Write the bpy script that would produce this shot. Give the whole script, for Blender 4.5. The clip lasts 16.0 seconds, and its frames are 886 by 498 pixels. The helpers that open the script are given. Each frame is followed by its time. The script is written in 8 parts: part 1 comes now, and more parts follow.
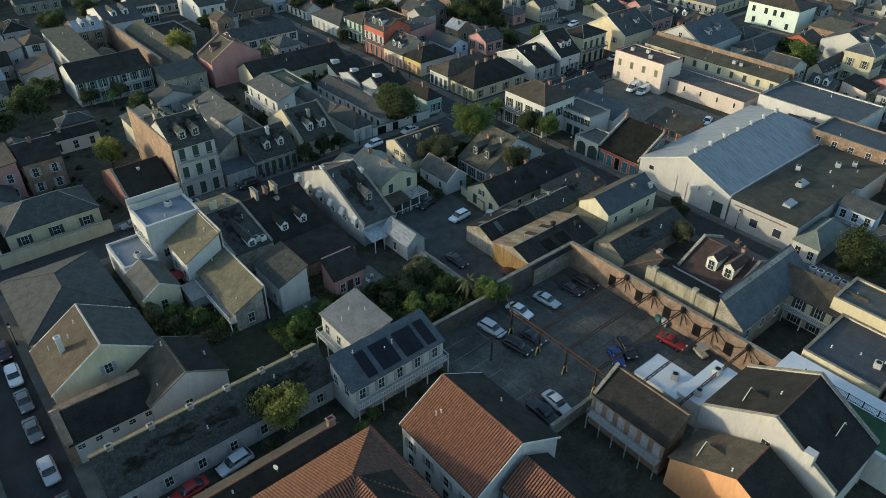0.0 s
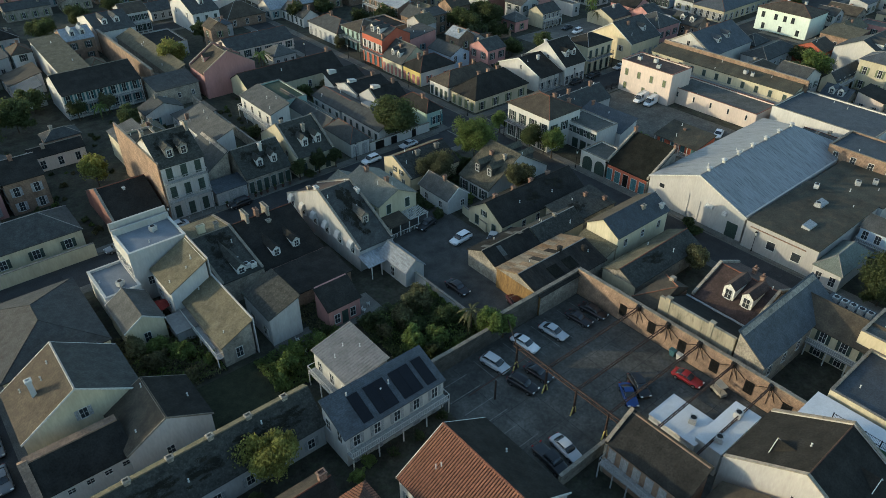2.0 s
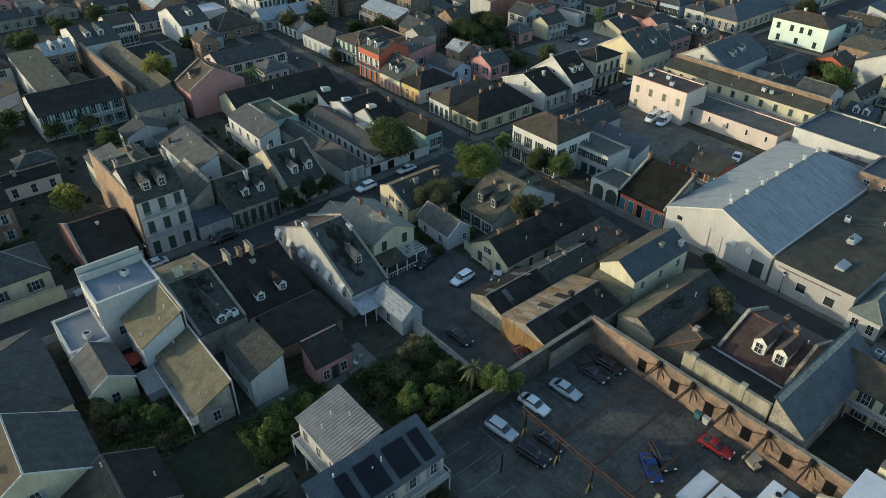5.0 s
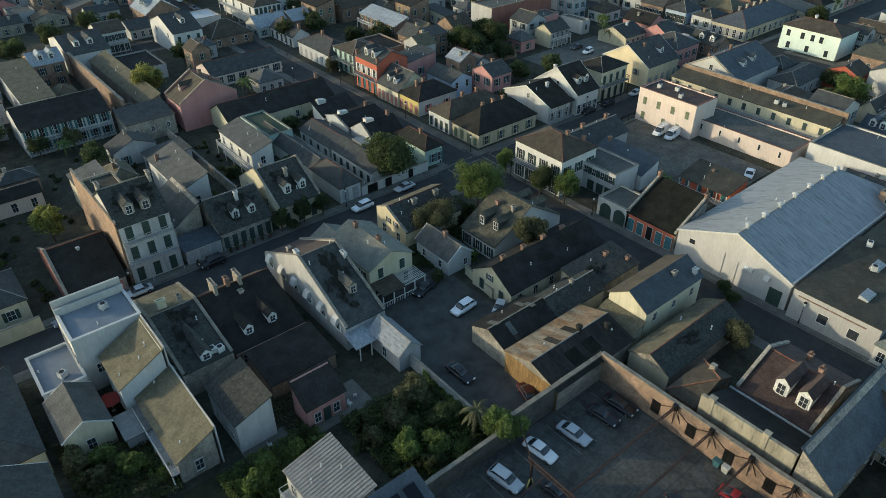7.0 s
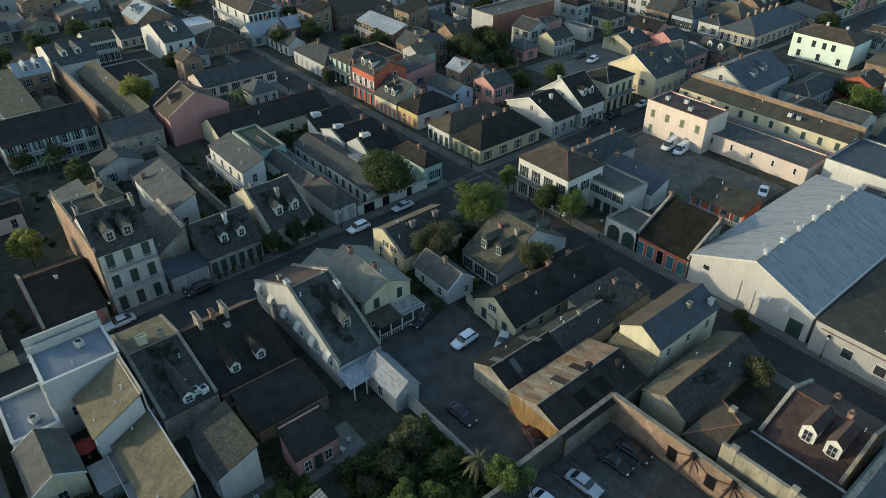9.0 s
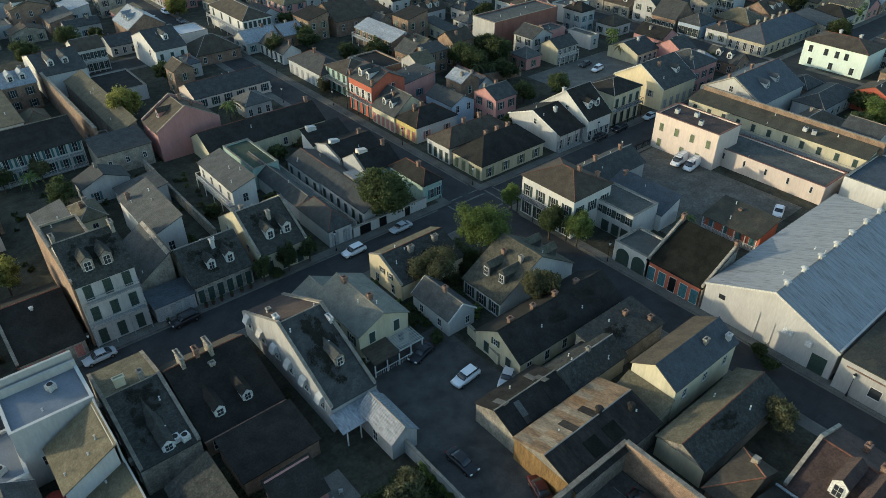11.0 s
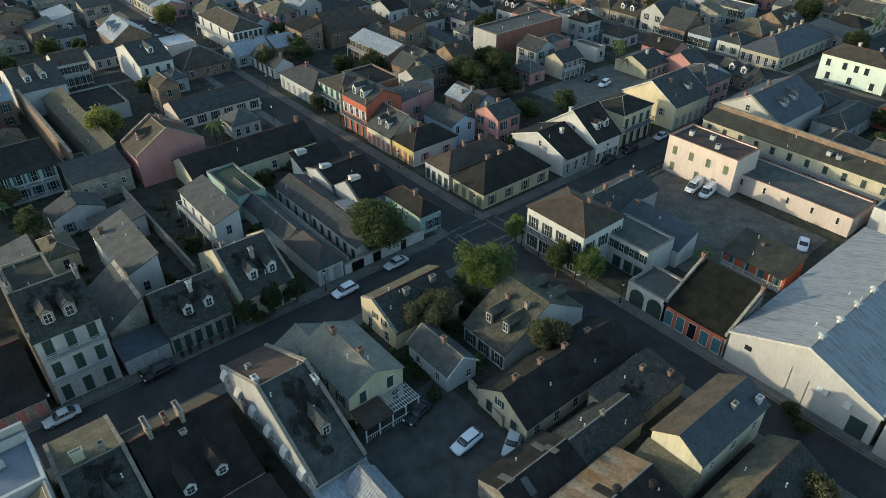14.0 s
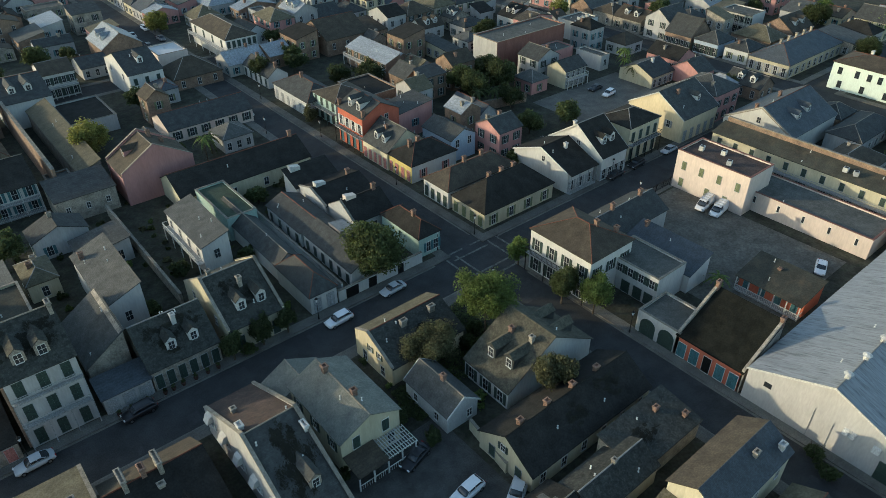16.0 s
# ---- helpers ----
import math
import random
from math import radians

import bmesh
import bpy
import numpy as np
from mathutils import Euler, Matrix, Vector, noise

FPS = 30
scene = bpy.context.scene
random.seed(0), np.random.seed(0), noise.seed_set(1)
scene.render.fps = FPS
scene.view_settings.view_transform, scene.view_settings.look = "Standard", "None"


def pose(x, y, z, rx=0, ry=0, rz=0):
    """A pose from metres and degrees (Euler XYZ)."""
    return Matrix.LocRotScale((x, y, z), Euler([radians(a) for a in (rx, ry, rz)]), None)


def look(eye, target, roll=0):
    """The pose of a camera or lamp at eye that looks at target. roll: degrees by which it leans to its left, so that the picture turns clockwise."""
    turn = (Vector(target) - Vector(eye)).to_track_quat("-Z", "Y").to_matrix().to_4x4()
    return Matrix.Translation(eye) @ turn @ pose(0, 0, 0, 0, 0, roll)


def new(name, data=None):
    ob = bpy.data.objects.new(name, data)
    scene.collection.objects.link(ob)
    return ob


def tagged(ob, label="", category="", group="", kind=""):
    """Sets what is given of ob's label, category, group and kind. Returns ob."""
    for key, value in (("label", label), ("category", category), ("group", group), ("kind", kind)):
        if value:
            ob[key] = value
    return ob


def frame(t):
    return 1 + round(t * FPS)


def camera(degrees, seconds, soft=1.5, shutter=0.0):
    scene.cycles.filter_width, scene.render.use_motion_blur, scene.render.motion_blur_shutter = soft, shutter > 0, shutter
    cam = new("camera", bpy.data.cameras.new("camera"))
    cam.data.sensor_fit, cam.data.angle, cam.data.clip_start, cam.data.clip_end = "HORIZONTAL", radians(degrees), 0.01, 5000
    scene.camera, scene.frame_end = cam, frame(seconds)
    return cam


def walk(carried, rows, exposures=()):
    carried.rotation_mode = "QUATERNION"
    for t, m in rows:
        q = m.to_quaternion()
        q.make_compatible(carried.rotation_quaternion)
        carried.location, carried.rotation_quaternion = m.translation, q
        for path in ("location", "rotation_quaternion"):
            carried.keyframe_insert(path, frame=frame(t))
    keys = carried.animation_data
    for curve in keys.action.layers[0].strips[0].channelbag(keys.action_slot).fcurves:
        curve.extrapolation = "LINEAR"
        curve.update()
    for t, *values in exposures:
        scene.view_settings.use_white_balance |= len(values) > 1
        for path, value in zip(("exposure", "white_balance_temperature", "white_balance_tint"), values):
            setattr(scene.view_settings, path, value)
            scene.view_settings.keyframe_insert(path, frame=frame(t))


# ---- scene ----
cam = camera(65.5, 16.0, soft=0.85)
METRES, EYE, DROP, LEAN, TURN = 61.8, 71.3, -1.6, -0.05, -39.9
ROWS = [
    (0.0, 0.0, 0.0, 0.0, 0.07, -33.19, -0.1),
    (0.5, 0.0002, 0.0302, -0.0007, 0.08, -33.18, -0.09),
    (1.0, 0.0005, 0.0602, -0.0016, 0.07, -33.18, -0.05),
    (1.5, 0.001, 0.0921, -0.0022, 0.08, -33.17, -0.02),
    (2.0, 0.0015, 0.1249, -0.003, 0.1, -33.15, 0.01),
    (2.5, 0.0018, 0.158, -0.0038, 0.1, -33.14, 0.02),
    (3.0, 0.0019, 0.1912, -0.0042, 0.08, -33.14, 0.05),
    (3.5, 0.0022, 0.2242, -0.0047, 0.1, -33.13, 0.07),
    (4.0, 0.0025, 0.2569, -0.0055, 0.11, -33.11, 0.08),
    (6.5, 0.0043, 0.4142, -0.0071, 0.15, -33.09, 0.12),
    (7.0, 0.0047, 0.4451, -0.0075, 0.15, -33.07, 0.13),
    (7.5, 0.0046, 0.4761, -0.0078, 0.14, -33.06, 0.16),
    (8.0, 0.005, 0.5072, -0.0083, 0.14, -33.05, 0.18),
    (8.5, 0.0055, 0.5381, -0.009, 0.15, -33.04, 0.19),
    (9.0, 0.0058, 0.5693, -0.0096, 0.14, -33.03, 0.2),
    (11.5, 0.0071, 0.7263, -0.0104, 0.16, -33.05, 0.22),
    (12.0, 0.0077, 0.7577, -0.0107, 0.15, -33.05, 0.23),
    (12.5, 0.0082, 0.789, -0.011, 0.15, -33.05, 0.22),
    (13.0, 0.0089, 0.8202, -0.0111, 0.16, -33.05, 0.21),
    (13.5, 0.0088, 0.8511, -0.012, 0.16, -33.04, 0.19),
    (14.0, 0.0091, 0.8818, -0.0125, 0.15, -33.03, 0.2),
    (14.5, 0.0097, 0.9119, -0.0131, 0.15, -33.02, 0.2),
    (15.0, 0.0099, 0.9417, -0.0132, 0.13, -33.03, 0.23),
    (15.5, 0.0104, 0.9709, -0.0135, 0.1, -33.02, 0.27),
    (16.0, 0.0106, 0.9998, -0.0135, 0.08, -33.03, 0.28),
]

walk(cam, [(t, pose(0, 0, EYE, 0, 0, TURN) @ pose(METRES * x, METRES * y, METRES * (z + 0.003 * y), 90 + pitch + DROP, roll + LEAN, yaw)) for t, x, y, z, yaw, pitch, roll in ROWS],
     exposures=[(0.0, 0.23, 5950, 0)])

# ---- light: a low warm sun behind the camera's left, and a clear sky ----
SUN_EL, SUN_AZ = 11.0, -48.0          # degrees above the horizon; heading from +y, clockwise
sx, sy = math.sin(radians(SUN_AZ)), math.cos(radians(SUN_AZ))
world = bpy.data.worlds.new("sky")
scene.world = world
world.use_nodes = True
wn = world.node_tree.nodes
sky = wn.new("ShaderNodeTexSky")
sky.sky_type, sky.sun_disc = 'NISHITA', False
sky.sun_elevation, sky.sun_rotation = radians(SUN_EL), radians(SUN_AZ)
world.node_tree.links.new(sky.outputs[0], wn["Background"].inputs[0])
wn["Background"].inputs[1].default_value = 0.28
sun_data = bpy.data.lights.new("sun", 'SUN')
sun_data.energy, sun_data.angle, sun_data.color = 3.45, radians(0.6), (1.0, 0.78, 0.52)
sun = new("sun", sun_data)
sun.matrix_world = look((400 * sx, 400 * sy, 400 * math.tan(radians(SUN_EL))), (0, 0, 0))


# ---- materials ----
def material(name, colour, rough=0.85, metal=0.0, scale=0.6, amount=0.35, fine=6.0, fine_amount=0.34, bump=0.1, vary=0.12, stain=None, stain_amount=0.0, bands=None, spec=0.3, stretch=None, glow=0.0):
    """A weathered surface: broad blotches, fine grain, a shift from object to object, stains and optional courses."""
    m = bpy.data.materials.new(name)
    m.use_nodes = True
    nt = m.node_tree
    n, l = nt.nodes, nt.links
    b = n["Principled BSDF"]
    b.inputs["Roughness"].default_value = rough
    b.inputs["Metallic"].default_value = metal
    b.inputs["Specular IOR Level"].default_value = spec
    geo = n.new("ShaderNodeNewGeometry")
    place = geo.outputs["Position"]
    if stretch:
        mp = n.new("ShaderNodeMapping")
        mp.inputs["Scale"].default_value = stretch
        l.new(place, mp.inputs["Vector"])
        place = mp.outputs[0]
    def noise_at(s, detail, rough=0.5):
        t = n.new("ShaderNodeTexNoise")
        t.inputs["Roughness"].default_value = rough
        t.inputs["Scale"].default_value = s
        t.inputs["Detail"].default_value = detail
        l.new(place, t.inputs["Vector"])
        return t.outputs["Fac"]
    def mixed(fac, a, c, mode='MIX'):
        x = n.new("ShaderNodeMix")
        x.data_type, x.blend_type = 'RGBA', mode
        for sock, v in ((x.inputs["Factor"], fac), (x.inputs["A"], a), (x.inputs["B"], c)):
            if isinstance(v, (int, float)):
                sock.default_value = v
            elif isinstance(v, tuple):
                sock.default_value = (*v, 1)
            else:
                l.new(v, sock)
        return x.outputs["Result"]
    def ranged(v, lo, hi, a, c):
        r = n.new("ShaderNodeMapRange")
        r.inputs[1].default_value, r.inputs[2].default_value, r.inputs[3].default_value, r.inputs[4].default_value = lo, hi, a, c
        l.new(v, r.inputs[0])
        return r.outputs[0]
    broad, grain = noise_at(scale, 8, 0.62), noise_at(fine, 4, 0.6)
    dark = tuple(c * (1 - amount) for c in colour)
    light = tuple(min(1, c * (1 + amount * 0.7)) for c in colour)
    col = mixed(ranged(broad, 0.3, 0.7, 0, 1), dark, light)
    info = n.new("ShaderNodeObjectInfo")
    val = n.new("ShaderNodeHueSaturation")
    l.new(ranged(info.outputs["Random"], 0, 1, 1 - vary, 1 + vary), val.inputs["Value"])
    l.new(col, val.inputs["Color"])
    col = val.outputs["Color"]
    g2 = n.new("ShaderNodeHueSaturation")
    l.new(ranged(grain, 0.3, 0.7, 1 - fine_amount, 1 + fine_amount), g2.inputs["Value"])
    l.new(col, g2.inputs["Color"])
    col = g2.outputs["Color"]
    if stain:
        spots = noise_at(scale * 2.3, 10, 0.72)
        col = mixed(ranged(spots, 0.5, 0.72, 0, stain_amount), col, stain)
    tooth = n.new("ShaderNodeTexNoise")
    tooth.inputs["Scale"].default_value, tooth.inputs["Detail"].default_value = 9.0, 3
    l.new(geo.outputs["Position"], tooth.inputs["Vector"])
    height = tooth.outputs["Fac"]
    if bands:
        w = n.new("ShaderNodeTexWave")
        w.bands_direction = bands[0]
        w.inputs["Scale"].default_value = bands[1]
        w.inputs["Distortion"].default_value = 0.4
        l.new(geo.outputs["Position"], w.inputs["Vector"])
        col = mixed(ranged(w.outputs["Fac"], 0.1, 0.5, bands[2], 0), col, tuple(c * 0.45 for c in colour))
        height = w.outputs["Fac"]
    l.new(col, b.inputs["Base Color"])
    bp = n.new("ShaderNodeBump")
    bp.inputs["Strength"].default_value = bump
    bp.inputs["Distance"].default_value = 0.05
    l.new(height, bp.inputs["Height"])
    l.new(bp.outputs["Normal"], b.inputs["Normal"])
    if glow:     # thin leaves let light through
        tr = n.new("ShaderNodeBsdfTranslucent")
        l.new(col, tr.inputs["Color"])
        mix = n.new("ShaderNodeMixShader")
        mix.inputs[0].default_value = glow
        l.new(b.outputs[0], mix.inputs[1])
        l.new(tr.outputs[0], mix.inputs[2])
        l.new(mix.outputs[0], n["Material Output"].inputs[0])
    return m


def wall_material(name, colour, amount=0.22, stain_amount=0.0, **more):
    """Weathered plaster, boards or brick: soft rain streaks and faint mottling."""
    return material(name, colour, amount=amount * 0.8, fine=3.0, fine_amount=0.09, stain_amount=stain_amount * 0.55, stretch=(1.2, 1.2, 0.3), scale=0.4, **more)


W = dict(   # walls
    cream=wall_material("cream_stucco", (0.45, 0.41, 0.29), stain=(0.3, 0.27, 0.2), stain_amount=0.4),
    white=wall_material("white_stucco", (0.46, 0.455, 0.43), amount=0.12, stain=(0.42, 0.4, 0.36), stain_amount=0.35),
    whitewash=wall_material("dulled_whitewash", (0.38, 0.37, 0.35), amount=0.12, stain=(0.33, 0.31, 0.28), stain_amount=0.4),
    grey=wall_material("grey_stucco", (0.34, 0.34, 0.33), stain=(0.2, 0.2, 0.19), stain_amount=0.5),
    greywhite=wall_material("pale_grey_stucco", (0.4, 0.395, 0.365), amount=0.15, stain=(0.3, 0.3, 0.28), stain_amount=0.4),
    pink=wall_material("pale_pink_stucco", (0.57, 0.48, 0.41), amount=0.12, stain=(0.5, 0.42, 0.36), stain_amount=0.3),
    rose=wall_material("rose_stucco", (0.38, 0.20, 0.18), amount=0.2),
    yellow=wall_material("yellow_stucco", (0.52, 0.45, 0.30), amount=0.15, stain=(0.4, 0.33, 0.18), stain_amount=0.3),
    red=wall_material("red_painted_brick", (0.36, 0.10, 0.06), amount=0.2, bands=('Z', 2.2, 0.3)),
    orange=wall_material("orange_red_stucco", (0.40, 0.12, 0.07), amount=0.15),
    brick=material("weathered_brick", (0.24, 0.165, 0.115), amount=0.4, scale=0.7, fine=4.0, fine_amount=0.3, bands=('Z', 1.2, 0.25), stain=(0.12, 0.10, 0.085), stain_amount=0.7),
    oldwall=material("stained_old_plaster", (0.27, 0.245, 0.20), amount=0.45, scale=0.5, fine=4.0, fine_amount=0.25, stain=(0.085, 0.08, 0.07), stain_amount=0.8),
    streaked=wall_material("streaked_pale_plaster", (0.29, 0.265, 0.20), amount=0.5, stain=(0.06, 0.058, 0.045), stain_amount=1.6),
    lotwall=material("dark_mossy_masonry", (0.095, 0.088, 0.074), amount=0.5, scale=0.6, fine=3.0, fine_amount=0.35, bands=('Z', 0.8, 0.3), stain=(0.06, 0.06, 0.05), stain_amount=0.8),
    palemint=wall_material("pale_mint_stucco", (0.54, 0.62, 0.54), amount=0.1),
    mint=wall_material("mint_clapboard", (0.33, 0.44, 0.39), amount=0.1, bands=('Z', 2.0, 0.3)),
    blue=wall_material("pale_blue_boards", (0.37, 0.45, 0.54), amount=0.1, bands=('Z', 2.0, 0.3)),
    ochre=wall_material("ochre_stucco", (0.47, 0.38, 0.13), amount=0.15, stain=(0.3, 0.22, 0.1), stain_amount=0.3),
    orangepale=wall_material("pale_orange_stucco", (0.65, 0.34, 0.16), amount=0.12),
    oldred=wall_material("dull_red_brick", (0.19, 0.09, 0.07), amount=0.3, bands=('Z', 2.2, 0.3)),
    board=wall_material("white_clapboard", (0.43, 0.435, 0.42), amount=0.12, bands=('Z', 2.0, 0.35)),
)
R = dict(   # roofs
    slate=material("dark_slate", (0.050, 0.053, 0.051), fine=4.5, fine_amount=0.3, rough=0.8, amount=0.4, scale=0.8, bands=('Z', 3.6, 0.22), stain=(0.022, 0.023, 0.02), stain_amount=0.75),
    moss=material("mossy_black_slate", (0.036, 0.038, 0.033), fine=4.5, fine_amount=0.3, rough=0.9, amount=0.5, scale=1.1, stain=(0.10, 0.10, 0.085), stain_amount=0.7),
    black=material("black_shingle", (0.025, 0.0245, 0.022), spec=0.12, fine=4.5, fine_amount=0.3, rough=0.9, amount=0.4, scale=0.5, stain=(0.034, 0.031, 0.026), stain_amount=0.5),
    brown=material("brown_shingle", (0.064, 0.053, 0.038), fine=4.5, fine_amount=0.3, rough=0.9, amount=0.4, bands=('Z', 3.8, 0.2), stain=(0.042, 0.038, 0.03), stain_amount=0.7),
    grey=material("grey_shingle", (0.082, 0.085, 0.080), fine=4.5, fine_amount=0.3, rough=0.9, amount=0.35, bands=('Z', 3.8, 0.18), stain=(0.055, 0.055, 0.05), stain_amount=0.6),
    palegrey=material("pale_grey_shingle", (0.145, 0.147, 0.125), fine=4.5, fine_amount=0.3, rough=0.9, amount=0.25, bands=('Z', 3.8, 0.15), stain=(0.11, 0.11, 0.1), stain_amount=0.5),
    olive=material("mossy_felt", (0.105, 0.094, 0.06), fine=4.5, fine_amount=0.3, rough=0.9, amount=0.35, stain=(0.19, 0.175, 0.135), stain_amount=0.5),
    bluegrey=material("blue_grey_slate", (0.058, 0.068, 0.078), fine=4.5, fine_amount=0.3, rough=0.7, amount=0.3, bands=('Z', 3.6, 0.2), stain=(0.03, 0.034, 0.037), stain_amount=0.7),
    zinc=material("weathered_zinc", (0.205, 0.198, 0.185), rough=0.55, amount=0.25, scale=0.6, fine=3.0, fine_amount=0.15, stain=(0.12, 0.115, 0.11), stain_amount=0.5, bump=0.03),
    membrane=material("blue_grey_membrane", (0.15, 0.17, 0.195), rough=0.6, amount=0.18, scale=0.5, fine_amount=0.1, stain=(0.15, 0.16, 0.18), stain_amount=0.5),
    metal=material("pale_painted_metal", (0.22, 0.238, 0.255), rough=0.5, amount=0.2, scale=0.5, fine=4.0, stretch=(1.0, 0.28, 0.6), stain=(0.22, 0.235, 0.25), stain_amount=0.6, bump=0.03),
    hall=material("streaked_pale_sheet_metal", (0.205, 0.215, 0.225), rough=0.55, amount=0.2, scale=0.5, fine=2.5, fine_amount=0.15, stretch=(2.8, 0.3, 0.3), stain=(0.06, 0.063, 0.066), stain_amount=1.0, bump=0.03),
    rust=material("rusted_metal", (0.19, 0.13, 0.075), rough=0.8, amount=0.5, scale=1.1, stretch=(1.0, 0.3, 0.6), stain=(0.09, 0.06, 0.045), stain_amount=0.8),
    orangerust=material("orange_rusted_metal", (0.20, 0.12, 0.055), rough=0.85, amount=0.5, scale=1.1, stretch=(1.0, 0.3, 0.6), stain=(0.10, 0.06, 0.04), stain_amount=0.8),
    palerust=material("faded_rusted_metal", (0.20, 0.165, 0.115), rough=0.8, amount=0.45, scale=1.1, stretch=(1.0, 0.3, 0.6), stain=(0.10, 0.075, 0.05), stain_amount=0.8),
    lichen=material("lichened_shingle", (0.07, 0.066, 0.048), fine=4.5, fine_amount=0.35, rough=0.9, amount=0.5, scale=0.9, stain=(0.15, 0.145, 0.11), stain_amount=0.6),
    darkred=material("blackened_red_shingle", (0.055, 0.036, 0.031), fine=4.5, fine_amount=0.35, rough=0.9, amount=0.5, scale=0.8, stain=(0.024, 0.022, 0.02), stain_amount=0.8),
    # dark rust of sheets and vents, and the shade of the old range's rear
    darkrust=material("dark_and_shaded_rust", (0.03, 0.028, 0.025), spec=0.1, rough=0.9, amount=0.5, scale=0.6, stretch=(1.0, 0.3, 0.6), stain=(0.055, 0.042, 0.032), stain_amount=0.6),
    tar=material("mossy_tar", (0.012, 0.0125, 0.010), spec=0.1, rough=0.95, amount=0.5, scale=0.4, stain=(0.03, 0.028, 0.02), stain_amount=0.6),
    # terracotta darkened for both shade and dirt between the tile rows
    pan=material("shaded_and_dirty_terracotta", (0.075, 0.042, 0.03), rough=0.9, amount=0.35, scale=2.0),
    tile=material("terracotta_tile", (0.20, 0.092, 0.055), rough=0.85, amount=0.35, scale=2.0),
    flat=material("tar_and_gravel", (0.078, 0.08, 0.072), fine=4.5, fine_amount=0.3, rough=0.95, amount=0.35, scale=0.3, stain=(0.17, 0.165, 0.15), stain_amount=0.5),
    flatbrown=material("brown_tar_roof", (0.050, 0.050, 0.038), fine=4.5, fine_amount=0.3, rough=0.95, amount=0.4, scale=0.25, stain=(0.12, 0.085, 0.055), stain_amount=0.5),
    redbrown=material("reddish_slate", (0.062, 0.042, 0.035), rough=0.85, amount=0.4, fine_amount=0.45, stain=(0.03, 0.03, 0.026), stain_amount=0.85),
    slategreen=material("grey_green_slate", (0.13, 0.15, 0.13), rough=0.8, amount=0.25, bands=('Z', 3.6, 0.25)),
    white=material("white_membrane", (0.52, 0.53, 0.54), fine_amount=0.08, rough=0.6, amount=0.1, scale=0.3, stain=(0.42, 0.42, 0.42), stain_amount=0.5),
    green=material("green_felt", (0.045, 0.06, 0.04), rough=0.95, amount=0.3),
)
R["clay"] = material("dark_clay_ridge", (0.13, 0.055, 0.036), rough=0.9, amount=0.4, scale=2.0)
trim_white = material("white_paint", (0.52, 0.52, 0.49), rough=0.6, amount=0.1, scale=2)
trim_dark = material("dark_green_paint", (0.03, 0.05, 0.042), rough=0.6, amount=0.2, scale=3)
trim_blue = material("blue_green_paint", (0.05, 0.13, 0.15), rough=0.6, amount=0.2, scale=3)
trim_olive = material("olive_paint", (0.13, 0.15, 0.08), rough=0.6, amount=0.2, scale=3)
old_wood = material("weathered_yellow_boards", (0.21, 0.13, 0.05), rough=0.85, amount=0.4, scale=0.8, stain=(0.10, 0.075, 0.045), stain_amount=0.6, stretch=(2.0, 2.0, 0.3))
trim_rose = material("dusty_pink_paint", (0.36, 0.15, 0.13), rough=0.6, amount=0.2, scale=3)
trim_black = material("black_iron", (0.02, 0.02, 0.02), rough=0.5, metal=0.6, amount=0.2)
trim_grey = material("grey_paint", (0.28, 0.29, 0.29), rough=0.7, amount=0.2, scale=3)
chim_mat = material("chimney_brick", (0.20, 0.125, 0.092), amount=0.4, scale=1.5, bands=('Z', 2.2, 0.4), stain=(0.28, 0.24, 0.2), stain_amount=0.5)
stucco_chim = material("stuccoed_chimney", (0.25, 0.225, 0.185), amount=0.3, scale=1.5, stain=(0.15, 0.14, 0.12), stain_amount=0.6)
glass = material("window_glass", (0.03, 0.035, 0.04), rough=0.12, amount=0.2, spec=0.6, bump=0.0)
coping_mat = material("pale_coping", (0.20, 0.18, 0.145), amount=0.4, scale=1.0, stain=(0.2, 0.18, 0.15), stain_amount=0.6)
asphalt = material("asphalt", (0.036, 0.037, 0.037), rough=0.95, amount=0.35, scale=0.25, stain=(0.06, 0.06, 0.058), stain_amount=0.6)
paving = material("worn_concrete", (0.125, 0.12, 0.105), rough=0.95, amount=0.35, scale=0.35, stain=(0.1, 0.095, 0.088), stain_amount=0.6)
yard_mat = material("yard_earth_and_paving", (0.045, 0.044, 0.032), rough=1.0, amount=0.6, scale=0.4, fine=2.5, stain=(0.035, 0.05, 0.022), stain_amount=0.7)
pale_lot = material("sun_bleached_concrete", (0.115, 0.108, 0.09), rough=0.95, amount=0.4, scale=0.3, fine=2.5, stain=(0.06, 0.058, 0.05), stain_amount=0.7)
lot_mat = material("lot_concrete", (0.07, 0.07, 0.063), rough=0.95, amount=0.5, scale=0.22, fine=2.5, stain=(0.042, 0.042, 0.038), stain_amount=0.85)

asphalt_patch = material("patched_asphalt", (0.058, 0.057, 0.052), rough=0.95, amount=0.5, scale=0.35, stain=(0.05, 0.05, 0.05), stain_amount=0.7)
grass_mat = material("shaded_grass", (0.026, 0.031, 0.016), rough=1.0, amount=0.4, scale=0.8, fine_amount=0.5)
leaf_a = material("dark_foliage", (0.072, 0.092, 0.034), rough=0.7, amount=0.45, scale=0.5, fine=3.0, fine_amount=0.5, vary=0.25, bump=0, glow=0.45)
leaf_b = material("yellow_green_foliage", (0.215, 0.22, 0.06), rough=0.7, amount=0.4, scale=0.5, fine=3.0, fine_amount=0.5, vary=0.2, bump=0, glow=0.45)
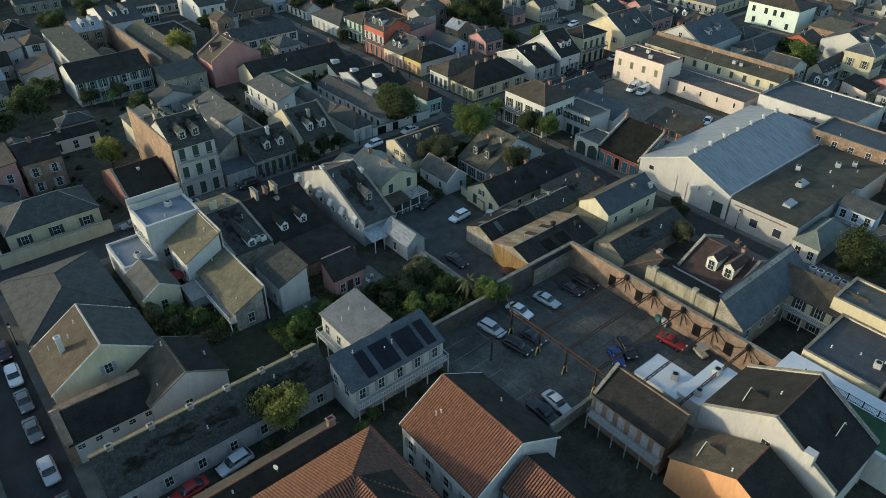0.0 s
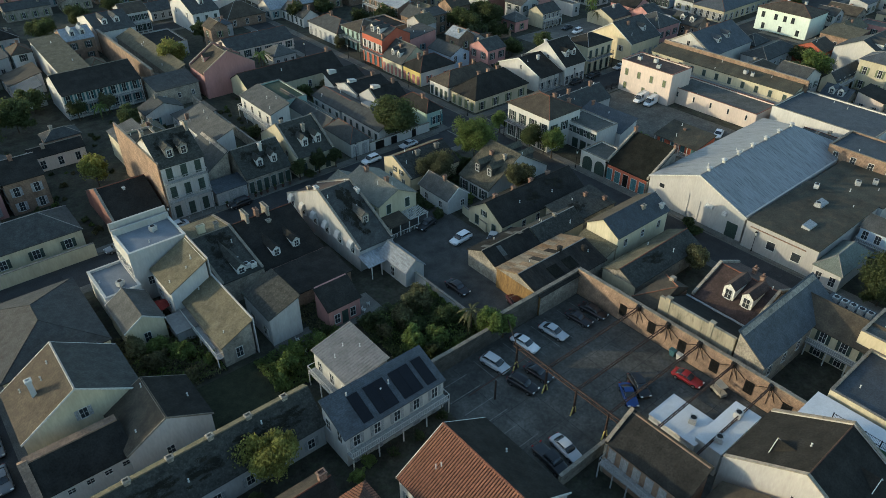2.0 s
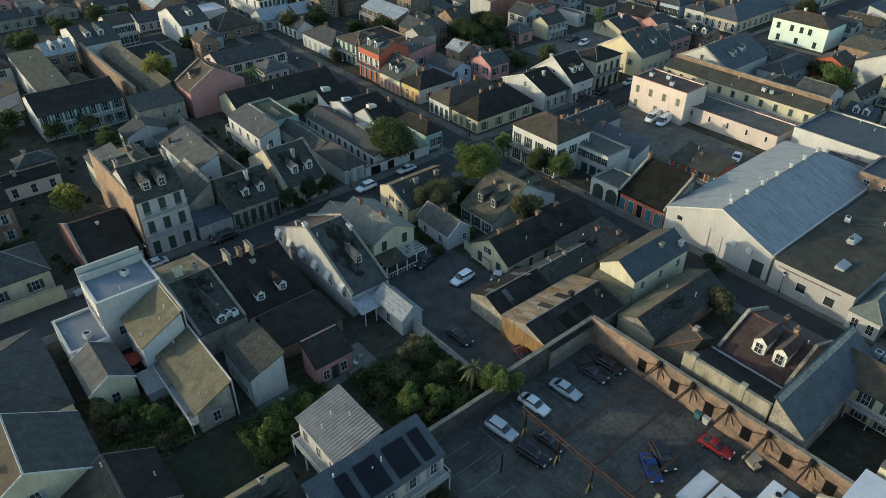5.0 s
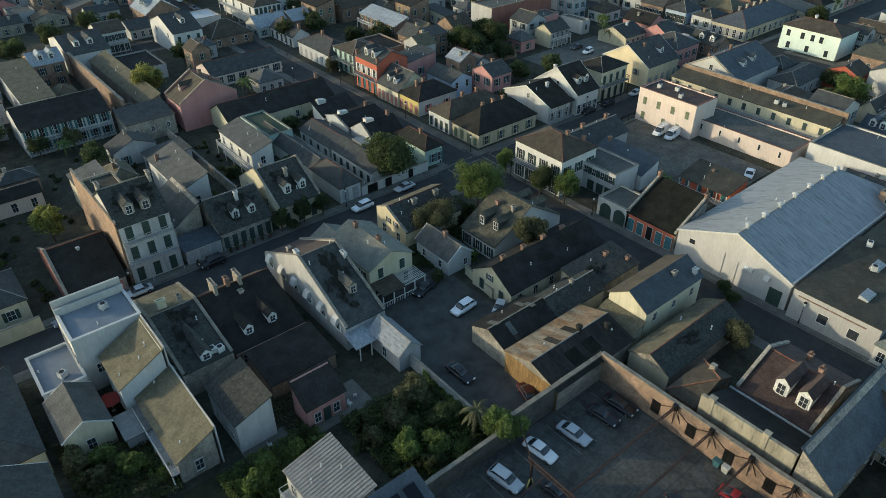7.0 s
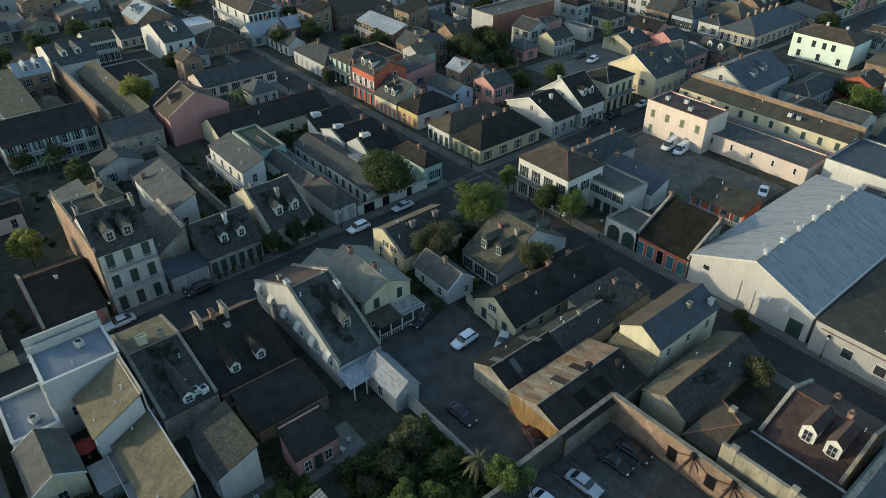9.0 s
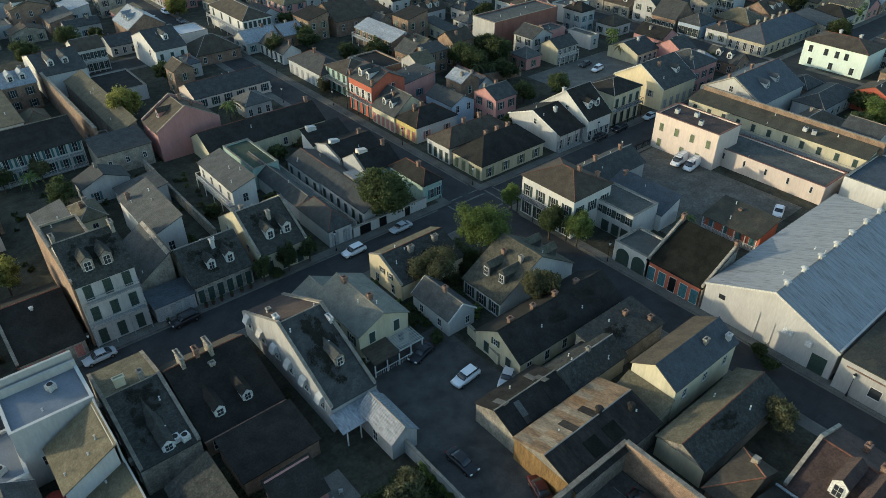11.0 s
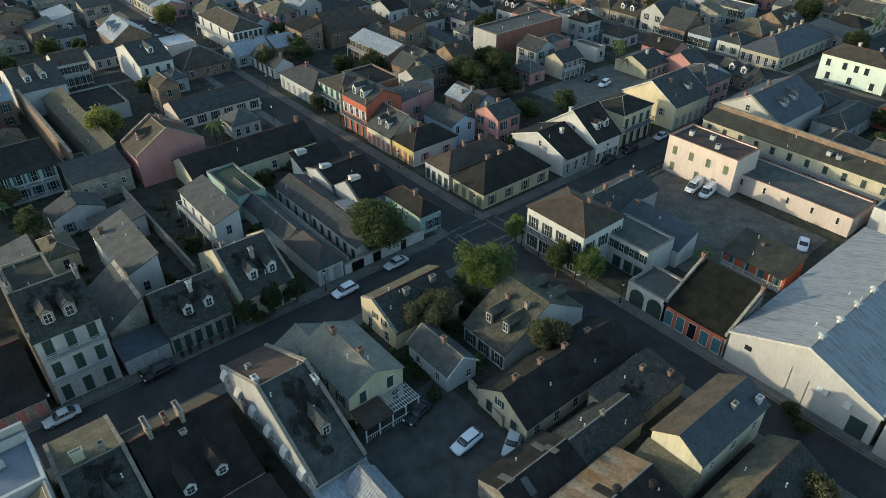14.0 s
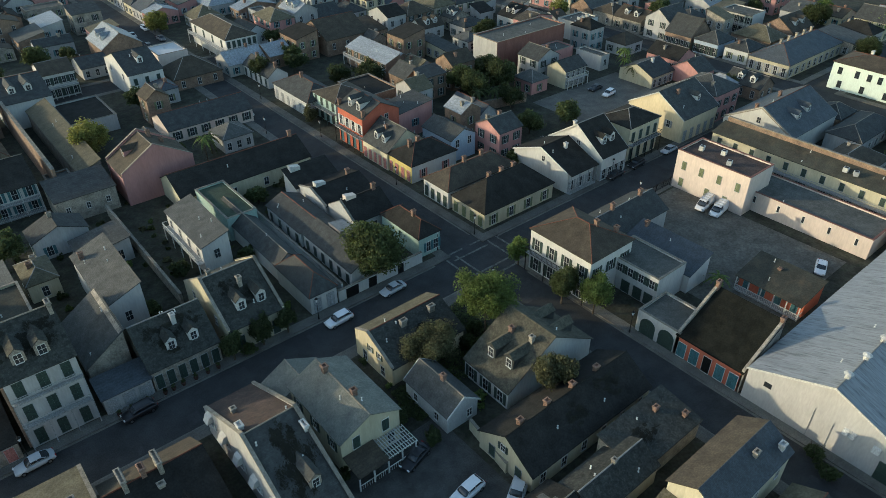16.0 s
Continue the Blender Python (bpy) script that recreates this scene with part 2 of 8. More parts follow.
leaf_c = material("fresh_green_foliage", (0.145, 0.195, 0.054), rough=0.7, amount=0.4, scale=0.5, fine=3.0, fine_amount=0.5, vary=0.2, bump=0, glow=0.45)
leaf_d = material("brownish_foliage", (0.125, 0.125, 0.062), rough=0.8, amount=0.4, scale=0.5, fine=3.0, fine_amount=0.5, vary=0.2, bump=0, glow=0.45)
bark = material("bark", (0.09, 0.07, 0.05), rough=1.0, amount=0.4, scale=3.0)
panel_mat = material("solar_cells", (0.006, 0.007, 0.01), rough=0.4, amount=0.2, spec=0.25, bump=0)
rust_steel = material("rusted_steel", (0.042, 0.026, 0.02), rough=0.8, amount=0.4, scale=2.0)
tyre_mat = material("tyre_rubber", (0.015, 0.015, 0.015), rough=0.9)
rim_mat = material("alloy_rim", (0.35, 0.35, 0.36), rough=0.35, metal=0.9)
lamp_red = material("red_lamp_lens", (0.25, 0.01, 0.01), rough=0.3)
lamp_clear = material("clear_lamp_lens", (0.6, 0.6, 0.58), rough=0.2)
ac_mat = material("pale_grey_sheet_metal", (0.42, 0.42, 0.40), rough=0.5, amount=0.2)
PAINT = {k: material(k + "_car_paint", c, rough=0.28, amount=0.05, fine_amount=0.03, bump=0.0, vary=0.03, spec=0.5) for k, c in dict(
    white=(0.72, 0.72, 0.72), silver=(0.40, 0.42, 0.44), grey=(0.14, 0.145, 0.15), black=(0.015, 0.015, 0.017), blue=(0.015, 0.042, 0.17), red=(0.27, 0.02, 0.022), maroon=(0.045, 0.010, 0.011), tan=(0.35, 0.31, 0.24)).items()}


# ---- building helpers ----
class Geo:
    """Collects vertices and faces of one mesh."""
    def __init__(self):
        self.v, self.f = [], []

    def poly(self, pts):
        i = len(self.v)
        self.v += [tuple(p) for p in pts]
        self.f.append(tuple(range(i, i + len(pts))))

    def hull(self, bottom, top):
        """A closed solid between two matching rings."""
        i, k = len(self.v), len(bottom)
        self.v += [tuple(p) for p in bottom] + [tuple(p) for p in top]
        self.f.append(tuple(reversed(range(i, i + k))))
        self.f.append(tuple(range(i + k, i + 2 * k)))
        for a in range(k):
            b = (a + 1) % k
            self.f.append((i + a, i + b, i + k + b, i + k + a))

    def box(self, x0, x1, y0, y1, z0, z1):
        r = [(x0, y0), (x1, y0), (x1, y1), (x0, y1)]
        self.hull([(*p, z0) for p in r], [(*p, z1) for p in r])

    def slab(self, pts, t=0.14):
        """A sheet of thickness t hanging below the given upper face (counter-clockwise from above)."""
        self.hull([(x, y, z - t) for x, y, z in pts], pts)

    def tube(self, a, b, r, k=8, r2=None):
        a, b = Vector(a), Vector(b)
        d = (b - a).normalized()
        u = d.orthogonal().normalized()
        w = d.cross(u)
        ring = lambda c, q: [c + q * (math.cos(6.28318 * i / k) * u + math.sin(6.28318 * i / k) * w) for i in range(k)]
        self.hull(ring(a, r), ring(b, r if r2 is None else r2))

    def loft(self, rings):
        """A closed solid through matching rings, one welded skin."""
        i, k = len(self.v), len(rings[0])
        for r in rings:
            self.v += [tuple(p) for p in r]
        for j in range(len(rings) - 1):
            for a in range(k):
                b = (a + 1) % k
                self.f.append((i + j * k + a, i + j * k + b, i + (j + 1) * k + b, i + (j + 1) * k + a))
        self.f.append(tuple(reversed(range(i, i + k))))
        self.f.append(tuple(range(i + (len(rings) - 1) * k, i + len(rings) * k)))

    def weld(self):
        """Joins corners that touch, so that the pieces make one skin."""
        seen, to = {}, []
        for p in self.v:
            to.append(seen.setdefault(tuple(round(c, 4) for c in p), len(seen)))
        self.v = list(seen)
        self.f = [tuple(dict.fromkeys(to[i] for i in f)) for f in self.f]
        self.f = [f for f in self.f if len(f) > 2]
        return self

    def relief(self, xs, zs, depth):
        """A stepped panel in the plane y = 0: depth(i, j) gives how far a cell stands out, None leaves it open."""
        d = lambda i, j: depth(i, j) if 0 <= i < len(xs) - 1 and 0 <= j < len(zs) - 1 else None
        for i in range(len(xs) - 1):
            for j in range(len(zs) - 1):
                y = d(i, j)
                if y is None:
                    continue
                xa, xb, za, zb = xs[i], xs[i + 1], zs[j], zs[j + 1]
                self.poly([(xa, -y, za), (xb, -y, za), (xb, -y, zb), (xa, -y, zb)])
                for q, a, b in ((d(i - 1, j), (xa, zb), (xa, za)), (d(i + 1, j), (xb, za), (xb, zb)), (d(i, j - 1), (xa, za), (xb, za)), (d(i, j + 1), (xb, zb), (xa, zb))):
                    q = -.02 if q is None else q
                    if q < y:
                        self.poly([(a[0], -y, a[1]), (a[0], -q, a[1]), (b[0], -q, b[1]), (b[0], -y, b[1])])
        return self.weld()

    def mesh(self, name, mat, smooth=False):
        me = bpy.data.meshes.new(name)
        me.from_pydata(self.v, [], self.f)
        me.materials.append(mat)
        if smooth:
            me.polygons.foreach_set("use_smooth", [True] * len(me.polygons))
        if len(self.f) < 400:
            b = bmesh.new()
            b.from_mesh(me)
            bmesh.ops.recalc_face_normals(b, faces=b.faces)
            b.to_mesh(me)
            b.free()
        return me


def part(name, geo, mat, parent, label="", m=None):
    ob = new(name, geo if isinstance(geo, bpy.types.Mesh) else geo.mesh(name, mat))
    ob.parent = parent
    if m is not None:
        ob.matrix_basis = m
    return tagged(ob, label) if label else ob


def thing(name, x, y, z=0.0, rz=0.0):
    ob = new(name)
    ob.matrix_basis = pose(x, y, z, 0, 0, rz)
    return ob


MESHES = {}


def shared(key, make):
    if key not in MESHES:
        MESHES[key] = make()
    return MESHES[key]


def window_meshes(w, h, bars, fm=None):
    fm = fm or trim_white
    """Frame and pane, standing in the plane y = 0 with the outside towards -y, sill at z = 0."""
    def make_frame():
        f = 0.065
        xs = [-w / 2 - f, -w / 2, -.02, .02, w / 2, w / 2 + f]
        zs = [-f, 0, h / 2 - .02, h / 2 + .02, h, h + f]
        def depth(i, j):
            if j == 0:
                return .14
            if i in (0, 4) or j == 4:
                return .07
            return .05 if bars and (i == 2 or j == 2) else None
        return Geo().relief(xs, zs, depth)
    fr = shared(("wf", w, h, bars, fm.name), lambda: make_frame().mesh("window_frame", fm))
    def pane():
        g = Geo()
        g.box(-w / 2, w / 2, -0.025, 0.01, 0, h)
        return g.mesh("pane", glass)
    return fr, shared(("wp", w, h), pane)


def shutter_mesh(w, h, mat):
    def make():
        zs = [0] + [z for i in range(3) for z in (.07 + i * (h - .1) / 3, .03 + (i + 1) * (h - .1) / 3)] + [h]
        return Geo().relief([0, .06, w - .06, w], zs, lambda i, j: .065 if i == 1 and j % 2 else .09).mesh("shutter", mat)
    return shared(("sh", w, h, mat.name), make)


def joined(name, pieces):
    """One mesh out of several (mesh, matrix) pieces, keeping their materials."""
    V, F, M, mats = [], [], [], []
    for me, m in pieces:
        i = len(V)
        V += [tuple(m @ v.co) for v in me.vertices]
        slot = []
        for mat in me.materials:
            if mat not in mats:
                mats.append(mat)
            slot.append(mats.index(mat))
        for p in me.polygons:
            F.append(tuple(i + k for k in p.vertices))
            M.append(slot[p.material_index])
    out = bpy.data.meshes.new(name)
    out.from_pydata(V, [], F)
    for mat in mats:
        out.materials.append(mat)
    out.polygons.foreach_set("material_index", M)
    return out


SIDES = dict(s=(0, -1), w=(-1, 0), n=(0, 1), e=(1, 0))


PLANS, HOUSES = [], []


class House:
    def __init__(self, label, x0, x1, y0, y1, eave, rise, roof, axis, wall="grey", top="slate", east="", flush=False, rz=0.0, over=0.25, name="house", category="house", group="", peak=None, ridge=None):
        self.w, self.d, self.e, self.r, self.kind, self.axis = (x1 - x0) / 2, (y1 - y0) / 2, eave, rise, roof, axis
        # an off-centre ridge: (y of the ridge, its height, height of the far eave)
        self.peak = (peak[0] - (y0 + y1) / 2, peak[1], peak[2]) if peak else (0, eave + rise, eave)
        self.wallm, self.topm, self.east = W[wall], R[top], east
        self.root = tagged(thing(name, (x0 + x1) / 2, (y0 + y1) / 2, 0, rz), label, category, group)
        PLANS.append((x0, x1, y0, y1))
        HOUSES.append(self)
        self.skin, self.flush, self.ridge = {}, flush, ridge
        self.body()
        self.cover(over)

    def body(self):
        w, d, e, r = self.w, self.d, self.e, self.r
        g = Geo()
        base = [(-w, -d, 0), (w, -d, 0), (w, d, 0), (-w, d, 0)]
        if self.kind == 'G' and self.axis == 'x':
            side = lambda x: [(x, -d, 0), (x, d, 0), (x, d, self.peak[2]), (x, self.peak[0], self.peak[1]), (x, -d, e)]
            g.hull(side(w), side(-w))
        elif self.kind == 'G':
            side = lambda y: [(-w, y, 0), (w, y, 0), (w, y, e), (0, y, e + r), (-w, y, e)]
            g.hull(side(d), side(-d))
        elif self.kind == 'S':
            hx = r if self.axis == 'x' else 0
            hy = r - hx
            g.hull(base, [(-w, -d, e), (w, -d, e + hx), (w, d, e + r), (-w, d, e + hy)])
        elif self.kind == 'F':
            t = 0.3
            ring = lambda a, b, z: [(-a, -b, z), (a, -b, z), (a, b, z), (-a, b, z)]
            lip = 0.45 if not self.flush else 0.1
            g.v += ring(w, d, 0) + ring(w, d, e) + ring(w - t, d - t, e) + ring(w - t, d - t, e - lip)
            g.f += [(3, 2, 1, 0), (12, 13, 14, 15)]
            for a in range(4):
                b = (a + 1) % 4
                g.f += [(a, b, 4 + b, 4 + a), (4 + a, 4 + b, 8 + b, 8 + a), (8 + a, 8 + b, 12 + b, 12 + a)]
        else:
            g.hull(base, [(x, y, e) for x, y, _ in base])
        part("wall", g, self.wallm, self.root)

    def cover(self, o):
        w, d, e, r, k = self.w, self.d, self.e, self.r, 0.13
        g = Geo()
        if self.kind == 'G':
            a, b = (w, d) if self.axis == 'x' else (d, w)
            drop = r * o / b
            prof = [(-b - o, e - drop + k), (-b - o, e - drop), (0, e + r), (b + o, e - drop), (b + o, e - drop + k), (0, e + r + k)]
            if self.axis == 'x':
                q, zr, en = self.peak
                ds, dn = (zr - e) * o / (d + q), (zr - en) * o / (d - q)
                prof = [(-b - o, e - ds + k), (-b - o, e - ds), (q, zr), (b + o, en - dn), (b + o, en - dn + k), (q, zr + k)]
            end = lambda x, p: [(x, y, z) if self.axis == 'x' else (-y, x, z) for y, z in p]
            # second colour; mostly shade put into the slope turned from the sun
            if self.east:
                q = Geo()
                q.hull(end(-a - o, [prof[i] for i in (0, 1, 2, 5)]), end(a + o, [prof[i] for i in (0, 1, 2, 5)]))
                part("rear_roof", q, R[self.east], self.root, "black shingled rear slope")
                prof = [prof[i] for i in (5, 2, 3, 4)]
            g.hull(end(-a - o, prof), end(a + o, prof))
        elif self.kind == 'S':
            hx = r if self.axis == 'x' else 0
            hy = r - hx
            g.slab([(-w - o, -d - o, e + k), (w + o, -d - o, e + hx + k), (w + o, d + o, e + r + k), (-w - o, d + o, e + hy + k)])
        elif self.kind == 'F':
            if self.flush:
                g.box(-w - 0.08, w + 0.08, -d - 0.08, d + 0.08, e, e + 0.12)
                part("roof", g, self.topm, self.root)
                return
            g.box(-w + 0.3, w - 0.3, -d + 0.3, d - 0.3, e - 0.45, e - 0.3)
            c = Geo()
            q = lambda o, zz: [(-w - o, -d - o, zz), (w + o, -d - o, zz), (w + o, d + o, zz), (-w - o, d + o, zz)]
            c.loft([q(.05, e + .004), q(.05, e + .08), q(-.35, e + .08), q(-.35, e + .004)])
            c.f = c.f[:-2]
            part("coping", c, self.ridge or coping_mat, self.root)
        else:
            a, b = w + o, d + o
            i = min(a, b)
            p, q = ((-a + i, 0), (a - i, 0)) if a >= b else ((0, -b + i), (0, b - i))
            z0, z1 = e, e + r
            c = [(-a, -b, z0), (a, -b, z0), (a, b, z0), (-a, b, z0)]
            P, Q = (*p, z1), (*q, z1)
            base = len(g.v)
            g.v += c + [P, Q] + [(x, y, z0 - 0.18) for x, y, _ in c]
            f = [(0, 1, 5, 4), (1, 2, 5), (2, 3, 4, 5), (3, 0, 4)] if a >= b else [(0, 1, 4), (1, 2, 5, 4), (2, 3, 5), (3, 0, 4, 5)]
            f += [(6, 7, 1, 0), (7, 8, 2, 1), (8, 9, 3, 2), (9, 6, 0, 3), (9, 8, 7, 6)]
            g.f += f
        part("roof", g, self.topm, self.root)
        self.cap(o)

    def cap(self, o):
        """Cap tiles or lead rolls along ridge and hips."""
        w, d, e, r = self.w, self.d, self.e, self.r
        if self.kind not in 'GH' or r < .8:
            return
        pick = (len(self.root["label"]) * 7 + int(w * 13 + d * 29)) % 10
        m = self.ridge or R["clay"] if self.ridge or pick < 3 else coping_mat if pick < 5 else R["zinc"] if pick < 8 else self.topm
        g = Geo()
        if self.kind == 'G':
            if self.axis == 'x':
                y, z = self.peak[0], self.peak[1] + .14
                g.tube((-w - o, y, z), (w + o, y, z), .1, 6)
            else:
                g.tube((0, -d - o, e + r + .14), (0, d + o, e + r + .14), .1, 6)
        else:
            a, b = w + o, d + o
            i = min(a, b)
            P, Q = ((-a + i, 0, e + r), (a - i, 0, e + r)) if a >= b else ((0, -b + i, e + r), (0, b - i, e + r))
            g.tube(P, Q, .1, 6)
            for x, y in ((-a, -b), (a, -b), (a, b), (-a, b)):
                t = (P if x < 0 else Q) if a >= b else (P if y < 0 else Q)
                g.tube((x, y, e), t, .08, 6)
        part("ridge_cap", g, m, self.root)

    def verge(self, mat=None, ends="ab"):
        """Painted boards along the gable slopes."""
        w, d, e, r, o, k = self.w, self.d, self.e, self.r, .25, .16
        a, b = (w, d) if self.axis == 'x' else (d, w)
        q, zr, en = self.peak
        sl = [(-b - o, e - r * o / b), (0, e + r), (b + o, e - r * o / b)] if self.axis == 'y' else [(-b - o, e - (zr - e) * o / (b + q)), (q, zr), (b + o, en - (zr - en) * o / (b - q))]
        for s in ends:
            g = Geo()
            x0, x1 = (-a - o - .06, -a - o + .02) if s == "a" else (a + o - .02, a + o + .06)
            P = lambda x, p, dz: (x, p[0], p[1] + dz) if self.axis == 'x' else (-p[0], x, p[1] + dz)
            for m, n in zip(sl, sl[1:]):
                g.hull([P(x0, m, -.12), P(x1, m, -.12), P(x1, n, -.12), P(x0, n, -.12)], [P(x0, m, k), P(x1, m, k), P(x1, n, k), P(x0, n, k)])
            part("barge_board", g.weld(), mat or trim_white, self.root)
        return self

    def top(self, x, y):
        """Height of the roof over the local point."""
        w, d, e, r = self.w, self.d, self.e, self.r
        if self.kind == 'G' and self.axis == 'x':
            q, zr, en = self.peak
            return (e + (zr - e) * (y + d) / (d + q) if y < q else en + (zr - en) * (d - y) / (d - q)) + 0.13
        if self.kind == 'G':
            return e + r * (1 - (abs(y) / d if self.axis == 'x' else abs(x) / w)) + 0.13
        if self.kind == 'S':
            return e + r * ((x / w + 1) / 2 if self.axis == 'x' else (y / d + 1) / 2) + 0.13
        if self.kind == 'F':
            return e + 0.12 if self.flush else e - 0.3
        i = min(w, d)
        return e + r * min(1, (w - abs(x)) / i, (d - abs(y)) / i)

    def spot(self, side, s, z, out=0.0):
        """Pose on a wall: s from -1 to 1 along it, left to right as seen from outside."""
        if side == 's':
            return pose(s * self.w, -self.d - out, z, 0, 0, 0)
        if side == 'n':
            return pose(-s * self.w, self.d + out, z, 0, 0, 180)
        if side == 'w':
            return pose(-self.w - out, -s * self.d, z, 0, 0, -90)
        return pose(self.w + out, s * self.d, z, 0, 0, 90)

    def plain_windows(self, side, n, z, w, h, shut):
        """Windows whose frame and shutters are one mesh, with a pane."""
        def make():
            f = .065
            xs = [-w / 2 - f, -w / 2, -.02, .02, w / 2, w / 2 + f]
            if shut:
                xs = [-w - f] + xs + [w + f]
            o = 1 if shut else 0
            zs = [-f, 0, h / 2 - .02, h / 2 + .02, h, h + f]
            def depth(i, j):
                if i < o or i > 4 + o:
                    return .08 if 0 < j < 4 else None
                if j == 0:
                    return .13
                return .07 if i in (o, 4 + o) or j == 4 else .05 if i == 2 + o or j == 2 else .025
            me = Geo().relief(xs, zs, depth).mesh("window", trim_white)
            me.materials.append(glass)
            me.materials.append(shut or trim_white)
            me.polygons.foreach_set("material_index", [2 if abs(p.center.x) > w / 2 + f + .001 else 1 if abs(p.center.y + .025) < .001 else 0 for p in me.polygons])
            return me
        me = shared(("pw", w, h, shut.name if shut else ""), make)
        for i in range(n):
            part("window", me, None, self.root, "", self.spot(side, (2 * i + 1) / n - 1, z))
        return self

    def windows(self, side, n, z=1.0, w=0.95, h=1.7, shut=None, closed=False, at=None, bars=True, name="window", fm=None):
        ss = at if at else [(2 * i + 1) / n - 1 for i in range(n)]
        for s in ss:
            fr, pane = window_meshes(w, h, bars, fm or (trim_grey if closed else None))
            o = part(name, fr, None, self.root, "", self.spot(side, s, z, self.skin.get(side, 0)))
            part("pane", pane, None, o)
            if shut:
                sm = shutter_mesh(w / 2, h, shut)
                if closed:
                    part("shutter", sm, None, o, "", pose(-w / 2, 0, 0))
                    part("shutter", sm, None, o, "", pose(0.005, -0.004, 0))
                else:
                    part("shutter", sm, None, o, "", pose(-w - 0.1, 0, 0))
                    part("shutter", sm, None, o, "", pose(w / 2 + 0.1, 0, 0))
        return self

    def door(self, side, s=0.0, w=1.1, h=2.4, mat=None):
        def make():
            g = Geo()
            g.box(-w / 2, w / 2, -0.04, 0.02, 0, h)
            for i in range(2):
                g.box(-w / 2 + 0.12, w / 2 - 0.12, -0.06, -0.04, 0.15 + i * h / 2, h / 2 - 0.1 + i * h / 2)
            return g.mesh("door", mat or trim_dark)
        part("door", shared(("door", w, h, (mat or trim_dark).name), make), None, self.root, "", self.spot(side, s, 0.15))
        return self

    def chimney(self, x, y, h=1.3, a=0.75, b=0.55, mat=None, pots=0):
        """x, y as fractions of the half-widths."""
        x, y = x * self.w, y * self.d
        z = self.top(x, y)
        g = Geo()
        q = lambda o, zz: [(x - a / 2 - o, y - b / 2 - o, zz), (x + a / 2 + o, y - b / 2 - o, zz), (x + a / 2 + o, y + b / 2 + o, zz), (x - a / 2 - o, y + b / 2 + o, zz)]
        g.loft([q(0, z - .8), q(0, z + h - .3), q(.05, z + h - .3), q(.05, z + h - .2), q(.1, z + h - .2), q(.1, z + h - .06), q(.0, z + h), q(-.1, z + h), q(-.1, z + h - .25)])
        c = part("chimney", g, mat or chim_mat, self.root)
        if pots:
            p = Geo()
            p.tube((x, y, z + h + 0.1), (x, y, z + h + 0.5), 0.16)
            part("chimney_pot", p, chim_mat, c)
        return self

    def dormer(self, side, s, up=0.35, w=1.5, h=1.5, mat=None, arched=False):
        """A gabled dormer on the slope above that side; up is the share of the slope below it."""
        half = self.d if side in 'sn' else self.w
        rise, e = self.r, self.e
        if side in 'sn' and self.kind == 'G' and self.axis == 'x':
            half += self.peak[0] if side == 's' else -self.peak[0]
            e = self.e if side == 's' else self.peak[2]
            rise = self.peak[1] - e
        run = half * (1 - up)
        z0 = e + rise * up
        z1 = z0 + h
        depth = min(run, half * h * 1.1 / max(rise, 0.5))
        m = self.spot(side, s, 0)
        m = m @ pose(0, half * up, 0)
        g = Geo()
        g.hull([(-w / 2, 0, z0 - 0.1), (w / 2, 0, z0 - 0.1), (w / 2, depth, z0 - 0.1), (-w / 2, depth, z0 - 0.1)], [(-w / 2, 0, z1), (w / 2, 0, z1), (w / 2, depth, z1), (-w / 2, depth, z1)])
        p = w * 0.42
        g.hull([(-w / 2, 0, z1), (w / 2, 0, z1), (0, 0, z1 + p)], [(-w / 2, depth, z1), (w / 2, depth, z1), (0, depth, z1 + p)])
        d = part("dormer", g, mat or trim_white, self.root, "", m)
        q = Geo()
        for sgn in (-1, 1):
            a = [(sgn * (w / 2 + 0.14), -0.14, z1 - 0.1), (0, -0.14, z1 + p + 0.04), (0, min(run, depth + w * .42 * half / max(rise, .5)), z1 + p + 0.04), (sgn * (w / 2 + 0.14), depth, z1 - 0.1)]
            if sgn < 0:
                a.reverse()
            q.slab(a, -0.09)
        part("dormer_roof", q, R[self.east] if self.east and side in "sw" else self.topm, d)
        fr, pane = window_meshes(round(w * 0.55, 2), round(h * 0.78, 2), True)
        part("window_frame", fr, None, d, "", pose(0, -0.02, z0 + 0.16))
        part("pane", pane, None, d, "", pose(0, -0.02, z0 + 0.16))
        return self

    def gablet(self, side, s, up=.35, w=2.6, h=1.5):
        """A low triangular roof vent with a painted board on its edges and no window."""
        half = self.d if side in 'sn' else self.w
        run, z0 = half * (1 - up), self.e + self.r * up + .13
        depth = min(run, h * half / self.r)
        m = self.spot(side, s, 0) @ pose(0, half * up, 0)
        g = Geo()
        g.hull([(-w / 2, 0, z0 - .1), (w / 2, 0, z0 - .1), (0, 0, z0 + h)], [(-w / 2, depth, z0 - .1), (w / 2, depth, z0 - .1), (0, depth, z0 + h)])
        d = part("gablet", g, self.topm, self.root, "", m)
        b = Geo()
        for k in (-1, 1):
            b.hull([(k * (w / 2 + .1), -.05, z0 - .02), (k * (w / 2 + .1), .03, z0 - .02), (0, .03, z0 + h + .06), (0, -.05, z0 + h + .06)], [(k * (w / 2 + .18), -.05, z0 + .04), (k * (w / 2 + .18), .03, z0 + .04), (0, .03, z0 + h + .15), (0, -.05, z0 + h + .15)])
        part("barge_board", b.weld(), trim_white, d, "white painted edge board")
        return self

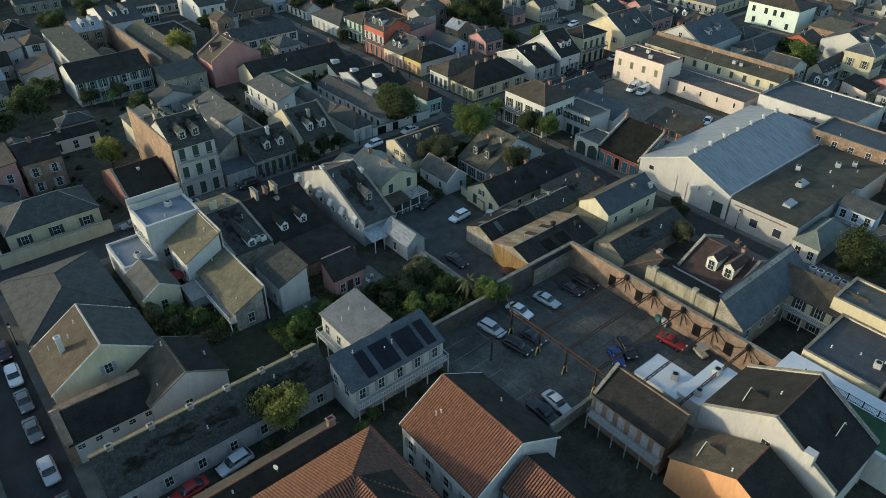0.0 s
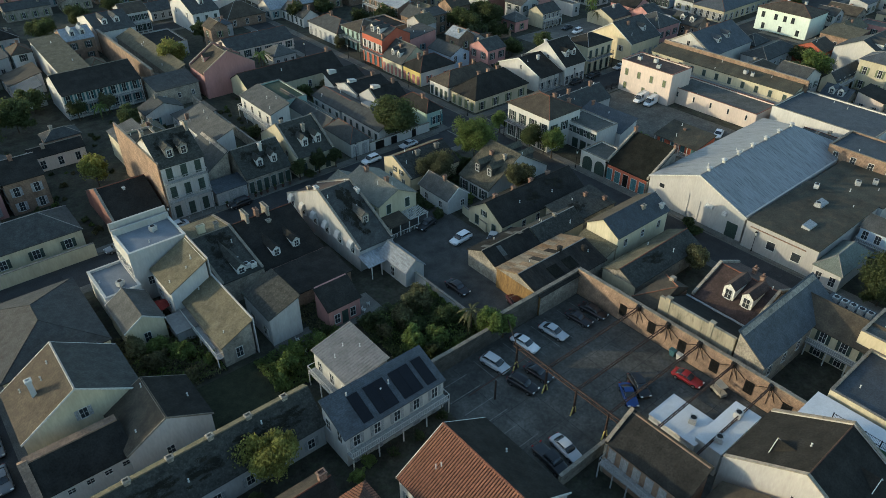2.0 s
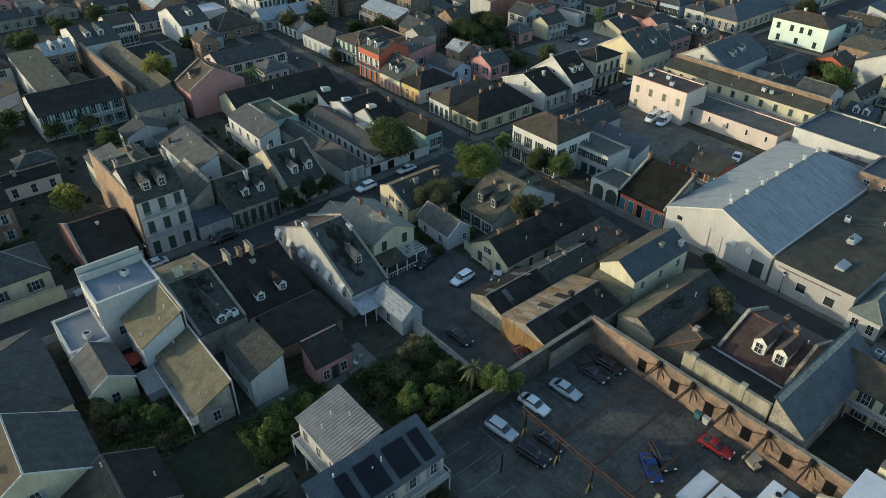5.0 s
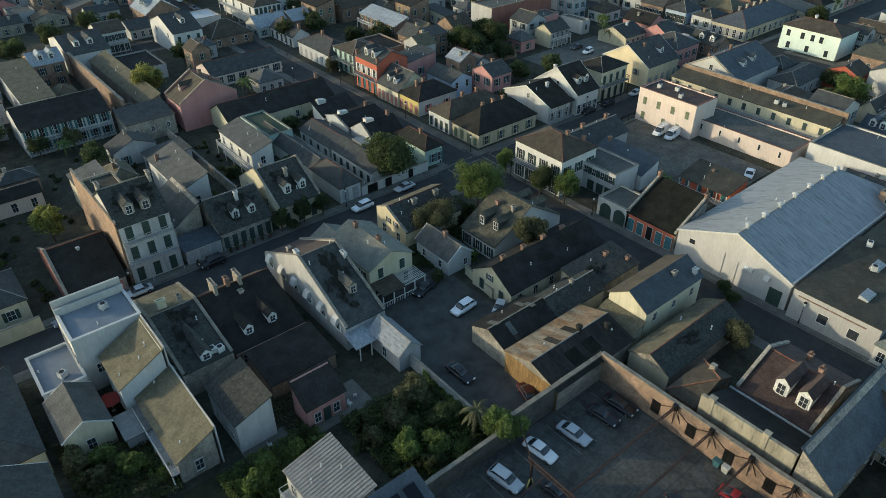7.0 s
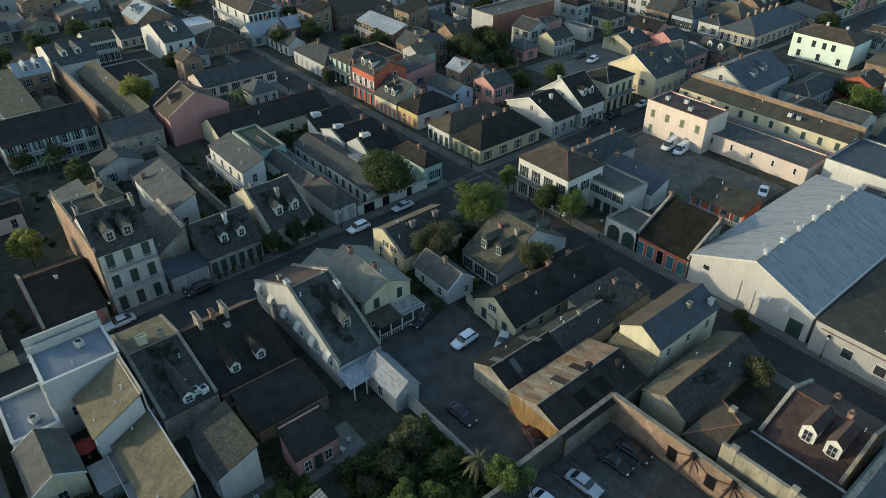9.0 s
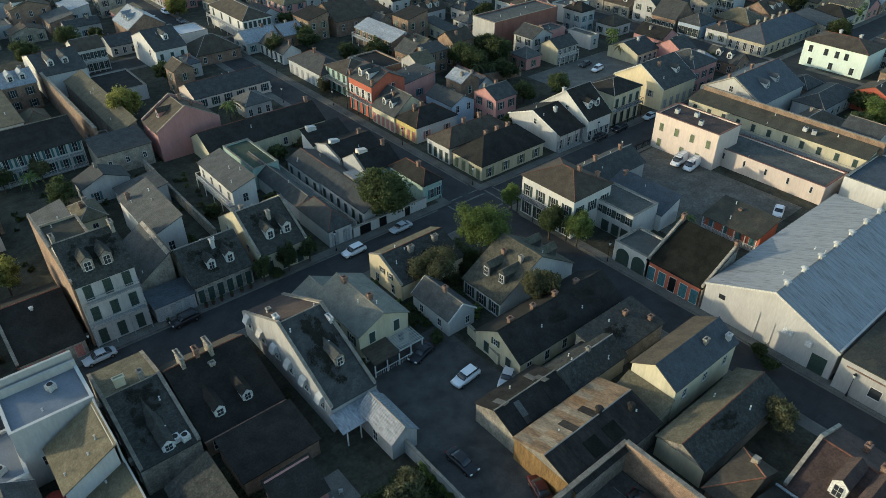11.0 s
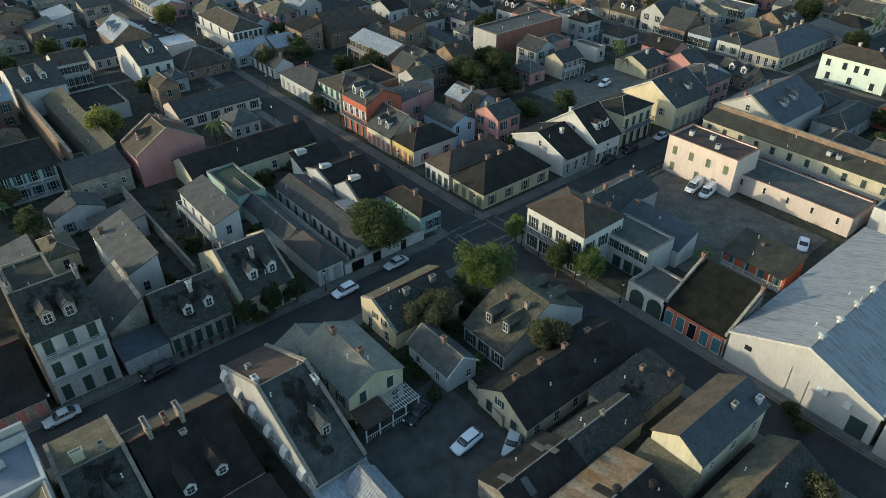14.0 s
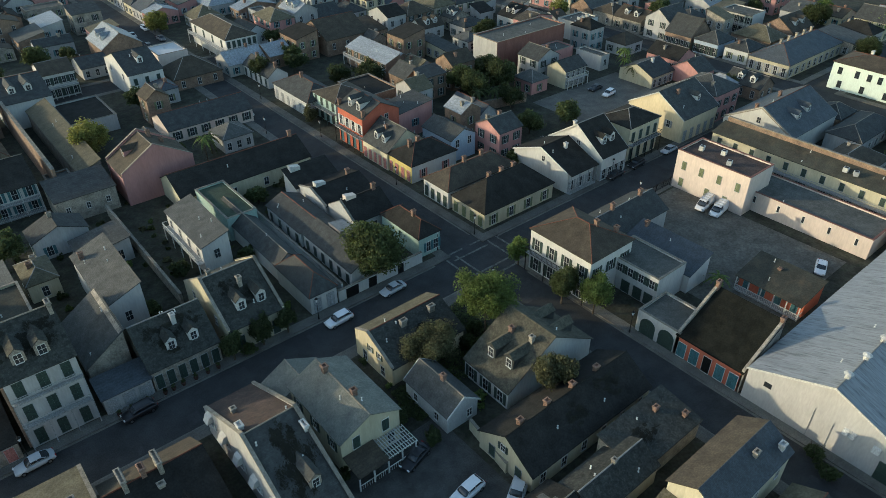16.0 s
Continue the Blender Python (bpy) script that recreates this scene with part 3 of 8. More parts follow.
    def gallery(self, side, depth=1.4, floors=(3.2,), rail=trim_white, posts=5, roofed=True, solid=False, span=(-1, 1)):
        """A balcony along a side: decks, posts and railings."""
        half = self.w if side in 'sn' else self.d
        m = self.spot(side, 0, 0)
        a, b = span[0] * half, span[1] * half
        G = new("gallery")
        G.parent, G.matrix_basis = self.root, m
        top = self.e - 0.1
        for z in floors:
            g = Geo()
            g.box(a, b, -depth, 0, z - 0.18, z)
            part("deck", g, trim_grey, G)
            q = Geo()
            q.box(a, b, -depth, -depth + 0.06, z + 0.92, z + 1.0)
            q.box(a, b, -depth, -depth + 0.05, z + 0.1, z + 0.16)
            n = max(3, int((b - a) / 0.28))
            for i in range(n + 1):
                x = a + (b - a - 0.04) * i / n
                q.box(x, x + 0.04, -depth + 0.005, -depth + 0.045, z + 0.16, z + 0.92)
            for x in (a, b - 0.05):
                q.box(x, x + 0.05, -depth, 0, z + 0.9, z + 1.0)
            part("railing", q, rail, G)
        for i in range(posts):
            x = a + 0.08 + (b - a - 0.16) * i / (posts - 1)
            g = Geo()
            g.box(x - 0.07, x + 0.07, -depth, -depth + 0.14, 0, top if roofed else floors[-1])
            part("post", g, rail, G)
        if roofed:
            g = Geo()
            g.slab([(a - 0.2, -depth - 0.3, top - 0.05), (b + 0.2, -depth - 0.3, top - 0.05), (b + 0.2, 0.0, top + 0.35), (a - 0.2, 0.0, top + 0.35)], 0.1)
            part("gallery_roof", g, self.topm, G)
        return self

    def face(self, side, mat, top=None):
        """A plastered front of another colour, 3 cm proud of the wall."""
        half = self.w if side in 'sn' else self.d
        g = Geo()
        g.box(-half + .02, half - .02, -.03, 0, 0, top or self.e - .1)
        part("facade", g, mat, self.root, "", self.spot(side, 0, 0))
        self.skin[side] = .03
        return self

    def firewalls(self, sides, mat=None, up=.45, t=.35, cap=None):
        """Raised gable walls with a sloping coping."""
        w, d, e, r = self.w, self.d, self.e, self.r
        for s in sides:
            half = d if s in 'we' else w
            prof = [(-half - .1, 0), (half + .1, 0), (half + .1, e + up), (0, e + r + up + .1), (-half - .1, e + up)]
            if self.axis == 'x' and s in 'we':
                q, zr, en = self.peak
                a, b = (en, e) if s == 'w' else (e, en)
                prof = [(-half - .1, 0), (half + .1, 0), (half + .1, b + up), (-q if s == 'w' else q, zr + up + .1), (-half - .1, a + up)]
            if self.kind == 'S':
                lo, hi = (e, e + r)
                if self.axis == 'x':
                    a, b = (lo, hi) if s == 's' else (hi, lo)
                else:
                    a, b = (hi, lo) if s == 'w' else (lo, hi)
                prof = [(-half - .1, 0), (half + .1, 0), (half + .1, b + up), (-half - .1, a + up)]
            g = Geo()
            g.hull([(x, t / 2 - .12, z) for x, z in prof], [(x, -t / 2 - .12, z) for x, z in prof])
            self.skin[s] = t / 2 + .12
            f = part("fire_wall", g, mat or self.wallm, self.root, "", self.spot(s, 0, 0))
            c = Geo()
            for (xa, za), (xb, zb) in zip(prof[2:], prof[3:]):
                c.hull([(xa, t / 2 - .06, za), (xb, t / 2 - .06, zb), (xb, -t / 2 - .18, zb), (xa, -t / 2 - .18, za)], [(xa, t / 2 - .06, za + .1), (xb, t / 2 - .06, zb + .1), (xb, -t / 2 - .18, zb + .1), (xa, -t / 2 - .18, za + .1)])
            part("coping", c.weld(), cap or coping_mat, f)
        return self

    def ridge_cap(self, mat=None, verge=False):
        w, d, z = self.w + .25, self.d + .25, self.e + self.r + .13
        g = Geo()
        if self.axis == 'x':
            g.box(-w, w, -.12, .12, z - .06, z + .06)
        else:
            g.box(-.12, .12, -d, d, z - .06, z + .06)
        part("ridge_cap", g, mat or trim_white, self.root)
        return self

    def ribs(self, step=0.5, mat=None, wd=0.06, up=0.07):
        """Standing seams or rows of tiles running down the roof slopes."""
        w, d, e, r = self.w, self.d, self.e, self.r
        g, b = Geo(), wd / 2
        def rib(side, s, top):
            """From the eave to the share top of the slope, at s metres along the eave."""
            half = d if side in 'ns' else w
            z0, z1, k = e + .13 + up, e + .13 + up + r * top, 0.1
            sg = -1 if side in 'sw' else 1
            a, c = sg * (half + .2), sg * half * (1 - top)
            z0 -= r * .2 / half
            if side in 'ns':
                q = [(s - b, a, z0), (s + b, a, z0), (s + b, c, z1), (s - b, c, z1)]
            else:
                q = [(a, s + b, z0), (a, s - b, z0), (c, s - b, z1), (c, s + b, z1)]
            g.slab(q if sg < 0 else q[::-1], k)
        if self.kind == 'S':
            hx = self.axis == 'x'
            n = int(2 * (d if hx else w) / step)
            for i in range(n + 1):
                if hx:
                    y = -d + 2 * d * i / n
                    g.slab([(-w - .2, y - b, e + .13 + up), (w + .2, y - b, e + r + .13 + up), (w + .2, y + b, e + r + .13 + up), (-w - .2, y + b, e + .13 + up)], 0.1)
                else:
                    x = -w + 2 * w * i / n
                    g.slab([(x - b, -d - .2, e + .13 + up), (x + b, -d - .2, e + .13 + up), (x + b, d + .2, e + r + .13 + up), (x - b, d + .2, e + r + .13 + up)], 0.1)
        elif self.kind == 'G':
            half = w if self.axis == 'x' else d
            n = int(2 * half / step)
            for i in range(n + 1):
                for side in ('sn' if self.axis == 'x' else 'w' if self.east else 'we'):
                    rib(side, -half + 2 * half * i / n, 1)
        else:
            m = min(w, d)
            for sides, half in (('sn', w), ('we', d)):
                n = int(2 * half / step)
                for i in range(1, n):
                    p = -half + 2 * half * i / n
                    for side in sides:
                        rib(side, p, min(1, (half - abs(p)) / m))
        tagged(part("seams", g, mat or self.topm, self.root), kind="stuff")
        return self


# ---- ground, roads, pavements ----
def sheet(name, x0, x1, y0, y1, z0, z1, mat, label, category):
    g = Geo()
    g.box(x0, x1, y0, y1, z0, z1)
    return tagged(new(name, g.mesh(name, mat)), label, category, kind="structure")


sheet("ground", -1500, 2500, -1500, 2500, -0.5, 0.0, asphalt, "dark worn asphalt ground of the streets", "road")

def block(x0, x1, y0, y1):
    """A city block: a kerbed pavement slab with bare yards inside."""
    sheet("pavement", x0 - 1.6, x1 + 1.6, y0 - 1.6, y1 + 1.6, -0.3, 0.15, paving, "worn concrete pavement slabs with a stone kerb", "pavement")
    sheet("yards", x0 + 0.3, x1 - 0.3, y0 + 0.3, y1 - 0.3, 0.0, 0.16, yard_mat, "dark earth and brick yards between the houses", "ground")


XS = ((-112, -9), (1.5, 103.2), (114.0, 222), (233, 338))
YS = ((-75, 112.8), (124.4, 240), (251, 370))
for bx in XS:
    for by in YS:
        block(*bx, *by)
sheet("parking_lot", 46.5, 79.2, 37.0, 60.6, 0.0, 0.18, lot_mat, "patched pale concrete of an open parking lot", "parking lot")
sheet("parking_lot", 59.2, 79.2, 24.5, 37.0, 0.0, 0.18, lot_mat, "patched pale concrete beside a brick wall", "parking lot")
sheet("yard_parking", 61.5, 79.5, 62, 96, 0.0, 0.172, asphalt_patch, "dark asphalt yard with parked cars", "parking lot")
sheet("parking_lot", 128, 156.5, 77, 112, 0.0, 0.18, pale_lot, "stained concrete parking lot beside a pink wall", "parking lot")
sheet("parking_lot", 166, 200, 140, 162, 0.0, 0.18, paving, "concrete parking lot behind garden walls", "parking lot")
sheet("lawn", 20.5, 32, 70, 80, 0.0, 0.19, grass_mat, "shaded green lawn in a walled garden", "lawn")


def garden_wall(xa, ya, xb, yb, h, mat, t=0.35, label="stained old plaster garden wall", coping=True):
    g = Geo()
    L = math.hypot(xb - xa, yb - ya)
    g.box(0, L, -t / 2, t / 2, 0, h)
    ob = new("garden_wall", g.mesh("garden_wall", mat))
    ob.matrix_basis = pose(xa, ya, 0, 0, 0, math.degrees(math.atan2(yb - ya, xb - xa)))
    tagged(ob, label, "wall", kind="structure")
    if coping:
        c = Geo()
        n = max(1, int(L / 2.2))
        for i in range(n):
            c.box(L * i / n + 0.01, L * (i + 1) / n - 0.01, -t / 2 - 0.06, t / 2 + 0.06, h, h + 0.1 + 0.03 * (i % 3 == 1))
        part("coping", c, coping_mat, ob)
    return ob

# ---- houses round the street crossing and the yards ----
G, D, BL = trim_dark, trim_dark, trim_blue
h = House("two-storey white range with a slate roof and a lower gallery", 31.2, 46.5, 55.5, 60.7, 5.2, 2.2, 'S', 'y', "white", "bluegrey").windows('w', 2, 3.6).gallery('s', 1.3, (2.7,), posts=5, roofed=False)
h.windows('s', 5, 3.1, 0.9, 1.7, shut=trim_grey).windows('s', 5, 0.3, 1.0, 2.0, shut=trim_grey, closed=True)
h = House("service wing with a ribbed pale metal roof and a gallery", 35.9, 41.9, 61.6, 70.6, 6.0, 1.6, 'S', 'x', "greywhite", "zinc").ribs(0.45).gallery('w', 1.2, (2.9,), posts=4, roofed=False).windows('w', 3, 3.2)
# brown, olive or tile with a darker east: one roof's lit and shaded tones
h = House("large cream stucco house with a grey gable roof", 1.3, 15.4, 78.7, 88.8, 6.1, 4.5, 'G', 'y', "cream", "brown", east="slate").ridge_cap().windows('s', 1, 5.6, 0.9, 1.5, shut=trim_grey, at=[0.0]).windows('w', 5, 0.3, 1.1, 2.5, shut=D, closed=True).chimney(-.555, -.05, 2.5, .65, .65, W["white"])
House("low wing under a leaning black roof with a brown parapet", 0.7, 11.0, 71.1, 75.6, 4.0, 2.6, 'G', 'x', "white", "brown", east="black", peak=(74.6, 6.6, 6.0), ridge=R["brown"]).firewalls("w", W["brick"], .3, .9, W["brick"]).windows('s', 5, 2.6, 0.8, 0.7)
g = Geo()
q = HOUSES[-1]
g.box(-q.w, q.w, q.d - 1.1, q.d, 5.4, 6.85)
part("parapet", g, W["brick"], q.root, "brown brick parapet along the roof")
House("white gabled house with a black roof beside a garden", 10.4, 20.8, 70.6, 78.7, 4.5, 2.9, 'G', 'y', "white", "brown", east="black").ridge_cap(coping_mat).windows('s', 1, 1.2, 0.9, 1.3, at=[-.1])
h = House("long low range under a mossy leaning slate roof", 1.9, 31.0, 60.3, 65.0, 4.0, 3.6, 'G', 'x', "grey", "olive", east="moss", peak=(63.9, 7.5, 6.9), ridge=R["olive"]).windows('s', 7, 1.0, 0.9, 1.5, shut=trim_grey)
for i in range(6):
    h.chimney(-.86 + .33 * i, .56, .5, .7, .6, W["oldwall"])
# lighter tile rows over dark pans: the channels' shade is in the colour
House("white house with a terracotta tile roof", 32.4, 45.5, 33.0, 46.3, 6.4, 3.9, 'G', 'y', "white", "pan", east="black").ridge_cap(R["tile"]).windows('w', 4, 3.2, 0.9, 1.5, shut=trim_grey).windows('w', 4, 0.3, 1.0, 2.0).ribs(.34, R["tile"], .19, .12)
House("brick range with a long gallery under a brown roof", 54.8, 58.9, 24.3, 34.9, 5.5, 2.6, 'S', 'x', "brick", "black").firewalls("n", W["oldwall"], .35).gallery('w', 1.2, (2.8,), trim_grey, posts=6, roofed=False).windows('w', 6, 3.1, 0.9, 1.8, shut=trim_grey, closed=True)
h = House("white stucco building with a dark gable roof and white parapets", 62.2, 72.5, 8.1, 24.4, 7.2, 4.8, 'G', 'x', "whitewash", "black", east="black", ridge=R["pan"]).firewalls("we", W["whitewash"], .3).windows('w', 1, 7.2, 1.0, 1.3, at=[0.0])
h.gablet('n', .3, .42, 2.4, 1.3).gablet('s', .35, .4, 2.4, 1.3)
g = Geo()
g.box(-h.w - .55, -h.w + .55, -h.d * .55 - .6, -h.d * .55 + .6, 9.0, 10.6)
part("wall_block", g, W["white"], h.root, "white plastered block on the parapet")
h = House("white flat-roofed block with a raised parapet", 23.3, 32.5, 103.8, 112.0, 9.7, 0.0, 'F', 'y', "white", "membrane", ridge=W["white"]).windows('w', 3, 5.5, 0.9, 1.5, shut=trim_grey).windows('s', 2, 3.0, 0.9, 1.5)
g = Geo()
g.box(-h.w - .04, h.w + .04, h.d - 1.3, h.d - .9, 9.3, 10.5)
g.box(-h.w - .04, h.w + .04, h.d - .34, h.d + .04, 9.7, 11.3)
part("street_parapet", g, W["greywhite"], h.root, "raised double parapet towards the street")
House("low white flat-roofed annex with a roof deck", 17.9, 23.4, 101.7, 110.6, 5.0, 0.0, 'F', 'y', "white", "membrane", ridge=W["white"]).windows('s', 2, 1.2, 0.9, 1.6, shut=BL)
House("narrow range with a mossy leaning roof and a gallery", 27.2, 32.0, 81.4, 97.0, 3.8, 2.6, 'S', 'x', "oldwall", "olive").gallery('w', 1.0, (2.2,), posts=6, roofed=False).windows('s', 1, 1.0)
House("narrow white range with a leaning felt roof", 25.8, 31.9, 95.0, 102.9, 6.1, 3.5, 'S', 'x', "white", "olive").windows('s', 1, 2.5).windows('w', 2, 2.0)
for q in HOUSES[-2:]:
    g = Geo()
    g.box(q.w + .26, q.w + .44, -q.d - .25, q.d + .25, 0, q.e + q.r + .42)
    part("edge_wall", g, W["whitewash"], q.root, "thin pale wall rising past the roof edge")
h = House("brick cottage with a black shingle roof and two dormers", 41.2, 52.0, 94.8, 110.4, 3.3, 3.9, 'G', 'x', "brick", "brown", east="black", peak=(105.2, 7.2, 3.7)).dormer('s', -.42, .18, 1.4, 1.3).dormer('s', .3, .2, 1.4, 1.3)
h.chimney(-.6, .36, 1.7, .5, 2.3, stucco_chim).chimney(-.2, .36, 1.5, .55, 1.1).chimney(.12, .36, 1.7, .5, 2.3, stucco_chim).chimney(.0, .08, .5, .7, .6, stucco_chim).windows('s', 4, 1.0, 0.9, 1.5).windows('w', 3, 1.0, .9, 1.6, shut=D)
g = Geo()
g.box(-h.w - .2, h.w + .2, -h.d - .45, -h.d - .2, 3.0, 3.34)
part("eave_coping", g, chim_mat, h.root, "red brick coping along the eave")
h = House("old plastered house with a mossy slate roof and chimneys", 33.6, 40.3, 94.2, 112.7, 4.6, 2.6, 'G', 'x', "oldwall", "olive", east="moss", peak=(105.6, 7.0, 5.6)).firewalls("we", W["oldwall"], .2).chimney(-.3, .35, 1.6, 1.3, .6, W["cream"]).chimney(.45, .3, 1.4, .6, .8, stucco_chim).dormer('s', .05, .05, 1.5, 1.2).windows('w', 5, 1.2, .8, 1.4, shut=trim_grey)
for dy in (.55, -.65):
    g = Geo()
    g.box(-h.w - .7, -h.w, dy * h.d - .4, dy * h.d + .4, 3.0, 3.7)
    part("wall_unit", g, ac_mat, h.root, "pale metal air conditioner on brackets")
House("low lean-to with a black roof behind a cottage", 42.2, 52.2, 86.4, 93.5, 2.9, .9, 'S', 'y', "brick", "black")
House("small pink cottage with a black roof", 43.2, 48.9, 78.8, 82.6, 3.6, 2.5, 'S', 'y', "rose", "black").windows('s', 2, 0.8, 0.9, 1.6, at=[-.5, .5]).door('s', 0)
House("small grey range with a brown leaning roof", 34.7, 39.7, 81.0, 89.4, 5.2, 2.0, 'S', 'x', "grey", "moss").windows('w', 2, 1.0, 0.9, 1.6, shut=trim_white)
h = House("steep-roofed grey house with a long stuccoed side wall", 55.6, 62.0, 88.3, 112.8, 4.5, 5.9, 'G', 'x', "grey", "redbrown", east="slate").firewalls("we", W["grey"], .3).dormer('s', .25, .33, 1.4, 1.5, stucco_chim).windows('w', 6, 3.0, 0.9, 1.5, shut=trim_white).chimney(-.9, .12, 1.0, .6, .9, W["white"]).chimney(.95, -.2, .7, .5, 1.2, W["white"]).chimney(-.5, .55, .8, .6, .6, stucco_chim)
for i in range(6):
    g = Geo()
    y = h.d * (-.82 + .33 * i)
    g.hull([(-h.w - 1.15, y - .6, 4.35), (-h.w - .3, y - .6, 4.35), (-h.w - .3, y + .6, 4.35), (-h.w - 1.15, y + .6, 4.35)], [(-h.w - .75, y - .6, 5.25), (-h.w - .3, y - .6, 5.5), (-h.w - .3, y + .6, 5.5), (-h.w - .75, y + .6, 5.25)])
    part("window_hood", g, W["white"], h.root, "small sloping hood over a window")
House("low pale wing with a grey gable roof", 62.6, 71.4, 108.3, 112.7, 3.4, 2.3, 'G', 'y', "greywhite", "palegrey").windows('w', 1, 3.0)
h = House("cream two-storey house with a grey gable roof", 65.0, 73.6, 96.1, 108.1, 5.7, 2.1, 'G', 'y', "cream", "palegrey").windows('s', 2, 3.5, 1.0, 1.9, shut=D, closed=True, fm=trim_white).windows('w', 3, 3.2, 0.9, 1.6, shut=D).windows('s', 3, 0.6, 1.0, 2.0)
h.chimney(-.05, .6, 1.0, .7, .7).chimney(.1, -.35, 1.0, .7, .6)
House("small white clapboard cottage with a grey gable roof", 78.7, 83.9, 92.8, 101.5, 3.3, 2.0, 'G', 'y', "board", "grey").windows('s', 1, 1.0, 0.8, 1.3, at=[.45]).windows('w', 2, 1.0, 0.8, 1.3).chimney(0, -.1, .9, .6, .6)
House("pale yellow cottage with a mossy roof and gable chimneys", 78.6, 91.4, 104.2, 112.9, 3.3, 2.7, 'G', 'x', "yellow", "olive", east="moss", peak=(110.0, 6.0, 4.7)).firewalls("w", W["yellow"], .2).windows('w', 2, 3.2, 0.6, 1.0, shut=D, at=[-.15, .35]).windows('w', 2, 0.6, 0.9, 1.7).chimney(-.2, .0, 1.1, 1.0, .6, stucco_chim).chimney(.6, .0, 1.1, 1.0, .6, stucco_chim)
h = House("white cottage with four dormers under a grey-brown roof", 87.5, 104.2, 90.8, 99.4, 3.3, 5.1, 'G', 'y', "white", "lichen").dormer('w', -.3, .25, 1.6, 1.8, R["slate"]).dormer('w', .45, .28, 1.6, 1.8, R["slate"]).dormer('e', -.4, .3, 1.6, 1.8, R["slate"]).dormer('e', .4, .3, 1.6, 1.8, R["slate"])
h.chimney(-.3, .3, 1.0, .6, .6).chimney(-.25, -.5, 1.1, .6, .6, stucco_chim).windows('w', 3, .6, 1.0, 2.0, shut=D)
h = House("long cream cottage with a black roof and brick chimneys", 80.5, 102.8, 79.5, 88.6, 3.3, 2.9, 'G', 'x', "cream", "black", ridge=R["black"]).windows('w', 1, 3.2, 0.7, 1.1, shut=D, at=[-.1]).windows('w', 2, 0.7, 1.0, 1.9, shut=D, closed=True).windows('s', 6, 0.8, 0.9, 1.7)
for i in range(4):
    h.chimney(-.75 + .42 * i, .12, .9, .7, .6)
House("courtyard house with a stained brown side wall", 90.2, 102.7, 71.8, 77.9, 3.5, 1.1, 'S', 'y', "oldwall", "moss").chimney(.4, .4, .8, .7, .5).chimney(.8, -.5, .8, .7, .5)
House("low gabled shed with a slate roof", 81.9, 92.9, 71.1, 76.8, 3.5, 1.7, 'G', 'x', "cream", "moss").chimney(.1, 0, .6, .5, .5, stucco_chim)
h = House("pale yellow two-storey house with a blue-grey roof", 90.1, 104.3, 61.4, 68.2, 6.0, 2.1, 'G', 'x', "cream", "brown", east="bluegrey", ridge=R["bluegrey"]).windows('s', 3, 3.4, 0.8, 1.4).windows('w', 2, 1.0, 0.8, 1.3).chimney(.3, -.4, .8, .8, .5, stucco_chim).chimney(.85, -.75, .9, .8, .6, ac_mat)
h = House("large white warehouse with a pale ribbed metal roof", 113.9, 148.0, 51.5, 72.1, 5.4, 4.2, 'G', 'x', "whitewash", "hall", name="warehouse", category="warehouse", over=0.12).door('w', .8, 2.2, 3.0)
for i in range(7):
    g = Geo()
    x = h.w * (-.85 + .3 * i)
    g.tube((x, 0, h.e + h.r), (x, 0, h.e + h.r + .8), .35)
    g.tube((x, 0, h.e + h.r + .8), (x, 0, h.e + h.r + 1.05), .62, r2=.25)
    part("roof_vent", g, ac_mat, h.root)
g = Geo()
g.hull([(h.w, -h.d, 0), (h.w + 8.5, -h.d, 0), (h.w + 8.5, h.d, 0), (h.w, h.d, 0)], [(h.w, -h.d, h.e), (h.w + 8.5, -h.d, h.e), (h.w + 8.5, h.d, h.e), (h.w, h.d, h.e)])
part("rear_wall", g, W["whitewash"], h.root)
g = Geo()
g.hull([(h.w + .12, -h.d - .1, h.e + .03), (h.w + 8.6, -h.d - .1, h.e + .03), (h.w + 8.6, h.d + .1, h.e + .03), (h.w + .12, h.d + .1, h.e + .03)], [(h.w + .12, -.03, h.e + h.r + .13), (h.w + .16, -.03, h.e + h.r + .13), (h.w + .16, .03, h.e + h.r + .13), (h.w + .12, .03, h.e + h.r + .13)])
part("hipped_end", g, R["hall"], h.root, "hipped far end of the metal roof")
for s, z0, z1 in ((-.12, 0, 5.2), (.12, 0, 4.6)):
    g = Geo()
    g.tube((0, -.06, z0), (0, -.06, z1), .05, 6)
    part("downpipe", g, trim_grey, h.root, "", h.spot('w', s, 0))
for s, z in ((.28, 4.2), (.34, 4.2), (.62, 4.1)):
    g = Geo()
    g.hull([(-.45, 0, 0), (.45, 0, 0), (.45, -.6, 0), (-.45, -.6, 0)], [(-.45, 0, .7), (.45, 0, .7), (.45, -.25, .55), (-.45, -.25, .55)])
    part("vent_hood", g, ac_mat, h.root, "small sloping metal vent hood", h.spot('w', s, z))
g = Geo()
g.relief([-.5 + .25 * i + e for i in range(5) for e in (0, .04)], [.25 * i + e for i in range(4) for e in (0, .04)], lambda i, j: .06 if i % 2 == 0 or j % 2 == 0 else .02)
part("glass_block_window", g, glass, h.root, "square window of glass blocks", h.spot('w', -.72, 3.9))
tagged(part("side_parapet", (lambda g: (g.box(-h.w, h.w, -h.d - .2, -h.d + .1, h.e - .5, h.e + .25), g)[1])(Geo()), W["whitewash"], h.root))
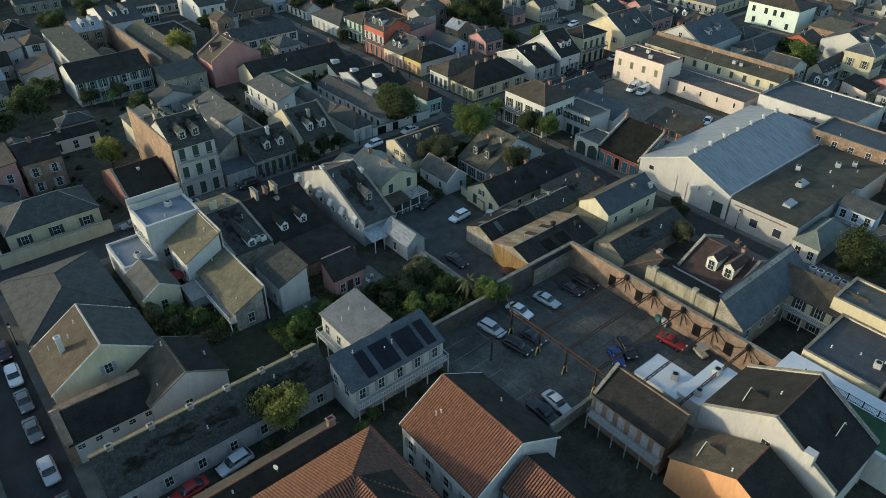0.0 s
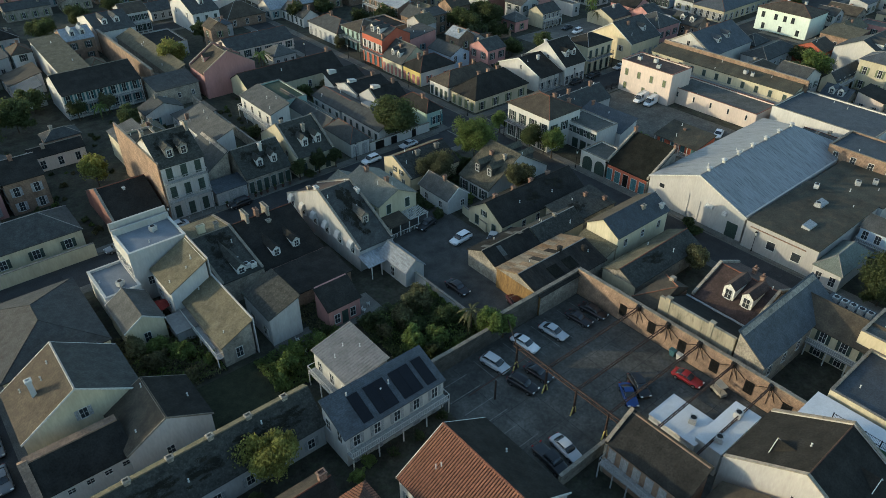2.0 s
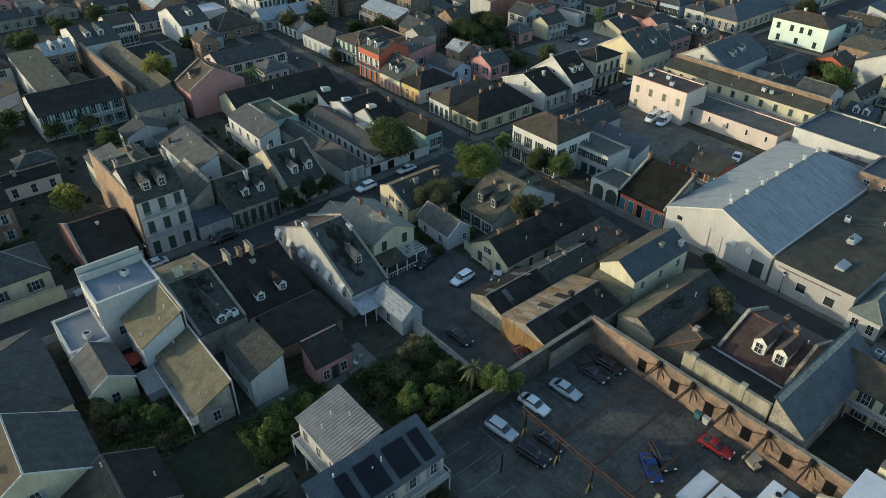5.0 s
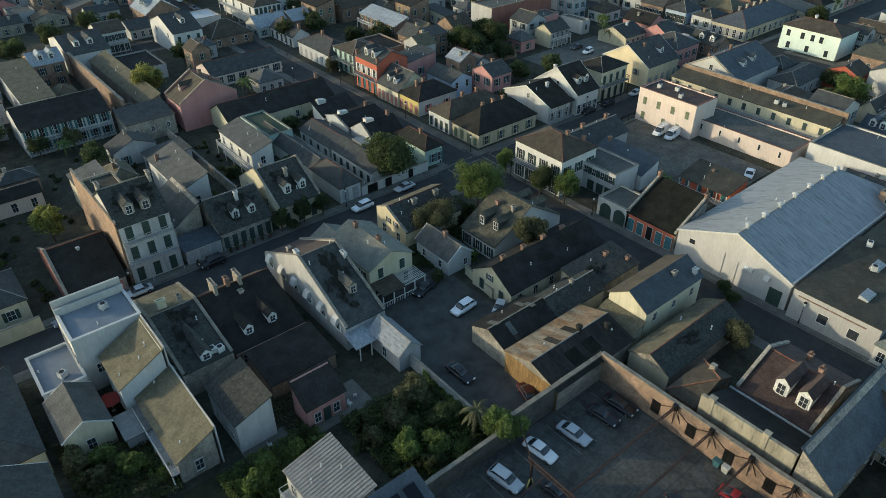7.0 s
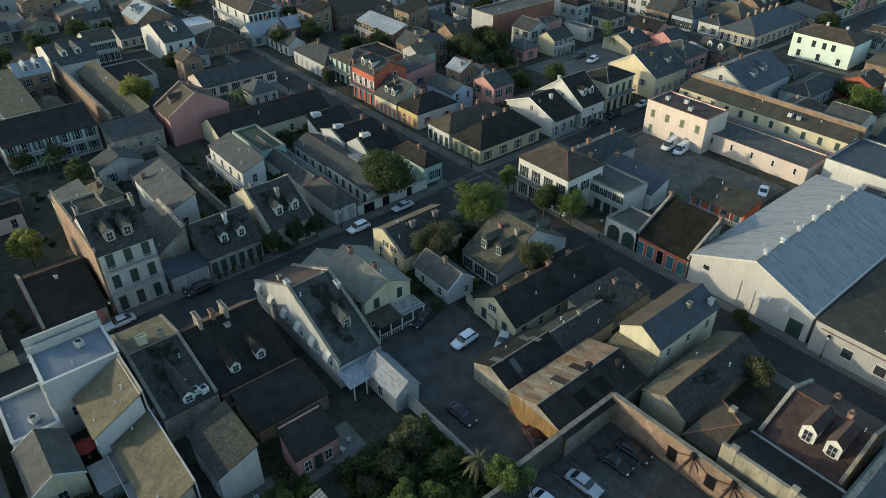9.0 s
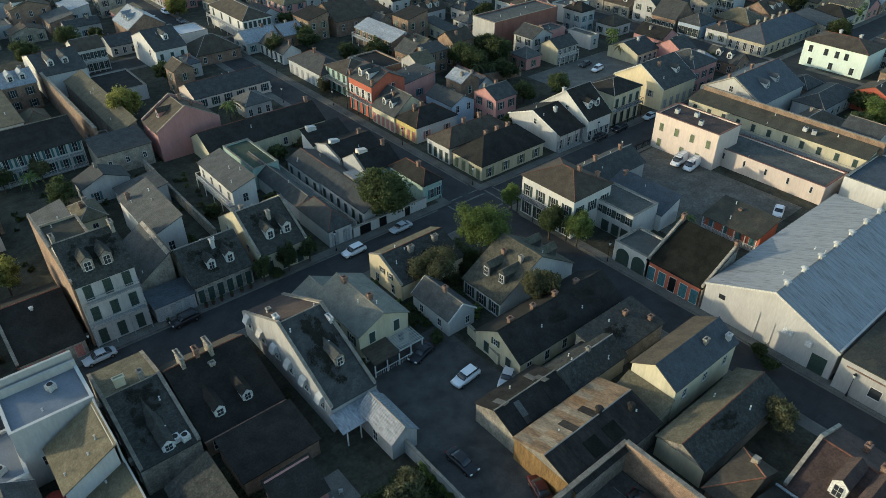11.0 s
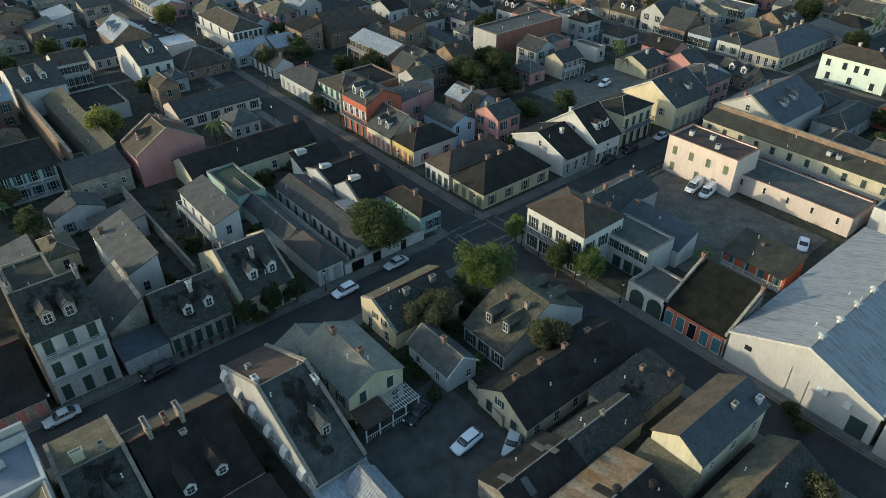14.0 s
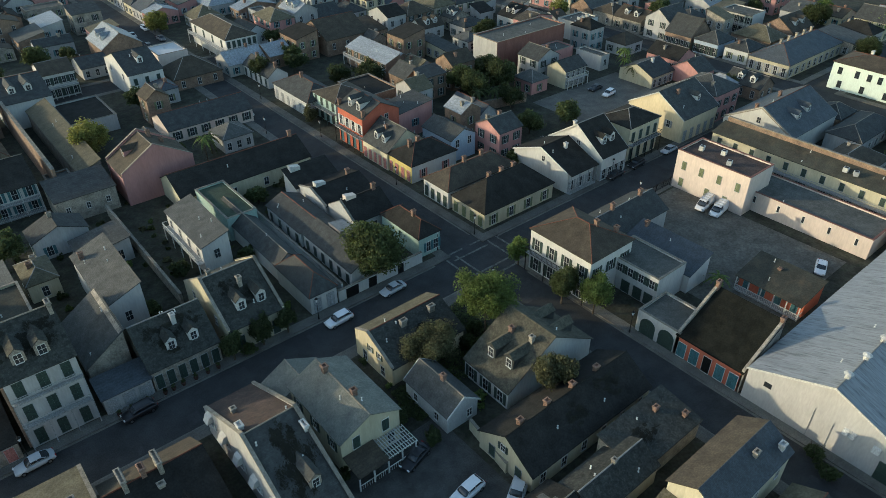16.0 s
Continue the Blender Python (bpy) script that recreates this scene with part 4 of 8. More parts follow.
h = House("white warehouse annex with a brown tarred flat roof", 113.1, 135.6, 37.8, 50.8, 5.5, 0.0, 'F', 'y', "whitewash", "flatbrown", flush=True, name="warehouse", category="warehouse").windows('w', 2, 1.8, 1.5, 1.6, at=[-.2, .5], bars=False)
g = Geo()
g.box(-h.d * .86, h.d * .7, -.12, 0, 4.55, 4.72)
part("brick_band", g, chim_mat, h.root, "thin red brick band along the wall head", h.spot('w', 0, 0))
for sx_, sy_ in ((-.45, -.25), (.35, .1)):
    g = Geo()
    x, y = sx_ * h.w, sy_ * h.d
    g.hull([(x - 1.5, y - .8, h.e - .3), (x + 1.5, y - .8, h.e - .3), (x + 1.5, y + .8, h.e - .3), (x - 1.5, y + .8, h.e - .3)], [(x - 1.4, y - .7, h.e + .4), (x + 1.4, y - .7, h.e + .4), (x + 1.4, y + .7, h.e + .75), (x - 1.4, y + .7, h.e + .75)])
    part("skylight", g, trim_grey, h.root, "raised metal skylight with slats")
h = House("orange-red shop with tall blue-green shutters and a dark roof", 114.0, 122.5, 72.7, 82.9, 3.7, 4.5, 'S', 'x', "orange", "tar").windows('w', 5, 0.3, 1.3, 2.5, shut=BL, closed=True, fm=trim_white, at=[-.8, -.4, .4, .8]).windows('w', 1, .2, 1.2, 2.7, shut=trim_black, closed=True, fm=trim_white, at=[0.0])
for sg in (-1, 1):
    g = Geo()
    g.hull([(-h.w, sg * h.d - .2, 0), (h.w, sg * h.d - .2, 0), (h.w, sg * h.d + .2, 0), (-h.w, sg * h.d + .2, 0)], [(-h.w, sg * h.d - .2, h.e + .7), (h.w, sg * h.d - .2, h.e + h.r + .7), (h.w, sg * h.d + .2, h.e + h.r + .7), (-h.w, sg * h.d + .2, h.e + .7)])
    part("fire_wall", g, W["oldwall"], h.root)
h.chimney(.9, -1.0, 1.2, .8, .5).chimney(.95, .98, 1.4, .8, .5)
h = House("white garage with two arched carriage doors", 114.0, 120.8, 82.6, 89.9, 4.1, 0.0, 'F', 'y', "white", "flat")
for s in (-.45, .45):
    g = Geo()
    pts = [(-1.3, 0), (1.3, 0), (1.3, 1.9)] + [(1.3 * math.cos(a), 1.9 + 1.2 * math.sin(a)) for a in [math.pi * i / 10 for i in range(1, 10)]] + [(-1.3, 1.9)]
    g.hull([(x, .02, z) for x, z in pts][::-1], [(x, -.06, z) for x, z in pts][::-1])
    part("carriage_door", g, trim_dark, h.root, "dark arched carriage door", h.spot('w', s, 0.15))
h = House("white two-storey range with arched ground openings", 120.1, 127.4, 91.0, 101.4, 5.9, 0.0, 'F', 'y', "white", "flat").windows('w', 5, 3.7, 0.9, 1.5, shut=D).windows('w', 3, 0.3, 1.6, 2.2, shut=D, closed=True, at=[-.1, .35, .75])
h = House("white two-storey corner house with a hipped brown roof", 113.1, 123.4, 98.9, 111.8, 8.2, 2.5, 'H', 'y', "white", "brown", ridge=R["clay"]).windows('w', 4, 4.4, 1.0, 2.2, shut=D).windows('w', 4, 0.4, 1.1, 2.6, shut=D).windows('s', 3, 4.4, 1.0, 2.0, shut=D).chimney(.2, -.3, 1.2, .7, .6).chimney(.75, -.6, 1.2, .7, .6).gallery('w', 1.1, (3.9,), trim_black, 4, False)
House("dark low range behind the corner house", 123.5, 141, 104, 112, 4.6, 2.4, 'G', 'x', "grey", "slate").chimney(.6, 0).chimney(-.3, 0)
House("low range with a dark leaning roof beside a car park", 127.5, 133, 90, 103.5, 3.6, 2.2, 'S', 'x', "white", "bluegrey").chimney(.7, .8, 1.0, .7, .5)
h = House("pale pink flat-roofed two-storey building", 156.3, 164.8, 97.2, 112.9, 8.4, 0.0, 'F', 'y', "pink", "redbrown", ridge=W["oldred"]).windows('w', 4, 4.7, 0.9, 1.7, shut=trim_olive, closed=True).windows('w', 3, 1.0, 0.9, 1.7, shut=trim_olive, closed=True, at=[-.75, .0, .5])
h = House("pale pink low range with small slit windows", 159.8, 169.2, 75.2, 99.3, 4.2, 0.0, 'F', 'y', "pink", "flat", ridge=W["oldred"]).windows('w', 5, 2.0, 0.45, 1.3, bars=False, shut=None)
h = House("long two-storey range with cream walls and a tarred roof", 173.3, 177.7, 73.9, 115.3, 6.2, 1.3, 'S', 'x', "cream", "flatbrown").windows('w', 11, 3.9, 0.9, 1.6, shut=G, closed=True).windows('w', 9, 0.7, 0.9, 1.8, shut=G).gallery('w', 1.2, (3.2,), trim_grey, 12, False)
garden_wall(178.3, 73, 178.2, 115, 8.6, W["brick"], 0.5, "weathered red brick fire wall")
h = House("stained stone-gabled house with a blue-grey roof", 184.6, 205.1, 103.1, 119.2, 5.5, 4.5, 'G', 'x', "greywhite", "bluegrey").firewalls("w", W["greywhite"], .2).windows('w', 1, 6.6, 0.9, 1.3, at=[0.0]).dormer('s', -.3, .35, 1.6, 1.3).dormer('s', .2, .4, 1.6, 1.3).chimney(-.95, .2, 1.2).chimney(.2, .3, 1.3)
h = House("small orange cottage with blue doors and a porch", 135.8, 141.5, 74.8, 85.6, 3.3, 1.2, 'S', 'x', "orange", "flatbrown").windows('w', 4, 0.3, 1.0, 2.2, shut=BL, closed=True).gallery('w', 1.3, (0.4,), trim_white, 6, True).chimney(.3, .2, .4, .5, .5)
h = House("cream corner cottage with a black hipped roof", 115.3, 133.8, 125.5, 134.7, 3.6, 4.0, 'H', 'x', "cream", "black").windows('w', 4, 0.4, 1.1, 2.3, shut=trim_olive, closed=True).windows('s', 4, 0.6, 1.0, 2.0, shut=trim_olive)
for i in range(3):
    h.chimney(-.4 + .35 * i, .1, 1.2, .7, .6)
House("white gabled cottage with a black roof", 137.2, 145.2, 124.7, 139.9, 4.7, 3.0, 'G', 'x', "white", "black").windows('s', 3, 0.4, 1.0, 2.3, shut=trim_grey).windows('w', 1, 4.8, .8, 1.2, at=[.1]).chimney(.2, -.3, 1.2, .7, .6, W["white"]).gallery('s', .9, (0.3,), trim_grey, 4, True)
House("white gabled house with a black roof and two dormers", 146.3, 154.3, 123.6, 138.2, 5.5, 5.1, 'G', 'x', "white", "black").windows('s', 4, 0.4, 1.0, 2.3, shut=trim_grey).dormer('s', -.3, .3, 1.5, 1.6).dormer('s', .35, .3, 1.5, 1.6).windows('w', 1, 6.0, .8, 1.2, at=[.1]).chimney(-.9, .15, 1.0, .6, .6, W["white"])
House("two-storey house with a hipped roof and an iron balcony", 157.6, 167.9, 125.6, 134.2, 8.1, 2.0, 'H', 'x', "cream", "black").windows('s', 4, 4.6, 1.0, 2.2, shut=D, closed=True).windows('s', 4, .4, 1.1, 2.6, shut=D, closed=True).gallery('s', 1.2, (4.2,), trim_black, 5, False)
House("yellow gabled house with a slate roof", 174.4, 188.2, 123.3, 138.5, 5.9, 4.4, 'G', 'x', "yellow", "slate").windows('w', 2, 3.0, .9, 1.6, shut=trim_grey).windows('s', 5, .4, 1.1, 2.5, shut=trim_grey, closed=True).chimney(-.3, -.25, 1.1).dormer('s', .3, .35, 1.5, 1.3)
h = House("tall grey stucco townhouse with dormers and iron balconies", 36.9, 45.1, 124.8, 137.5, 11.4, 4.0, 'G', 'x', "grey", "moss")
for z in (0.5, 4.6, 8.5):
    h.windows('s', 3, z, 1.15, 2.5, shut=G, closed=True)
h.gallery('s', .9, (4.3,), trim_grey, 4, False).gallery('s', .7, (8.2,), trim_grey, 2, False).dormer('s', -.35, .22, 1.6, 1.7, stucco_chim).dormer('s', .3, .22, 1.6, 1.7, stucco_chim).chimney(-.95, .15, 1.5, .5, 1.4, stucco_chim).chimney(.95, -.1, 1.5, .5, 1.2, stucco_chim).windows('w', 3, 8.0, .8, 1.6, at=[.1, .4, .7])
garden_wall(36.7, 125.2, 36.7, 149, 12.2, W["brick"], 0.3, "tall weathered brick side wall of a townhouse")
House("pale lower rear wing of the townhouse", 37.3, 43.5, 137.7, 150, 9.0, 0, 'F', 'x', "cream", "flatbrown").windows('s', 1, 6)
House("narrow rear wing with a pale leaning roof", 37.5, 43, 150.5, 160, 6.0, 1.4, 'S', 'x', "cream", "grey").windows('s', 1, 3)
h = House("dormered slate-roofed house with cream side wall", 64.3, 72.8, 124.4, 140.0, 4.5, 4.9, 'G', 'x', "cream", "moss").firewalls("we", W["cream"], .3).dormer('s', -.25, .25, 1.5, 1.7).dormer('s', .5, .25, 1.5, 1.7).chimney(.1, -.35, 1.6, .6, .7, stucco_chim).chimney(-.6, .15, 1.0, .6, .6, stucco_chim).windows('w', 2, 3.5, .8, 1.5).windows('s', 3, .4, 1.1, 2.5, shut=D, closed=True)
h = House("low house with a mossy slate roof and two dormers", 52.6, 62.4, 124.4, 135.5, 3.8, 4.2, 'G', 'x', "oldwall", "moss").dormer('s', -.2, .25, 1.4, 1.6).dormer('s', .45, .25, 1.4, 1.6).chimney(.15, -.25, 1.5, .6, .7, W["white"]).windows('s', 6, .4, 1.0, 2.4, shut=D, closed=True)
House("low street garage with blue folding doors", 46.0, 52.4, 124.4, 128.4, 2.9, .7, 'S', 'y', "grey", "bluegrey").windows('s', 3, .2, 1.5, 2.2, shut=trim_grey, closed=True)
House("steep grey-roofed rear house beside the townhouse", 46.2, 51.8, 130, 142, 4.2, 4.0, 'S', 'x', "oldwall", "grey")
House("pale rear wing with an asymmetrical roof", 52, 57.5, 139, 156, 6.2, 2.2, 'S', 'x', "white", "grey").windows('s', 1, 2.5).chimney(-.6, .7)
House("small hipped cottage with white gallery doors", 77.7, 82.5, 124.8, 135.6, 3.7, 2.5, 'H', 'y', "white", "slate").windows('s', 2, .3, 1.3, 2.5, shut=trim_grey, closed=True)
House("long low slate range behind a corner cottage", 78, 82.4, 136, 160, 3.4, 1.6, 'G', 'y', "white", "slate")
House("mint green corner cottage with a black roof", 100.2, 104.9, 126.0, 137.0, 4.3, 2.0, 'H', 'x', "mint", "black").windows('s', 2, .9, .9, 1.9, shut=trim_blue, at=[-.1, .6]).chimney(0, -.2, 1.0)
House("low service range with a dark shingle roof", 86.2, 93.2, 142.4, 155.0, 3.2, 1.5, 'G', 'y', "board", "slate").windows('w', 4, .3, .9, 2.0, shut=D, closed=True)
h = House("low range with a dark shingle roof and a roof monitor", 86.5, 93, 126.5, 142, 3.3, 1.7, 'G', 'y', "white", "slate").windows('w', 6, .3, .9, 2.0, shut=D, closed=True)
g = Geo()
g.hull([(.5, 1.0, 4.0), (3.0, 1.0, 4.0), (3.0, 4.4, 4.0), (.5, 4.4, 4.0)], [(.3, .8, 5.6), (3.2, .8, 5.2), (3.2, 4.6, 5.2), (.3, 4.6, 5.6)])
part("roof_monitor", g, R["zinc"], h.root, "raised metal roof monitor")
House("grey shingled house along the street", 95, 103.4, 138, 146.5, 3.8, 2.6, 'G', 'x', "board", "black").firewalls("w", W["board"], .2).windows('s', 3, 1.0).chimney(.7, 0)
House("low dark-roofed row cottage", 93.5, 103.1, 156.4, 161.3, 3.5, 2.2, 'S', 'y', "white", "black").windows('s', 3, .6, .9, 1.8)
House("low grey-roofed row cottage", 94.4, 105.2, 146.8, 157.2, 3.5, 1.6, 'G', 'x', "grey", "black").firewalls("w", W["board"], .2).windows('s', 3, .8, .9, 1.8, shut=D).chimney(.6, .1)
h = House("white service wing with a pale roof and condensers", 69.4, 74.3, 145.2, 160.7, 5.8, 1.6, 'S', 'x', "white", "grey").gallery('w', 1.1, (2.9,), trim_white, 5, False).windows('w', 4, 3.2, .9, 1.7).windows('s', 1, 3.0)
House("green-walled flat range behind a pool court", 77.2, 83.0, 152.4, 166.4, 5.0, 0.0, 'F', 'y', "mint", "green")
House("long black-roofed range with a pale lit wall", 74.4, 102.6, 166.5, 177.5, 3.8, 3.0, 'G', 'x', "cream", "black").windows('s', 4, .8).chimney(.9, 0)
House("rose stucco house with a broken-pitch roof", 67.6, 81.7, 177.3, 186.1, 6.7, 4.2, 'G', 'y', "rose", "brown").firewalls("sn", W["rose"], .5).windows('s', 1, 3.0, .8, 1.3, at=[.6]).chimney(.2, .5, 1.5).chimney(.45, .1, 1.0).dormer('w', -.2, .35, 1.6, 1.4, W["rose"])
House("small grey stone service building", 55, 66, 178, 186, 5.0, 1.2, 'S', 'y', "oldwall", "slate").windows('s', 3, 2.2, .7, 1.2)
House("long brown leaning-roofed wing", 62, 66.5, 187, 228, 5.0, 2.0, 'S', 'x', "oldwall", "olive")
garden_wall(57.8, 187, 57.8, 231, 7.6, W["brick"], 0.6, "long old brick fire wall with a pale top")
h = House("galleried house with a black roof and white balustrades", 35.3, 54.2, 187.3, 200.1, 6.7, 2.7, 'G', 'x', "white", "black").gallery('s', 1.5, (3.3, .5), trim_white, 7, True).windows('s', 7, 3.6, 1.0, 2.2, shut=BL).windows('s', 7, .4, 1.0, 2.2, shut=BL)
House("long range with an olive felt roof", 39.5, 47.1, 204.7, 232.5, 6.0, 1.9, 'S', 'y', "white", "olive")
h = House("white-walled house with a dark roof and two dormers", 57.6, 68.8, 230.2, 251.0, 6.7, 3.0, 'G', 'x', "white", "slate").dormer('s', -.35, .35, 1.6, 1.5).dormer('s', .3, .35, 1.6, 1.5).windows('s', 1, .4, 2.6, 2.2, at=[.4])
House("low range with a dark flat roof", 67.9, 78.5, 215.3, 230.8, 4.0, 0.0, 'F', 'y', "grey", "black")
House("pink row house with green shutters and a dark roof", 84.7, 105.5, 198.9, 209.7, 3.3, 2.4, 'G', 'x', "pink", "slate").windows('s', 6, .8, 1.0, 1.9, shut=D)
House("small cottage with a hipped grey roof", 92, 99, 186, 193, 3.6, 2.2, 'H', 'x', "grey", "grey").windows('s', 3, .8)
h = House("white gabled house with a slate roof and a dormer", 87.3, 96.3, 230.5, 249.7, 6.8, 3.5, 'G', 'x', "white", "slate").windows('s', 3, 4.0, .9, 1.7, shut=D, closed=True).windows('s', 3, .6, .9, 1.9, shut=D, closed=True).windows('w', 2, 4.5, .8, 1.6).dormer('s', .1, .4, 1.5, 1.5)
House("brown cottage with a hipped roof and orange walls", 98.2, 111.8, 229.3, 240.6, 3.3, 3.8, 'H', 'x', "brick", "brown").windows('s', 3, .8)
House("flat pale-roofed building with a rounded parapet", 100.7, 109.4, 246.5, 256.6, 5.0, 0.0, 'F', 'y', "pink", "white")
House("brick house with a pale striped roof", 90.2, 101.7, 261.7, 276.2, 5.1, 3.8, 'G', 'y', "brick", "metal").dormer('w', -.3, .3).dormer('w', .3, .3)
House("two-storey house with a columned balcony", 70.3, 78.2, 245.7, 255.7, 6.5, 2.0, 'G', 'x', "white", "brown").gallery('s', 1.2, (3.2,), trim_white, 6, False).windows('s', 4, 3.6, .9, 2.0, shut=D).windows('s', 4, .4, .9, 2.0, shut=D)
House("low dark plastered cottage among trees", 81.8, 89.5, 254.2, 264.2, 3.3, 2.0, 'G', 'x', "grey", "slate").windows('s', 3, .8)
h = House("large galleried corner house with dark hipped roof", 119.3, 129.2, 241.8, 266.8, 6.7, 2.5, 'H', 'x', "white", "brown").gallery('s', 1.5, (3.5,), trim_white, 9, False).gallery('w', 1.5, (3.5,), trim_white, 6, False).windows('s', 6, 3.8, 1.0, 2.2, shut=D, closed=True).windows('w', 4, 3.8, 1.0, 2.2, shut=D, closed=True)

for words, m in (("large cream stucco", None), ("white gabled house with a black roof beside", coping_mat), ("white house with a terracotta", None), ("small white clapboard", None), ("large white warehouse", None), ("long house with a blue slate", None), ("white gabled cottage", None), ("white gabled house with a black roof and", None), ("yellow gabled", None), ("stained stone-gabled", coping_mat)):
    q = next((v for v in HOUSES if v.root["label"].startswith(words)), None)
    if q and q.kind == 'G':
        q.verge(m, "a" if "warehouse" in words else "ab")

# ---- the row on the east side of the long street ----
House("white row cottage with a slate gable roof", 118.2, 124.2, 214.7, 229.4, 3.3, 2.2, 'G', 'y', "white", "slate").windows('w', 5, .4, 1.0, 2.2, shut=D, closed=True).chimney(0, -.9).chimney(0, .5)
House("grey row cottage with a hipped slate roof", 116.6, 126, 191, 208.4, 4.2, 2.6, 'H', 'y', "board", "slate").windows('w', 6, .4, 1.0, 2.4, shut=trim_grey, closed=True).chimney(0, .2)
h = House("green two-storey house with a brown hipped roof and gallery", 119.1, 129.1, 182.1, 192.3, 6.2, 2.0, 'H', 'x', "mint", "brown").windows('w', 4, 3.8, 1.0, 2.0, shut=D, closed=True).windows('w', 4, .4, 1.0, 2.4, shut=D, closed=True).gallery('w', 1.2, (3.4,), trim_dark, 5, False)
House("low rear building with a black roof", 128.7, 138.4, 183.0, 196.3, 5.0, 0.0, 'F', 'y', "brick", "black")
h = House("red painted brick house with dormers and an iron balcony", 115.9, 125.9, 165.9, 175.8, 8.6, 2.5, 'G', 'y', "red", "slate").dormer('w', -.3, .25, 1.4, 1.8, trim_white).dormer('w', .35, .25, 1.4, 1.8, trim_white).windows('w', 4, 4.6, 1.0, 2.2, shut=trim_white).windows('w', 4, .4, 1.1, 2.7, shut=BL, closed=True).gallery('w', 1.2, (4.1,), trim_black, 5, False).windows('s', 1, 6.5, .9, 1.6, at=[.3]).chimney(-.9, .95, 1.3).chimney(-.9, -.95, 1.3)
House("lower red wing behind the red house", 126, 136, 166.5, 174, 6.4, 1.2, 'S', 'x', "rose", "slate").windows('s', 1, 2.5, shut=BL)
House("grey shuttered wing with a gallery", 128, 135, 150, 160, 5.4, 1.8, 'G', 'y', "blue", "slate").gallery('w', 1.0, (2.9,), trim_dark, 4, False).windows('s', 2, 3.4)
h = House("slate-roofed row cottage with two dormers and pink shutters", 115.3, 125.8, 156.1, 165.2, 4.3, 3.9, 'G', 'y', "cream", "slate").dormer('w', -.25, .25, 1.3, 1.5).dormer('w', .35, .25, 1.3, 1.5).windows('w', 5, .4, 1.0, 2.4, shut=trim_rose, closed=True).chimney(-.3, .1, 1.0, .6, .6).windows('s', 1, 4.4, .8, 1.3, at=[.2])
h = House("yellow cottage with a black and brown hipped roof", 115.7, 127.8, 148.1, 156.3, 4.2, 2.7, 'H', 'x', "white", "black").face('w', W["ochre"]).windows('w', 4, .4, 1.0, 2.4, shut=trim_rose, closed=True).windows('s', 2, .8, .9, 1.9, shut=trim_rose).chimney(-.5, .1, 1.6).chimney(-.1, .2, 1.3)
House("white cottage with dark shutters and a brown hipped roof", 114.9, 133.3, 135.5, 143.1, 4.1, 2.5, 'H', 'x', "white", "brown").windows('w', 4, .4, 1.0, 2.3, shut=D, closed=True).windows('s', 4, .8).chimney(-.2, 0).chimney(.3, 0)
House("weathered brick house with a stepped gable", 144.2, 158.8, 226.4, 242.4, 5.0, 4.3, 'G', 'x', "brick", "brown").windows('w', 2, 5.5, .8, 1.4).windows('s', 3, 2.0, .9, 1.8)
h = House("brick range with a pale metal roof and a gallery", 145.8, 150.9, 198.7, 218.3, 5.0, 2.1, 'S', 'x', "brick", "metal").gallery('w', 1.3, (2.8,), trim_white, 7, False).windows('w', 6, 3.0, .9, 1.8, shut=D)
House("concrete-walled building with a dark red side wall", 173.3, 201.1, 183.5, 193.4, 9.0, 0.0, 'F', 'y', "oldred", "flat").face('w', W["grey"], 8.9)
House("small cream house with a balcony over a yard", 179.1, 187.3, 162.8, 169.5, 5.0, 2.0, 'G', 'x', "cream", "slate").gallery('s', 1.1, (2.6,), trim_white, 5, False).windows('s', 4, 3.0, .8, 1.6, shut=trim_grey).windows('s', 4, .4, .8, 1.8, shut=trim_grey)
House("white building with a rounded corner", 197.1, 200.7, 165.5, 174.9, 4.5, 0.0, 'F', 'y', "white", "flat").windows('s', 1, 1.5)
House("low pink-walled flat building", 188, 197, 176, 182.5, 5.0, 0, 'F', 'x', "rose", "flat").windows('w', 1, 2.0, .8, 1.6)
House("grey-roofed hall with rooftop condensers", 211.8, 222.7, 188.2, 195.7, 6.0, 0.0, 'F', 'y', "white", "grey")
House("cottage with a slate roof and a white chimney", 197.0, 206.6, 147.8, 158.7, 3.3, 2.3, 'G', 'x', "cream", "slate").windows('s', 4, .4, .9, 2.0, shut=trim_grey).chimney(.1, -.2, 1.2, .7, .6, W["white"])
House("brick house with tall shuttered doors", 231.2, 241.6, 159.0, 168.1, 4.4, 4.5, 'G', 'y', "brick", "slate").windows('w', 5, .5, 1.0, 2.4, shut=D)
House("pale blue house with a pediment", 232.0, 241.3, 150.3, 158.3, 4.2, 2.5, 'H', 'x', "blue", "slate").windows('w', 5, .5, 1.0, 2.4, shut=D)
h = House("white galleried house with a flat dark roof", 258.5, 266, 154.9, 166.1, 7.0, 0, 'F', 'x', "white", "flat").gallery('w', 1.3, (3.3,), trim_white, 7, True).windows('w', 5, 3.6, 1.0, 2.2, shut=D).windows('w', 5, .4, 1.0, 2.2, shut=D)
h = House("long cream corner house with a blue-grey hipped roof", 231.3, 262.7, 127.8, 139.8, 4.1, 3.6, 'H', 'x', "cream", "bluegrey").windows('w', 5, .6, 1.0, 2.4, shut=trim_grey).windows('s', 9, .6, 1.0, 2.2, shut=trim_grey)
for i in range(5):
    h.chimney(-.6 + .28 * i, .15, 1.5, .8, .6, stucco_chim)
